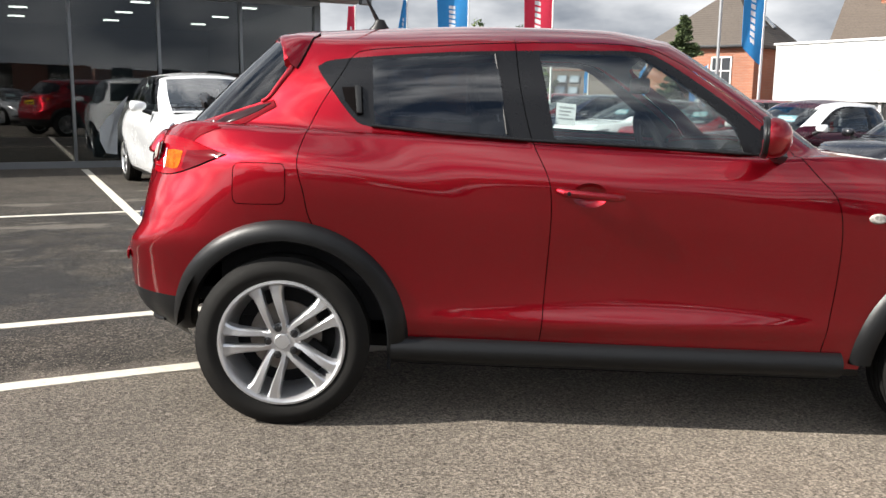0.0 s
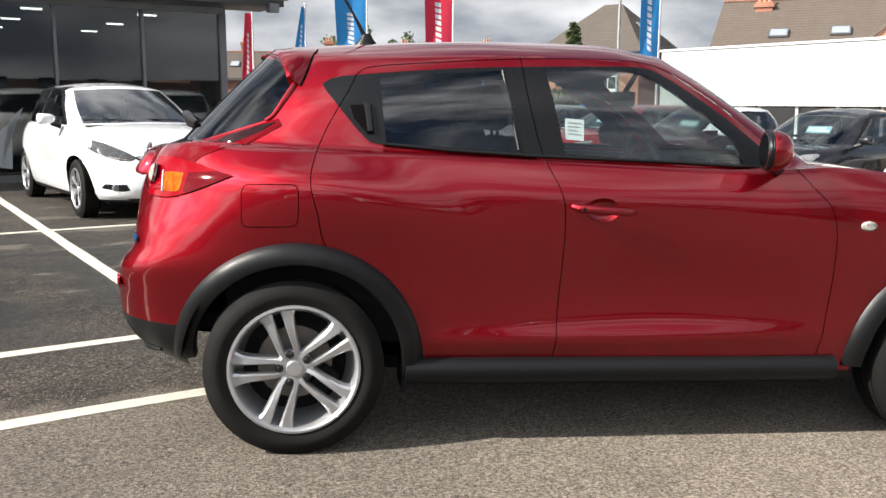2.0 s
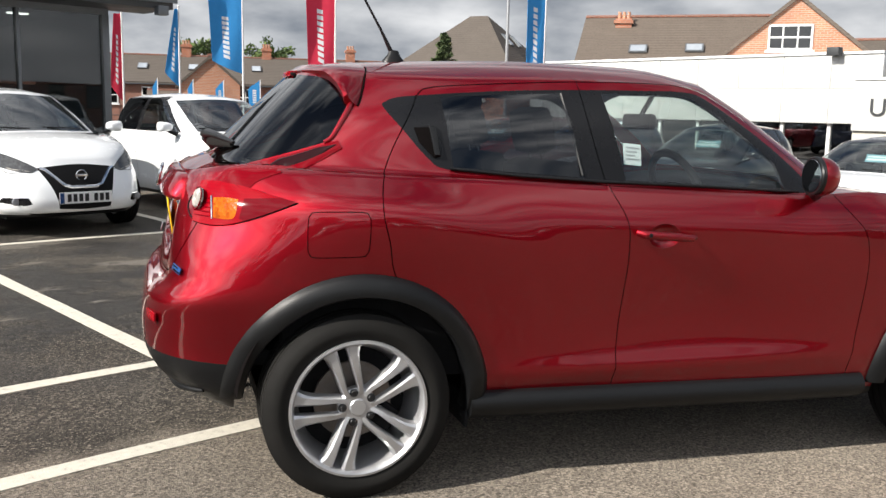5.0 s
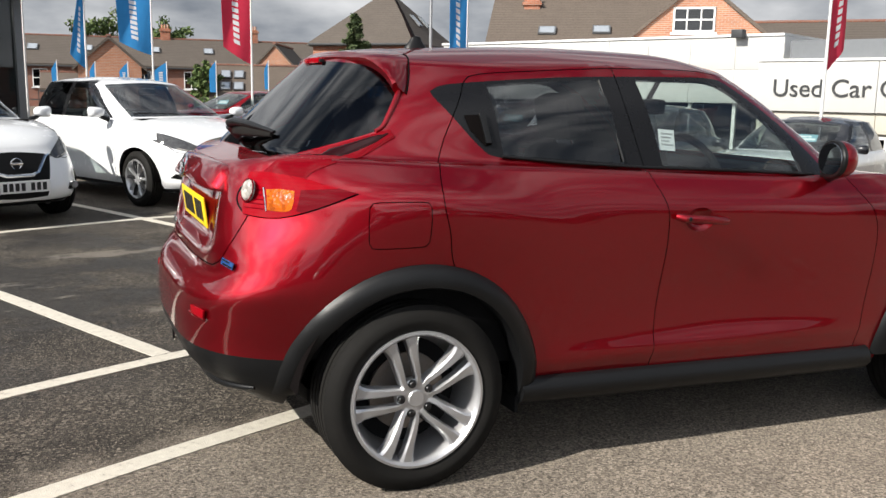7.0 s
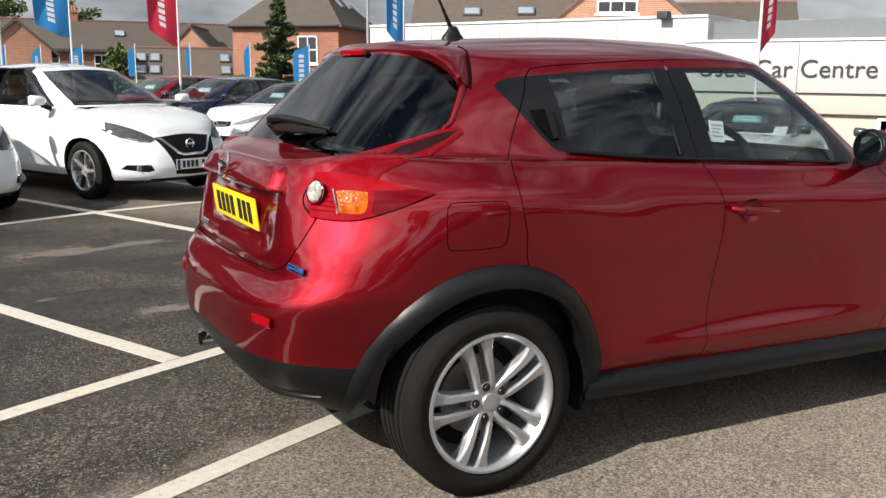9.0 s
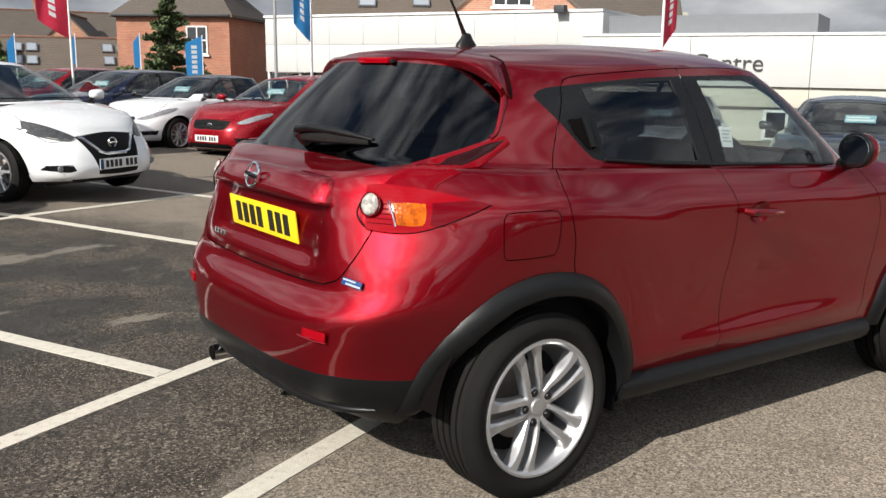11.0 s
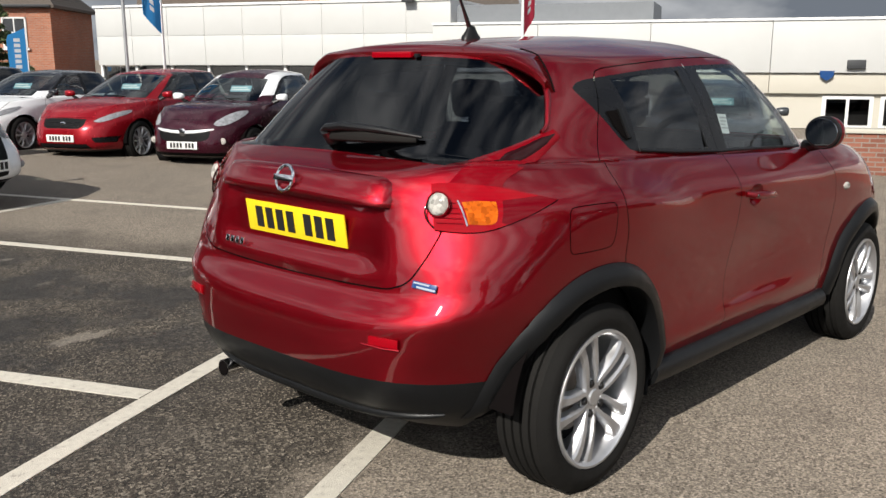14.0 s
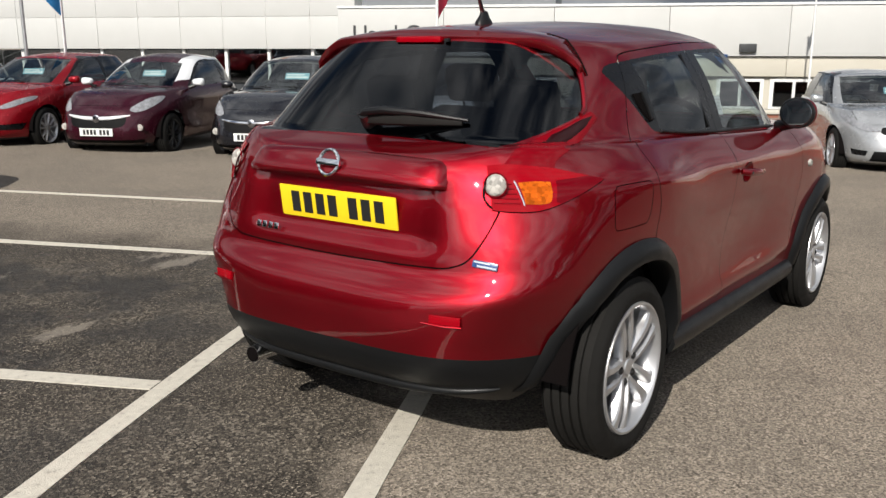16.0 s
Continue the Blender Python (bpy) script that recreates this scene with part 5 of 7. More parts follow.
def make_number_plate(parent, m, material, size=(0.52, 0.111), blue=False, bars=7):
    """A plate in its own x-z plane that faces -y, with plain bars for its characters."""
    plate = new("number_plate")
    plate.parent = parent
    plate.matrix_basis = m
    w, h = size[0] / 2, size[1] / 2
    bm = bmesh.new()
    box(bm, (-w, -0.006, -h), (w, 0, h), 0.003)
    part("plate", bm, material, plate)
    step = (size[0] - 0.09) / (bars + 0.6)
    for k in range(bars):
        x = -w + 0.05 + step * (k + (0.6 if k >= 4 else 0)) + step * 0.1 + (0.02 if blue else 0)
        bm = bmesh.new()
        box(bm, (x, -0.0085, -h * 0.66), (x + step * 0.66, -0.006, h * 0.66))
        part("bar", bm, INK, plate, smooth=False)
    if blue:
        bm = bmesh.new()
        box(bm, (-w + 0.004, -0.008, -h + 0.004), (-w + 0.045, -0.006, h - 0.004))
        part("country_strip", bm, BLUE, plate, smooth=False)
    return plate


def ring_badge(parent, m, r=0.042):
    bm = bmesh.new()
    tube(bm, [(r * math.cos(a), 0, r * math.sin(a)) for a in [k * math.tau / 28 for k in range(28)]], 0.006, 8, True)
    box(bm, (-r * 1.22, -0.008, -0.011), (r * 1.22, 0.002, 0.011), 0.003)
    ob = part("badge", bm, CHROME, parent, "chrome ring badge with a bar")
    ob.matrix_basis = m
    return ob


def lamp_edge(z):
    """How far out from the middle the rear lamp begins at height z."""
    return 0.548 + 9.0 * max(0.0, 0.985 - z) ** 2


def make_crossover():
    car = tagged(new("red_crossover"), "red metallic five-door crossover with black wheel arches, parked on tarmac", "car")
    sh = Shell(CROSSOVER, 200, (44, 10, 18, 12))
    side = lambda f: abs(f.calc_center_median().y) > 0.42
    # lower black trim all round
    sill = smooth_poly([(-0.9, 0.462, 1), (-0.40, 0.462, 1), (-0.30, 0.30, 1), (0.40, 0.30, 1), (0.41, 0.366, 1), (2.05, 0.364, 1), (2.12, 0.30, 1), (3.0, 0.30, 1), (3.05, 0.42, 1), (3.6, 0.42, 1), (3.6, 0.1, 1), (-0.9, 0.1, 1)], 1)
    sh.region("black_trim", sill)
    dlo = smooth_poly([(0.088, 1.333), (0.100, 1.353), (0.130, 1.366), (0.20, 1.378), (0.50, 1.411), (0.75, 1.430), (1.115, 1.449), (1.28, 1.452), (1.37, 1.428), (1.56, 1.312), (1.70, 1.213), (1.80, 1.130, 1), (1.78, 1.092, 1), (1.32, 1.099), (0.88, 1.108), (0.55, 1.119), (0.293, 1.134), (0.225, 1.168), (0.145, 1.26)], 5)
    sh.region("window_frame", dlo, where=side)
    sh.region("rear_door_glass", smooth_poly([(0.288, 1.376, 1), (0.31, 1.150), (0.33, 1.143), (0.55, 1.133), (0.795, 1.124, 1), (0.745, 1.417, 1), (0.50, 1.398)], 4), where=side)
    sh.region("front_door_glass", smooth_poly([(0.905, 1.427, 1), (1.10, 1.434), (1.25, 1.435), (1.325, 1.412), (1.41, 1.362), (1.535, 1.272), (1.635, 1.196, 1), (1.665, 1.106, 1), (0.965, 1.119, 1)], 4), where=side)
    # windscreen and tailgate glass
    sh.region("windscreen", smooth_poly([(-0.65, 1.125, 1), (0.65, 1.125, 1), (0.595, 1.25), (0.495, 1.445), (0, 1.505), (-0.495, 1.445), (-0.595, 1.25)], 5), "x", lambda f: f.calc_center_median().x > 1.40 and f.calc_center_median().z > 1.1)
    sh.region("rear_glass", smooth_poly([(-0.53, 1.108, 1), (0, 1.120), (0.53, 1.108, 1), (0.604, 1.154), (0.646, 1.202), (0.641, 1.235), (0.592, 1.33), (0.51, 1.425, 1), (0, 1.445), (-0.51, 1.425, 1), (-0.592, 1.33), (-0.641, 1.235), (-0.646, 1.202), (-0.604, 1.154)], 5), "x", lambda f: f.calc_center_median().x < 0.12)
    # rear lamps
    lamp = smooth_poly([(-0.62, 1.030), (-0.60, 0.965), (-0.545, 0.928), (-0.46, 0.920), (-0.37, 0.945), (-0.215, 1.012, 1), (-0.30, 1.032), (-0.36, 1.048), (-0.46, 1.060), (-0.54, 1.048)], 4)
    corner = lambda f: abs(f.calc_center_median().y) > lamp_edge(f.calc_center_median().z) and f.calc_center_median().x < 0.1
    sh.region("rear_lamp", lamp, where=corner, only=["body"])
    sh.region("indicator", smooth_poly([(-0.464, 1.006, 1), (-0.467, 0.944, 1), (-0.425, 0.944), (-0.404, 0.955), (-0.392, 1.008, 1), (-0.43, 1.010)], 3), where=lambda f: corner(f) and abs(f.calc_center_median().y) > 0.60, only=["rear_lamp"])
    sh.region("lamp_tip", smooth_poly([(-0.375, 1.012, 1), (-0.392, 0.950, 1), (-0.30, 0.90, 1), (-0.15, 1.0, 1), (-0.20, 1.030, 1)], 2), where=lambda f: corner(f) and abs(f.calc_center_median().y) > 0.60, only=["rear_lamp"])
    sh.seam(lamp, 0.0028, where=lambda f: corner(f), closed=True, only=["body", "rear_lamp", "lamp_tip"])
    # wheel openings
    for cx, r in ((0.012, 0.405), (WB + 0.005, 0.405)):
        sh.region("hole", circle(cx, 0.340, r), where=side)
    sh.region("hole", [(1.093 + 0.064 * math.cos(k * math.tau / 28), 0.929 + 0.043 * math.sin(k * math.tau / 28)) for k in range(28)], where=side)
    # panel gaps
    body = ["body", "front_door", "rear_door"]
    door_mid = smooth_poly([(0.815, 1.478), (0.835, 1.30), (0.883, 1.11), (0.949, 0.949), (0.962, 0.70), (0.952, 0.368)], 6, False)
    rear_edge = smooth_poly([(0.232, 1.402), (0.205, 1.375), (0.180, 1.325), (0.095, 1.173), (0.047, 1.027), (0.070, 0.903), (0.13, 0.745), (0.40, 0.55), (0.435, 0.368)], 6, False)
    front_edge = smooth_poly([(1.80, 1.178), (1.919, 1.034), (2.008, 0.913), (2.036, 0.638), (2.02, 0.367)], 6, False)
    top_edge = smooth_poly([(0.232, 1.402), (0.30, 1.416), (0.496, 1.436), (0.827, 1.464), (1.18, 1.477), (1.367, 1.455), (1.562, 1.347), (1.80, 1.178)], 6, False)
    sh.region("front_door", door_mid + front_edge[::-1], where=side, only=["body"])
    sh.region("rear_door", rear_edge + door_mid[::-1], where=side, only=["body"])
    sh.region("front_door", [(0.815, 1.478)] + [p for p in top_edge if p[0] > 0.82] + [(1.80, 1.10), (0.885, 1.10)], where=side, only=["body"])
    for path in (door_mid, rear_edge, front_edge, top_edge):
        sh.seam(path, 0.0034, where=side, only=body + ["window_frame"])
    flap = smooth_poly([(-0.158, 0.988), (-0.022, 0.994), (0.000, 0.984), (0.006, 0.962), (0.006, 0.880), (-0.002, 0.858), (-0.022, 0.849), (-0.158, 0.842), (-0.180, 0.850), (-0.187, 0.872), (-0.187, 0.956), (-0.180, 0.978)], 3)
    sh.region("fuel_flap", flap, where=side, only=["body"])
    sh.seam(flap, 0.003, where=side, closed=True, only=["body", "fuel_flap"])
    # tailgate outline, bumper joints
    gate = smooth_poly([(-0.594, 0.925), (-0.592, 0.905), (-0.572, 0.84), (-0.535, 0.775), (-0.485, 0.747), (-0.40, 0.735), (0, 0.727), (0.40, 0.735), (0.485, 0.747), (0.535, 0.775), (0.572, 0.84), (0.592, 0.905), (0.594, 0.925)], 5, False)
    sh.region("tailgate", gate + [(0.56, 1.05), (0.53, 1.11), (-0.53, 1.11), (-0.56, 1.05)], "x", lambda f: f.calc_center_median().x < -0.30 and abs(f.calc_center_median().y) < 0.62, only=["body"])
    sh.seam(gate, 0.005, "x", lambda f: f.calc_center_median().x < -0.30, only=["body", "tailgate"])
    sh.finish()
    lr = lambda c: c.y < 0
    # panels
    skin("body", sh.take(["body"]), RED, car)
    for name in ("front_door", "rear_door"):
        for right, me in sh.take([name], lr).items():
            skin(name, me, RED, car)
    skin("tailgate", sh.take(["tailgate"]), RED, car)
    for me in sh.take(["fuel_flap"], lr).values():
        if me.vertices[0].co.y < 0:
            skin("fuel_flap", me, RED, car, "square fuel filler flap")
        else:
            skin("body_side", me, RED, car)
    skin("panel_gap", sh.take(["seam"], push=-0.004), SEAM, car, "dark gaps between the panels")
    skin("lower_trim", sh.take(["black_trim"]), TRIM, car, "black plastic sill and lower bumper trim")
    for me in sh.take(["window_frame"], lr).values():
        skin("window_frame", me, GLOSS_BLACK, car, "black window surround and pillar")
    for me in sh.take(["rear_door_glass"], lr).values():
        skin("rear_door_glass", me, TINT, car, "dark privacy glass")
    for me in sh.take(["front_door_glass"], lr).values():
        skin("front_door_glass", me, GLASS, car, "clear glass")
    skin("windscreen", sh.take(["windscreen"]), SCREEN, car)
    skin("rear_glass", sh.take(["rear_glass"]), TINT_REAR, car, "dark tinted rear window")
    for me in sh.take(["rear_lamp"], lr, push=0.006).values():
        skin("rear_lamp", me, RED_LENS, car, "red boomerang rear lamp")
    for me in sh.take(["lamp_tip"], lr, push=0.006).values():
        skin("lamp_tip", me, DEEP_LENS, car, "deep red outer end of the lamp")
    for me in sh.take(["indicator"], lr, push=0.007).values():
        skin("indicator", me, AMBER, car, "amber indicator lens")
    return car, sh


crossover, crossover_shell = make_crossover()
crossover.matrix_basis = pose(0, -0.033, -0.031, 0, 1.92, 0)


def skin_y(sh, lo=0.15):
    """How far out the skin lies at (x, z), from its own points."""
    pts = np.array([v.co[:] for v in sh.bm.verts if v.co.y < -0.3])

    def at(x, z):
        d = (pts[:, 0] - x) ** 2 + (pts[:, 2] - z) ** 2
        k = np.argsort(d)[:4]
        w = 1 / (d[k] + 1e-6)
        return float(-(pts[k, 1] * w).sum() / w.sum())
    return at


crossover_y = skin_y(crossover_shell)
for sd in (-1, 1):
    for cx in (0.012, WB + 0.005):
        bm = bmesh.new()
        arch_flare(bm, cx, 0.340, 0.374, 0.450, crossover_y, sd, -6 if cx < 1 else -14, 182)
        part("wheel_arch", bm, TRIM, crossover, "black plastic wheel arch lip")
for x in (0.0, WB):
    for sd in (-1, 1):
        make_wheel(crossover, (x, sd * 0.742, 0.334), 0.320, rim=0.236, flip=sd > 0, turn=36 if x == 0 else 10)


# ---- the red crossover's fittings ----
def liner(parent, cx, cz, r, y0, y1, sd, material=None, a0=-2, a1=178):
    bm = bmesh.new()
    rows = []
    for k in range(25):
        a = radians(a0 + (a1 - a0) * k / 24)
        x, z = cx + r * math.cos(a), cz + r * math.sin(a)
        rows.append([bm.verts.new((x, sd * y, z)) for y in (y1, (y0 + y1) / 2, y0)])
    for a, b in zip(rows, rows[1:]):
        for k in range(2):
            bm.faces.new((a[k], a[k + 1], b[k + 1], b[k]))
    bm.faces.new([row[-1] for row in rows])
    bmesh.ops.recalc_face_normals(bm, faces=bm.faces[:])
    return part("wheel_arch_liner", bm, material or SEAM, parent, "black felt wheel arch liner")


def seat(parent, x, y, w=0.50, rest=True, height=0.62):
    bm = bmesh.new()
    box(bm, (x - 0.25, y - w / 2, 0.52), (x + 0.28, y + w / 2, 0.68), 0.05)
    part("seat_cushion", bm, FABRIC, parent)
    bm = bmesh.new()
    m = Matrix.Translation((x - 0.22, y, 0.62)) @ Matrix.Rotation(radians(-14), 4, "Y")
    box(bm, (-0.07, -w / 2, 0), (0.07, w / 2, height), 0.05, m)
    part("seat_back", bm, FABRIC, parent)
    if rest:
        bm = bmesh.new()
        box(bm, (-0.05, -0.13, height + 0.03), (0.05, 0.13, height + 0.21), 0.045, m)
        part("headrest", bm, FABRIC, parent)
        for d in (-0.06, 0.06):
            bm = bmesh.new()
            tube(bm, [m @ Vector((0, d, height - 0.05)), m @ Vector((0, d, height + 0.08))], 0.006, 6)
            part("headrest_post", bm, CHROME, parent)


def steering_wheel(parent, at, r=0.185, tilt=24):
    bm = bmesh.new()
    m = Matrix.Translation(at) @ Matrix.Rotation(radians(-tilt), 4, "Y")
    tube(bm, [m @ Vector((0, r * math.cos(a), r * math.sin(a))) for a in [k * math.tau / 36 for k in range(36)]], 0.017, 8, True)
    for a in (0, 180, 270):
        tube(bm, [m @ Vector((0.02, 0, 0)), m @ Vector((0, r * math.cos(radians(a)), r * math.sin(radians(a))))], [0.03, 0.018], 8)
    box(bm, (-0.01, -0.08, -0.06), (0.05, 0.08, 0.06), 0.02, m)
    part("steering_wheel", bm, INNER, parent, "black three-spoke steering wheel")


def fit_crossover(car, sh):
    RZ = pose(0, 0, 0, 0, 0, -90)
    sh.bm.verts.ensure_lookup_table()
    rear_pts = np.array([v.co[:] for v in sh.bm.verts if v.co.x < 0.2])
    side_pts = np.array([v.co[:] for v in sh.bm.verts if v.co.y < -0.4])
    rear_ids = [v.index for v in sh.bm.verts if v.co.x < 0.2]
    side_ids = [v.index for v in sh.bm.verts if v.co.y < -0.4]

    def on_rear(y, z, out=0.0):
        d = (rear_pts[:, 1] - y) ** 2 + (rear_pts[:, 2] - z) ** 2
        k = np.argsort(d)[:12]
        k = k[np.argsort(rear_pts[k, 0])][:3]
        n = sum((sh.normals[rear_ids[i]] for i in k), Vector()).normalized()
        return Vector((float(rear_pts[k, 0].mean()), y, z)) + n * out, n

    def on_side(x, z, out=0.0, sd=-1):
        d = (side_pts[:, 0] - x) ** 2 + (side_pts[:, 2] - z) ** 2
        k = np.argsort(d)[:4]
        w = 1 / (d[k] + 1e-6)
        n = sum((sh.normals[side_ids[i]] for i in k), Vector()).normalized()
        p = Vector((x, float((side_pts[k, 1] * w).sum() / w.sum()), z)) + n * out
        return (p, n) if sd < 0 else (Vector((p.x, -p.y, p.z)), Vector((n.x, -n.y, n.z)))

    def facing(p, n):
        """A pose at p whose -y looks along n, z as upright as it can be."""
        b = -n
        r = b.cross(Vector((0, 0, 1))).normalized()
        up = r.cross(b)
        m = Matrix((r, b, up)).transposed().to_4x4()
        m.translation = p
        return m
    # arches, floor
    for cx in (0.012, WB + 0.005):
        for sd in (-1, 1):
            liner(car, cx, 0.340, 0.41, 0.42, 0.79, sd, None, -4, 176)
    bm = bmesh.new()
    box(bm, (-0.30, -0.55, 0.25), (3.15, 0.55, 0.31), 0.02)
    box(bm, (0.46, -0.74, 0.24), (2.10, 0.74, 0.30), 0.02)
    part("underbody", bm, INNER, car)
    bm = bmesh.new()
    box(bm, (-0.36, -0.25, 0.34), (-0.08, 0.30, 0.44), 0.05)
    tube(bm, [(0.4, 0.05, 0.26), (1.6, 0.05, 0.26), (2.4, 0.0, 0.28)], 0.04, 10)
    part("exhaust_box", bm, DARK_ALLOY, car, "dull steel silencer under the boot")
    bm = bmesh.new()
    tube(bm, [(-0.30, 0.40, 0.30), (-0.48, 0.405, 0.290), (-0.618, 0.408, 0.284)], 0.033, 20)
    part("exhaust_pipe", bm, CHROME, car, "chrome tailpipe")
    # near-black disc laid on the capped end of the pipe
    bm = bmesh.new()
    tube(bm, [(-0.619, 0.408, 0.284), (-0.621, 0.408, 0.284)], 0.028, 20)
    part("exhaust_mouth", bm, SEAM, car, "dark disc at the pipe mouth")
    # sill step and mud flap
    for sd in (-1, 1):
        bm = bmesh.new()
        secs = []
        for k in range(25):
            x = 0.40 + 1.70 * k / 24
            y = crossover_y(x, 0.37)
            secs.append([bm.verts.new((x, sd * (y + dy), z)) for dy, z in ((-0.04, 0.372), (0.004, 0.368), (0.018, 0.360), (0.034, 0.338), (0.038, 0.318), (0.028, 0.290), (0.0, 0.268), (-0.04, 0.258), (-0.10, 0.258))])
        for a, b in zip(secs, secs[1:]):
            for k in range(8):
                bm.faces.new((a[k], a[k + 1], b[k + 1], b[k]))
        bm.faces.new(secs[0])
        bm.faces.new(secs[-1][::-1])
        bmesh.ops.recalc_face_normals(bm, faces=bm.faces[:])
        part("sill", bm, TRIM, car, "black plastic sill")
        bm = bmesh.new()
        box(bm, (0.388, sd * 0.62, 0.235), (0.402, sd * 0.80, 0.34), 0.006)
        part("mud_flap", bm, INNER, car)
    # cabin
    shown = sh.take(["body"], lambda c: c.z > 1.13 and -0.25 < c.x < 1.55)
    shown[True].transform(Matrix.Translation((0.02, 0, -0.025)) @ Matrix.Diagonal((0.98, 0.965, 1, 1)))
    skin("headliner", shown[True], HEADLINER, car)
    cabin = sh.take(["window_frame"], lambda c: c.y < 0, push=-0.012)
    for me in cabin.values():
        skin("pillar_trim", me, INNER, car)
    for sd in (-1, 1):
        bm = bmesh.new()
        box(bm, (-0.25, sd * 0.66, 0.40), (1.95, sd * 0.72, 1.075), 0.02)
        part("door_card", bm, INNER, car)
    bm = bmesh.new()
    prism(bm, [(1.62, 0.75), (1.60, 0.98), (1.68, 1.06), (1.86, 1.09), (2.08, 1.10), (2.10, 0.75)], 1, -0.66, 0.66, 0.02)
    box(bm, (1.63, -0.55, 1.05), (1.80, -0.20, 1.115), 0.03)
    part("dashboard", bm, INNER, car, "dark dashboard")
    bm = bmesh.new()
    box(bm, (-0.40, -0.66, 0.44), (2.0, 0.66, 0.50), 0.02)
    box(bm, (-0.42, -0.55, 0.95), (0.10, 0.55, 0.98), 0.01)
    part("cabin_floor", bm, INNER, car)
    for y in (-0.37, 0.37):
        seat(car, 1.14, y, height=0.56)
    seat(car, 0.48, -0.31, 0.56, height=0.50)
    seat(car, 0.48, 0.31, 0.56, height=0.50)
    steering_wheel(car, (1.44, -0.37, 1.045))
    bm = bmesh.new()
    box(bm, (1.42, -0.125, 1.305), (1.46, 0.125, 1.375), 0.018)
    tube(bm, [(1.45, 0, 1.37), (1.50, 0, 1.46)], 0.012, 8)
    part("rear_view_mirror", bm, INNER, car, "black interior mirror")
    p, n = on_side(1.005, 1.215, -0.012)
    bm = bmesh.new()
    box(bm, (-0.036, -0.001, -0.040), (0.036, 0.001, 0.040))
    note = part("window_note", bm, PAPER, car, "white paper note inside the window", smooth=False)
    note.matrix_basis = facing(p, n) @ pose(0, 0, 0, 0, 3, 0)
    for k in range(4):
        bm = bmesh.new()
        box(bm, (-0.026, -0.003, 0.022 - 0.014 * k), (0.026 - 0.008 * (k % 3), -0.0015, 0.027 - 0.014 * k))
        part("bar", bm, GREY_INK, note, smooth=False)
    # tailgate: plate, lip, badge, wiper, lamps, reflectors
    p, n = on_rear(0, 0.886, 0.004)
    make_number_plate(car, pose(p.x, 0, 0.886) @ RZ @ pose(0, 0, 0, 9, 0, 0), YELLOW_PLATE)
    bm = bmesh.new()
    secs = []
    for k in range(45):
        y = -0.432 + 0.864 * k / 44
        q = abs(y) / 0.432
        back = 1.56 * (1 - (1 - (abs(y) / 0.83) ** 3.8) ** 0.263)
        end = max(0.0, (q - 0.84) / 0.16)
        proud = 1 - 0.75 * end ** 2
        up = 1.072 - 0.010 * q * q - 0.045 * (1 - math.sqrt(max(0.0, 1 - end ** 2)))
        low = 0.990 - 0.012 * q ** 2
        secs.append([bm.verts.new((x + back, y, z)) for x, z in ((-0.560, up + 0.002), (-0.582 - 0.003 * proud, up), (-0.600 - 0.004 * proud, up - 0.018), (-0.612 - 0.012 * proud, (up + low) / 2 - 0.006), (-0.612 - 0.026 * proud, low + 0.014), (-0.612 - 0.024 * proud, low + 0.003), (-0.612 - 0.012 * proud, low), (-0.570, low + 0.008))])
    for a, b in zip(secs, secs[1:]):
        for k in range(7):
            bm.faces.new((a[k], a[k + 1], b[k + 1], b[k]))
    bm.faces.new(secs[0])
    bm.faces.new(secs[-1][::-1])
    bmesh.ops.recalc_face_normals(bm, faces=bm.faces[:])
    part("tailgate_lip", bm, RED, car, "red moulding over the plate", sharp=60)
    ring_badge(car, pose(-0.634, 0, 1.036) @ RZ @ pose(0, 0, 0, -14, 0, 0))
    p, n = on_rear(-0.590, 0.765, -0.003)
    bm = bmesh.new()
    box(bm, (-0.040, -0.001, -0.011), (0.040, 0.003, 0.011), 0.0008)
    badge = part("eco_badge", bm, BLUE, car, "small blue and silver badge")
    badge.matrix_basis = facing(p, n) @ pose(0, 0, 0, 0, 6, 0)
    bm = bmesh.new()
    box(bm, (-0.036, -0.002, 0.003), (0.016, -0.0005, 0.008))
    box(bm, (-0.024, -0.002, -0.009), (0.038, -0.0005, -0.003))
    part("bar", bm, CHROME, badge, smooth=False)
    p, n = on_rear(0.30, 0.79, 0.003)
    bm = bmesh.new()
    for k in range(4):
        box(bm, (-0.06 + 0.03 * k, -0.004, -0.012), (-0.038 + 0.03 * k, 0.001, 0.012), 0.002)
    word = part("model_badge", bm, CHROME, car, "small chrome lettering bar")
    word.matrix_basis = facing(p, n)
    for sd in (-1, 1):
        p, n = on_rear(sd * 0.500, 0.590, -0.005)
        bm = bmesh.new()
        box(bm, (-0.052, -0.002, -0.014), (0.052, 0.006, 0.014), 0.002)
        ob = part("reflector", bm, RED_LENS, car, "red rear reflector")
        ob.matrix_basis = facing(p, n)
        bm = bmesh.new()
        tube(bm, [(-0.080, 0.005, -0.016), (0, 0.001, -0.019), (0.055, 0.005, -0.017)], 0.004, 8)
        ob = part("reflector_lip", bm, RED, car)
        ob.matrix_basis = facing(p, n)
    bm = bmesh.new()
    tube(bm, [(-0.462, 0.012, 1.184), (-0.470, -0.02, 1.198), (-0.462, -0.09, 1.206), (-0.436, -0.23, 1.200), (-0.388, -0.385, 1.182)], [0.012, 0.018, 0.019, 0.015, 0.007], 10, False, 0.8)
    tube(bm, [(-0.468, -0.01, 1.192), (-0.425, 0.0, 1.160)], [0.022, 0.030], 12)
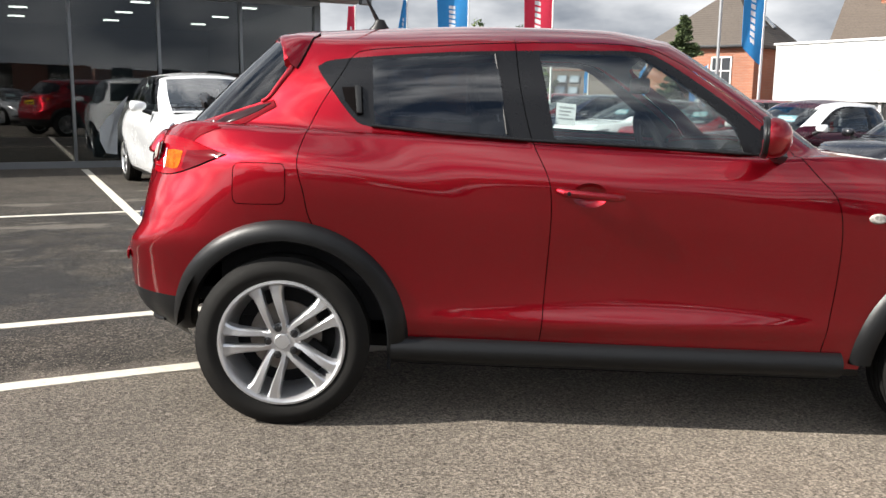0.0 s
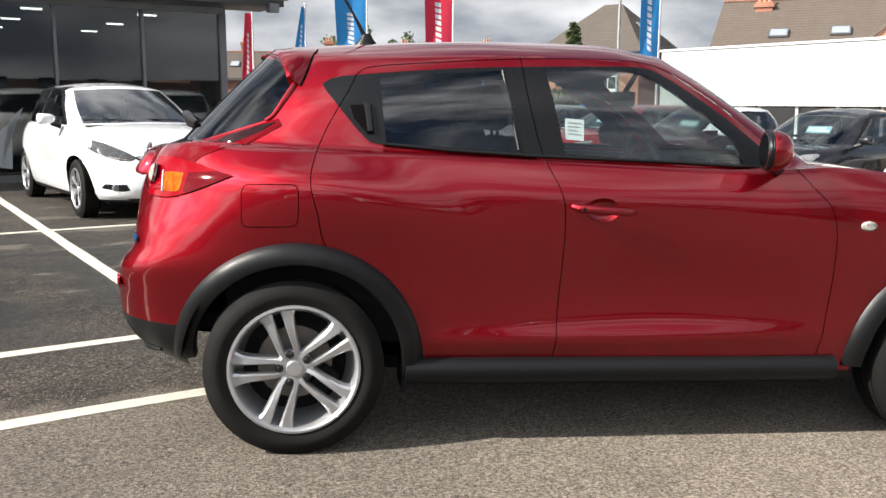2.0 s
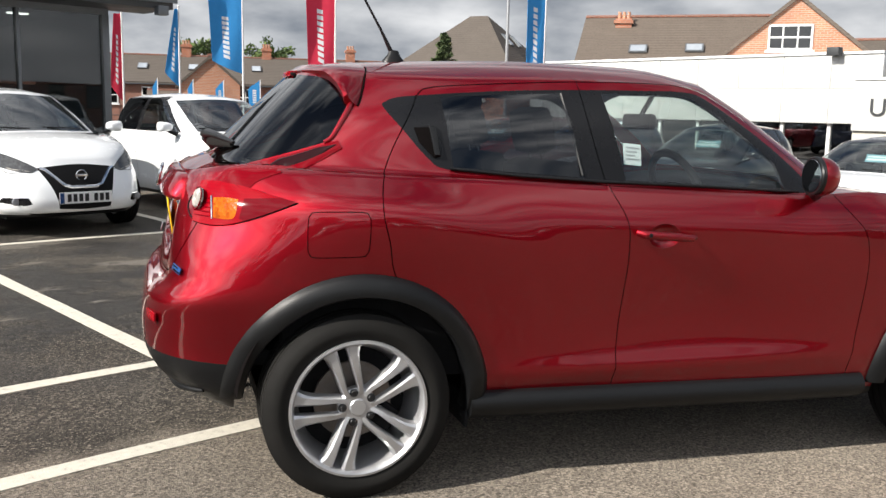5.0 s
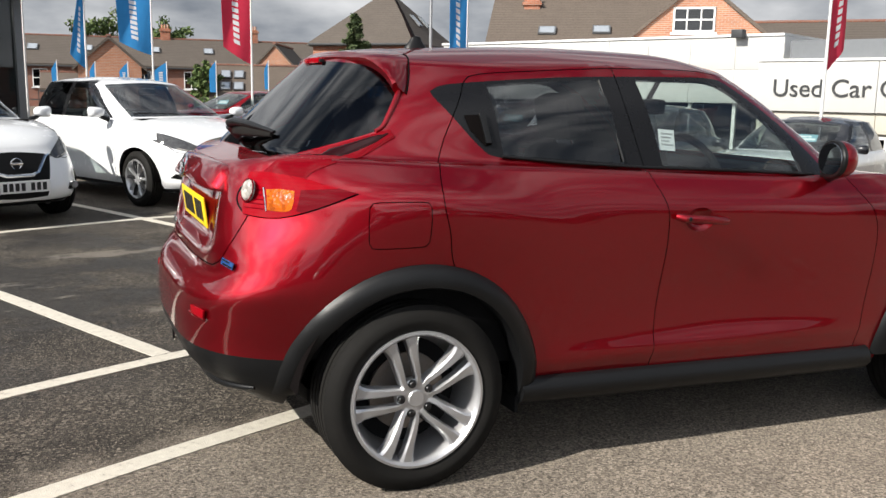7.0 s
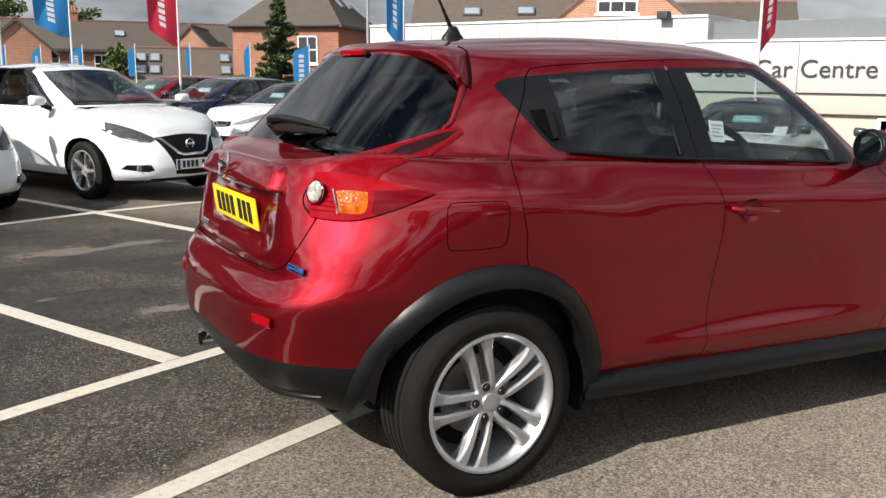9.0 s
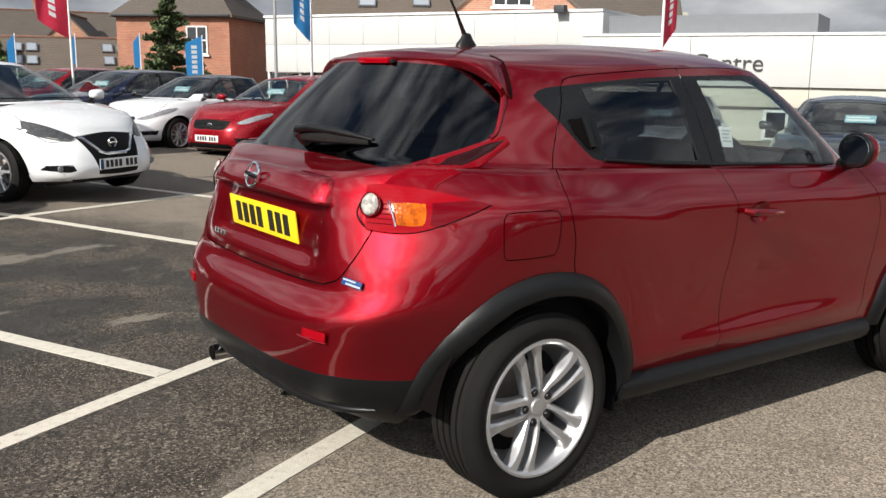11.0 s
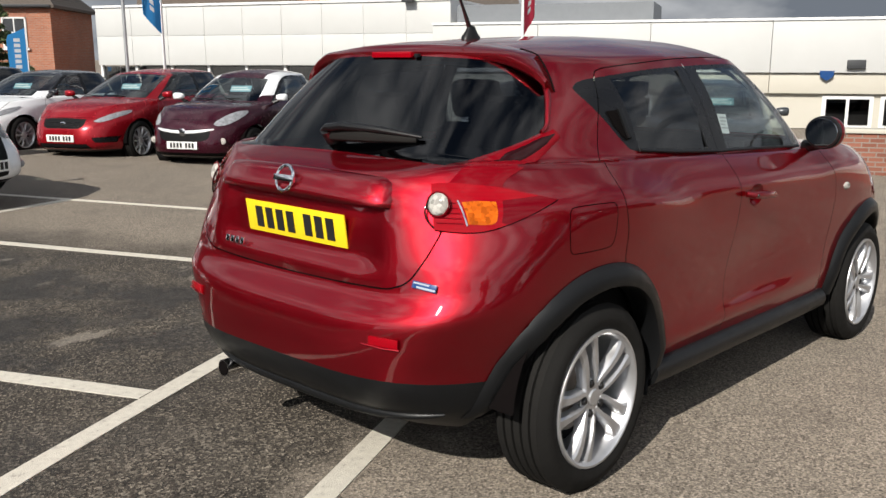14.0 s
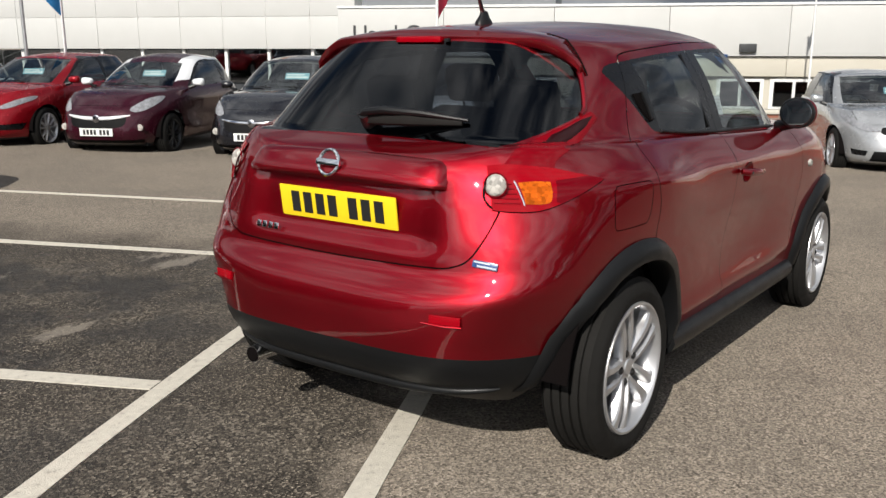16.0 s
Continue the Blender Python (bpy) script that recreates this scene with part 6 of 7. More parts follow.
    part("rear_wiper_arm", bm, TRIM, car, "black rear wiper")
    bm = bmesh.new()
    tube(bm, [(-0.452, 0.0, 1.172), (-0.438, -0.18, 1.180), (-0.392, -0.365, 1.174)], [0.014, 0.018, 0.008], 8, False, 1.4)
    part("wiper_blade", bm, RUBBER, car)
    tree = BVHTree.FromBMesh(sh.bm)

    def drape(p, out):
        q, n, _, _ = tree.find_nearest(Vector(p))
        n = n if n.dot(Vector((-0.5, p[1], 0.6))) > 0 else -n
        return q + n * out
    # spoiler
    bm = bmesh.new()
    secs, edge = [], []
    for k in range(41):
        q = -1 + 2 * k / 40
        a = abs(q)
        y = 0.600 * math.copysign(1 - (1 - a) ** 1.25, q)
        fall = max(0.0, (a - 0.62) / 0.38)
        xr = -0.146 + 0.108 * (abs(y) / 0.6) ** 2 - 0.006 * fall
        zt = 1.466 - 0.020 * a ** 2 - 0.078 * fall ** 1.6
        xf = 0.065 - 0.060 * fall ** 1.3
        zf = CROSSOVER["zr"](xf) - CROSSOVER["drop"] * (abs(y) / 0.605) ** 2.6 + 0.003 - 0.085 * fall ** 2
        lip, root = drape((xf, y, zf), 0.003), drape((xf + 0.006, y, zf), -0.012)
        edge.append(lip)
        secs.append([bm.verts.new(c) for c in (root, lip, ((lip.x + xr) / 2, (lip.y + y) / 2, (lip.z + zt) / 2 + 0.006 * (1 - fall)), (xr + 0.012, y, zt + 0.001), (xr, y, zt - 0.008), (xr + 0.004, y, zt - 0.030), (xr + 0.020, y * 0.99, zt - 0.040), (xr + 0.075, y * 0.985, zt - 0.030))])
    for a, b in zip(secs, secs[1:]):
        for k in range(7):
            bm.faces.new((a[k], a[k + 1], b[k + 1], b[k]))
    bm.faces.new(secs[0])
    bm.faces.new(secs[-1][::-1])
    bmesh.ops.recalc_face_normals(bm, faces=bm.faces[:])
    part("roof_spoiler", bm, RED, car, "red tailgate spoiler", sharp=50)
    for lo, hi in ((0, 9), (32, 41)):
        bm = bmesh.new()
        tube(bm, [p + Vector((0.002, 0, 0.0005)) for p in edge[lo:hi]], 0.003, 6)
        part("spoiler_gap", bm, SEAM, car, "dark gap before the spoiler")
    bm = bmesh.new()
    box(bm, (-0.158, -0.10, 1.436), (-0.13, 0.10, 1.458), 0.005)
    part("high_brake_light", bm, RED_LENS, car, "red high brake light")
    bm = bmesh.new()
    box(bm, (-0.160, -0.135, 1.438), (-0.14, -0.118, 1.450), 0.003)
    part("washer_jet", bm, INNER, car)
    # the rolled lower edge of the rear bumper
    path = []
    for k in range(41):
        y = -0.60 + 1.20 * k / 40
        hit = tree.ray_cast(Vector((-2.0, y, 0.325 + 0.03 * (abs(y) / 0.6) ** 3)), Vector((1, 0, 0)))[0]
        path.append(hit + Vector((0.010, 0, -0.010)))
    bm = bmesh.new()
    tube(bm, path, [0.006 + 0.014 * math.sin(math.pi * k / 40) ** 0.5 for k in range(41)], 12)
    part("bumper_lip", bm, TRIM, car, "rolled black lower bumper edge")
    # roof aerial
    bm = bmesh.new()
    lathe(bm, [(0.0, 0.050), (0.014, 0.046), (0.022, 0.025), (0.034, 0.006), (0.038, -0.012), (0.0, -0.012)], 20, 2, Matrix.Translation((0.278, 0, 1.524)) @ Matrix.Diagonal((1.35, 0.8, 1, 1)))
    tube(bm, [(0.27, 0, 1.56), (0.22, 0, 1.65), (0.07, 0, 1.89)], [0.010, 0.0055, 0.004], 8)
    part("roof_aerial", bm, TRIM, car, "black roof aerial leaning back")
    # door handles, rear quarter handles, side lamps, mirrors
    for sd in (-1, 1):
        p, n = on_side(1.095, 0.934, 0.0, sd)
        m = facing(p, n)
        bm = bmesh.new()
        lathe(bm, [(0.0, 0.024), (0.030, 0.022), (0.050, 0.014), (0.062, 0.003), (0.067, -0.0005)], 28, 1, Matrix.Diagonal((1, 1, 0.68, 1)))
        cup = part("handle_recess", bm, RED, car)
        cup.matrix_basis = m @ pose(-0.002 * -sd, 0, -0.005)
        bm = bmesh.new()
        s = -sd
        tube(bm, [(-0.118 * s, -0.008, 0.008), (-0.10 * s, -0.030, 0.006), (0.0, -0.040, 0.002), (0.09 * s, -0.034, -0.004), (0.118 * s, -0.010, -0.006)], [0.012, 0.015, 0.0155, 0.014, 0.010], 12, False, 1.0)
        ob = part("door_handle", bm, RED, car, "red door handle")
        ob.matrix_basis = m
        bm = bmesh.new()
        lathe(bm, [(0.0, -0.003), (0.007, -0.002), (0.009, 0.004)], 14, 1)
        ob = part("key_button", bm, GLOSS_BLACK, car)
        ob.matrix_basis = m @ pose(-0.085 * s, -0.045, 0.006)
        # the hidden rear handle
        p, n = on_side(0.225, 1.222, 0.004, sd)
        bm = bmesh.new()
        prism(bm, [(-0.045, 0.050), (0.030, 0.056), (0.045, -0.050), (0.022, -0.056), (-0.028, 0.0)], 1, -0.002, 0.004, 0.001)
        ob = part("rear_handle_recess", bm, SEAM, car, "black recess with a hidden handle")
        ob.matrix_basis = facing(p, n) @ (Matrix.Scale(-1, 4, (1, 0, 0)) if sd > 0 else Matrix.Identity(4))
        bm = bmesh.new()
        prism(bm, [(0.004, 0.056), (0.028, 0.056), (0.042, -0.050), (0.022, -0.050)], 1, -0.012, -0.001, 0.003)
        ob = part("rear_door_handle", bm, TRIM, car)
        ob.matrix_basis = facing(p, n) @ (Matrix.Scale(-1, 4, (1, 0, 0)) if sd > 0 else Matrix.Identity(4))
        # bright strip at the rear of the door glass
        p0, n0 = on_side(0.790, 1.130, 0.004, sd)
        p1, n1 = on_side(0.742, 1.415, 0.004, sd)
        bm = bmesh.new()
        tube(bm, [p0, (p0 + p1) / 2 + n0 * 0.004, p1], 0.005, 6)
        part("glass_channel", bm, TRIM, car)
        path = [on_side(x, z, 0.006, sd)[0] for x, z in ((0.30, 1.136), (0.55, 1.121), (0.88, 1.110), (1.32, 1.101), (1.72, 1.092))]
        bm = bmesh.new()
        tube(bm, path, 0.006, 6)
        part("window_seal", bm, TRIM, car, "black rubber seal under the windows")
        p, n = on_side(2.145, 0.891, 0.004, sd)
        bm = bmesh.new()
        lathe(bm, [(0.0, -0.010), (0.018, -0.008), (0.026, 0.0), (0.027, 0.006)], 20, 1, Matrix.Diagonal((1.25, 1, 0.72, 1)))
        ob = part("side_repeater", bm, CLEAR_LENS, car, "white side repeater lamp")
        ob.matrix_basis = facing(p, n)
        mirror = new("door_mirror")
        mirror.parent = car
        mirror.matrix_basis = pose(1.715, sd * 0.89, 1.165, 0, 0, sd * 16) @ Matrix.Scale(0.78, 4)
        bm = bmesh.new()
        bmesh.ops.create_uvsphere(bm, u_segments=28, v_segments=18, radius=1.0)
        for v in bm.verts:
            c = v.co
            c.x = c.x * (0.085 if c.x > 0 else 0.050)
            c.y, c.z = math.copysign(abs(c.y) ** 0.92, c.y) * 0.113, math.copysign(abs(c.z) ** 0.92, c.z) * 0.092
            c.x = max(c.x, -0.028)
            c.x -= 0.02 * c.y * sd / 0.118
        part("housing", bm, RED, mirror, "red mirror housing")
        bm = bmesh.new()
        lathe(bm, [(0.100, -0.036), (0.114, -0.036), (0.117, -0.031), (0.115, -0.024), (0.104, -0.022)], 32, 0, Matrix.Diagonal((1, 0.99, 0.82, 1)))
        part("housing_rim", bm, TRIM, mirror, "black rear half of the housing")
        bm = bmesh.new()
        lathe(bm, [(0.0, -0.044), (0.098, -0.050), (0.112, -0.048), (0.117, -0.041), (0.115, -0.032)], 32, 0, Matrix.Diagonal((1, 1.0, 0.81, 1)))
        part("bezel", bm, TRIM, mirror, "black mirror frame")
        bm = bmesh.new()
        lathe(bm, [(0.0, -0.0515), (0.100, -0.0515), (0.103, -0.049)], 32, 0, Matrix.Diagonal((1, 1.0, 0.79, 1)))
        part("mirror_glass", bm, MIRROR, mirror, "mirror glass")
        bm = bmesh.new()
        tube(bm, [(0.02, -sd * 0.03, -0.07), (0.03, -sd * 0.10, -0.085), (0.05, -sd * 0.17, -0.09)], [0.026, 0.028, 0.04], 10)
        part("mirror_foot", bm, TRIM, mirror)
    # the lamps' arms along the foot of the rear glass
    top_line = [curve((0, a), (0.3, b), (0.65, c), (1, d)) for a, b, c, d in ((-0.50, -0.37, -0.19, -0.045), (0.585, 0.575, 0.616, 0.652), (1.062, 1.106, 1.158, 1.212))]
    low_line = [curve((0, a), (0.3, b), (0.65, c), (1, d)) for a, b, c, d in ((-0.37, -0.315, -0.18, -0.036), (0.70, 0.672, 0.682, 0.676), (1.048, 1.062, 1.118, 1.196))]
    for sd in (-1, 1):
        for name, r0, r1, s0, s1, out, mat, tag in (("rear_lamp_arm", 0.0, 1.0, 0.0, 0.95, 0.006, ARM_LENS, "deep red lamp arm along the glass"), ("lamp_cover", 0.28, 0.90, 0.38, 0.92, 0.0085, DARK_LENS, "dark red lamp cover strip")):
            bm = bmesh.new()
            rows = []
            for k in range(25):
                s = s0 + (s1 - s0) * k / 24
                a, b = Vector([c(s) for c in low_line]), Vector([c(s) for c in top_line])
                a.y, b.y = a.y * sd, b.y * sd
                squeeze = 1.0 if name == "rear_lamp_arm" else min(1.0, 4 * (k / 24), 4 * (1 - k / 24) + 0.15)
                mid = (r0 + r1) / 2
                row = []
                for j in range(7):
                    r = mid + (r0 + (r1 - r0) * j / 6 - mid) * squeeze
                    row.append(bm.verts.new(drape(a.lerp(b, r), out * (0.35 if j in (0, 6) else 1.0))))
                rows.append(row)
            for a, b in zip(rows, rows[1:]):
                for j in range(6):
                    bm.faces.new((a[j], a[j + 1], b[j + 1], b[j]))
            bmesh.ops.recalc_face_normals(bm, faces=bm.faces[:])
            part(name, bm, mat, car, tag, sharp=60)
    # rear lamp pieces: reversing lamp, ribs of the red lens, the bright bar before the indicator
    for sd in (-1, 1):
        p, n = on_rear(sd * 0.576, 1.000, 0.006)
        n = (n.normalized() + Vector((-0.9, 0, 0))).normalized()
        bm = bmesh.new()
        lathe(bm, [(0.0, -0.010), (0.016, -0.008), (0.028, -0.003), (0.034, 0.004), (0.036, 0.012)], 28, 1)
        ob = part("reversing_lamp", bm, CLEAR_LENS, car, "round clear reversing lamp")
        ob.matrix_basis = facing(p, n)
        bm = bmesh.new()
        tube(bm, [(0.037 * math.cos(a), 0.004, 0.037 * math.sin(a)) for a in [k * math.tau / 28 for k in range(28)]], 0.0028, 6, True)
        ob = part("lamp_ring", bm, DEEP_LENS, car, "dark ring round the reversing lamp")
        ob.matrix_basis = facing(p, n)
        bm = bmesh.new()
        zs = np.linspace(0.924, 1.040, 14)
        rim = [on_rear(sd * (lamp_edge(z) + 0.002), float(z), 0.001)[0] for z in zs]
        bend = np.polyfit(zs, [p.x for p in rim], 2)
        tube(bm, [(float(np.polyval(bend, z)), p.y, p.z) for z, p in zip(zs, rim)], 0.0032, 8)
        part("lamp_seal", bm, DARK_LENS, car, "dark seal along the lamp")
        def flank(x, z, out):
            hit, n, _, _ = tree.ray_cast(Vector((x, sd * 2.0, z)), Vector((0, -sd, 0)))
            return hit + (n if n.y * sd > 0 else -n) * out
        for k in range(5):
            z = 0.946 + 0.014 * k
            bm = bmesh.new()
            tube(bm, [flank(x, z, 0.0065) for x in (-0.522, -0.51, -0.50, -0.488, -0.476)], 0.0022, 6)
            part("lens_rib", bm, ARM_LENS, car)
        bm = bmesh.new()
        tube(bm, [flank(-0.470, z, 0.008) for z in (0.940, 0.955, 0.975, 0.995, 1.010)], 0.0032, 8)
        part("lamp_divider", bm, CHROME, car, "bright bar between red and amber lenses")
        # the red lip of the pillar along the side of the rear glass
        glass = sh.names.index("rear_glass")
        rim = []
        for e in sh.bm.edges:
            kinds = [g[sh.layer] == glass for g in e.link_faces]
            if len(kinds) == 2 and kinds[0] != kinds[1]:
                rim += [v.co.copy() for v in e.verts if v.co.y * sd > 0.50 and 1.195 < v.co.z < 1.412 and v.co.x < 0.2]
        rim = sorted(rim, key=lambda p: -p.z)
        rim = [sum(rim[max(0, k - 5):k + 6], Vector()) / len(rim[max(0, k - 5):k + 6]) for k in range(2, len(rim) - 2, 3)]
        bm = bmesh.new()
        tube(bm, [drape(p, 0.001) for p in rim], [0.014 - 0.007 * k / len(rim) for k in range(len(rim))], 10)
        part("pillar_lip", bm, RED, car, "red lip beside the rear glass", sharp=60)


HEADLINER = mat_plain("grey headliner felt", (0.16, 0.16, 0.155), (0.13, 0.13, 0.125), 0.95, 0, 40)
GREY_INK = mat_plain("grey print", (0.50, 0.50, 0.52), None, 0.8)
MIRROR = mat_plain("mirror", (0.30, 0.31, 0.32), (0.29, 0.30, 0.31), 0.02, 1.0, 3)
fit_crossover(crossover, crossover_shell)


# ---- other parked cars ----
HEADLAMP = mat_plain("headlamp lens", (0.50, 0.51, 0.54), (0.02, 0.02, 0.024), 0.05, 0.1, 26)
DARK_LAMP = mat_plain("dark-bowled headlamp lens", (0.12, 0.122, 0.128), (0.004, 0.004, 0.005), 0.05, 0.0, 34)
GRILLE = mat_plain("black honeycomb grille", (0.008, 0.008, 0.009), (0.003, 0.003, 0.003), 0.55, 0, 90, 0.004, 120, spec=0.12)
SALE = mat_plain("pale blue windscreen sticker", (0.24, 0.44, 0.52), (0.20, 0.38, 0.46), 0.6)
MAROON = mat_paint("dark maroon paint", (0.055, 0.004, 0.014), (0.040, 0.003, 0.011), metal=0.5, coat=0.5)
BLACK_PAINT = mat_paint("black paint", (0.010, 0.010, 0.013), (0.007, 0.007, 0.009))
NAVY = mat_paint("navy blue paint", (0.012, 0.018, 0.045), (0.009, 0.013, 0.035), metal=0.2)
SILVER = mat_paint("silver paint", (0.46, 0.47, 0.48), (0.40, 0.41, 0.42), metal=0.5)
GREY_PAINT = mat_paint("dark grey paint", (0.060, 0.065, 0.070), (0.045, 0.048, 0.052), metal=0.3)
BRIGHT_RED = mat_paint("bright red paint", (0.34, 0.004, 0.012), (0.29, 0.003, 0.010), metal=0.5, coat=0.4)


def hatch(wb, ro, fo, half, high, belt, nose, cowl, front, back, sill=0.20, steep=0.22, sculpt=None, gn=3.6, round_nose=0.14):
    """The lines of a small hatchback: wheelbase, overhangs, half width, height, waist, nose height, the foot of the windscreen, and the roof's ends."""
    end = wb + fo

    def shape(p):
        x, y, z = p
        s = math.copysign(1.0, y) if abs(y) > 1e-6 else 0.0
        f = min(1.0, max(0.0, (abs(y) - 0.3) / 0.3))
        y += s * f * (0.030 * bump_at(x, z, 0.0, 0.66, 0.42, 0.20) + 0.030 * bump_at(x, z, wb, 0.66, 0.42, 0.20) - 0.025 * bump_at(x, z, wb / 2, 0.52, 0.6, 0.14) + 0.012 * bump_at(x, z, wb / 2, 0.80, 1.2, 0.05))
        k = min(1.0, max(0.0, (x - cowl + 0.25) / 0.5)) * min(1.0, max(0.0, (z - nose + 0.22) / 0.2))
        z -= (0.105 if nose < 0.75 and wb < 2.6 else 0.06) * k * (abs(y) / half) ** 2.6          # the wings fall away from the bonnet
        return Vector((x, y, z))
    return dict(
        xc=wb * 0.40, z0=sill, belt=belt, gn=gn, drop=0.075, crown=0.02, wb=wb, end=end, ro=ro, high=high, cowl=cowl, nose=nose,
        xr=curve((sill, -ro + 0.16), (0.34, -ro + 0.02), (0.50, -ro), (0.70, -ro + 0.04), (belt - 0.05, -ro + 0.06), (belt, -ro + 0.10)),
        xf=curve((sill, end - 0.16), (0.30, end - 0.03), (0.45, end), (nose - 0.12, end - 0.03), (nose, end - 0.09), (belt, end - 0.24)),
        w=curve((sill, half - 0.085), (0.32, half - 0.045), (0.50, half - 0.020), (0.70, half - 0.012), (belt - 0.12, half - 0.018), (belt, half - 0.060)),
        n=curve((sill, 4.2), (0.5, 3.9), (belt, 3.5)),
        zb=curve((-ro, belt - 0.02), (0.0, belt), (cowl - 0.35, belt - 0.01), (cowl, belt + 0.005), ((cowl + end) / 2, (belt + nose) / 2 + 0.055), (end - 0.28, nose + 0.035), (end - 0.12, nose - 0.02), (end, nose - 0.10)),
        gr=curve((0, -ro + 0.20), (0.5, (-ro + 0.20 + back) / 2 - 0.03), (1, back)),
        gf=curve((0, cowl), (0.5, (cowl + front) / 2 + 0.02), (1, front)),
        gw=curve((0, half - 0.075), (0.5, half - 0.145), (1, half - 0.265)),
        zr=curve((back, high - 0.06), (back + 0.5, high - 0.012), ((back + front) / 2 + 0.2, high), (front, high - 0.045)),
        sculpt=sculpt or shape)


def make_hatch(name, label, spec, paint, roof=None, wheel=0.315, wheel_face=ALLOY, front="plain", plate=WHITE_PLATE, blue=True, doors=5, sticker=False, mirrors=None, group="parked cars", cols=104):
    car = tagged(new(name), label, "car", group)
    sh = Shell(spec, cols, (22, 6, 12, 8))
    wb, belt, high, end, cowl, nose = spec["wb"], spec["belt"], spec["high"], spec["end"], spec["cowl"], spec["nose"]
    gr, gf = spec["gr"], spec["gf"]
    side = lambda f: abs(f.calc_center_median().y) > 0.36
    ahead = lambda f: f.calc_center_median().x > wb * 0.9
    top = high - (0.105 if roof is not WHITE else 0.150)
    sh.region("lower_trim", [(-1.2, 0.30), (-0.36, 0.30), (-0.30, 0.24), (0.36, 0.24), (wb - 0.36, 0.24), (wb + 0.36, 0.22), (end + 0.2, 0.235), (end + 0.2, 0.0), (-1.2, 0.0)])
    if roof:
        sh.region("roof", [(gr(0) - 0.1, belt + 0.10), (gr(0) + 0.3, belt + 0.13), (gf(0) - 0.34, belt + 0.10), (gf(0) - 0.10, belt + 0.03), (gf(0) + 0.1, belt + 0.03), (gf(0) + 0.1, high + 0.2), (gr(0) - 0.1, high + 0.2)])
        if roof is WHITE:
            sh.region("body", [(gr(0) - 0.2, -0.43), (gf(0) + 0.2, -0.43), (gf(0) + 0.2, 0.43), (gr(0) - 0.2, 0.43)], "z", lambda f: f.calc_center_median().z > belt + 0.03, only=["roof"])
    # side glass
    a0, a1 = gf(0) - 0.46, gf(1) - 0.20
    b0, b1 = gr(0) + 0.30, gr(1) + 0.26
    mid = (a0 + b0) / 2 - (0.02 if doors == 5 else 0.34)
    lo = belt + 0.015
    sh.region("window_frame", smooth_poly([(a0 + 0.06, lo - 0.012, 1), (a1 + 0.05, top + 0.018), (mid, top + 0.042), (b1 - 0.03, top + 0.008), (b0 - 0.10, lo + 0.06, 1), (b0, lo - 0.006, 1)], 4), where=side)
    sh.region("front_door_glass", smooth_poly([(a0, lo, 1), (a1, top), (mid + 0.02, top + 0.022, 1), (mid + 0.05, lo, 1)], 4), where=side)
    sh.region("rear_door_glass", smooth_poly([(mid - 0.05, lo, 1), (mid - 0.07, top + 0.022, 1), (b1 + 0.03, top - 0.008), (b0, lo + 0.05, 1), (b0 + 0.06, lo, 1)], 4), where=side)
    wy0, wy1 = spec["gw"](0) - 0.185, spec["gw"](1) - 0.10
    sh.region("windscreen", smooth_poly([(-wy0, belt + 0.02, 1), (0, belt + 0.035), (wy0, belt + 0.02, 1), ((wy0 + wy1) / 2 + 0.02, (belt + top) / 2), (wy1, top + 0.005, 1), (0, top + 0.03), (-wy1, top + 0.005, 1), (-(wy0 + wy1) / 2 - 0.02, (belt + top) / 2)], 4), "x", lambda f: f.calc_center_median().x > gf(1) - 0.10)
    sh.region("rear_glass", smooth_poly([(-wy0 + 0.1, belt + 0.06, 1), (wy0 - 0.1, belt + 0.06, 1), (wy1 - 0.03, top - 0.01, 1), (-wy1 + 0.03, top - 0.01, 1)], 3), "x", lambda f: f.calc_center_median().x < gr(1) + 0.2)
    for x in (0.0, wb):
        sh.region("hole", circle(x, wheel, wheel + 0.045, n=36), where=side)
    # front end
    if front == "vee":
        for s in (-1, 1):
            sh.region("headlamp", smooth_poly([(s * 0.375, nose - 0.085, 1), (s * 0.47, nose - 0.020), (s * 0.60, nose + 0.048), (s * 0.752, nose + 0.112, 1), (s * 0.762, nose + 0.062), (s * 0.715, nose - 0.030), (s * 0.60, nose - 0.092), (s * 0.45, nose - 0.122)], 4), "x", lambda f: f.calc_center_median().x > end - 0.62)
        sh.region("grille", smooth_poly([(-0.385, nose - 0.078, 1), (0, nose - 0.045), (0.385, nose - 0.078, 1), (0.345, nose - 0.15), (0.285, nose - 0.30), (0.25, nose - 0.46, 1), (0, nose - 0.475), (-0.25, nose - 0.46, 1), (-0.285, nose - 0.30), (-0.345, nose - 0.15)], 4), "x", ahead)
        fog = [[(s * 0.48, 0.335), (s * 0.51, 0.395), (s * 0.67, 0.395), (s * 0.695, 0.345), (s * 0.54, 0.318)] for s in (-1, 1)]
        intake = [(-0.50, 0.245), (0.50, 0.245), (0.46, 0.225), (-0.46, 0.225)]
    elif front == "wide":
        for s in (-1, 1):
            sh.region("headlamp", smooth_poly([(s * 0.51, nose - 0.135, 1), (s * 0.62, nose - 0.060), (s * 0.79, nose + 0.020), (s * 0.80, nose - 0.04), (s * 0.68, nose - 0.125), (s * 0.58, nose - 0.155)], 4), "x", ahead)
        sh.region("grille", smooth_poly([(-0.40, nose - 0.10, 1), (0, nose - 0.085), (0.40, nose - 0.10, 1), (0.34, nose - 0.235), (0, nose - 0.245), (-0.34, nose - 0.235)], 4), "x", ahead)
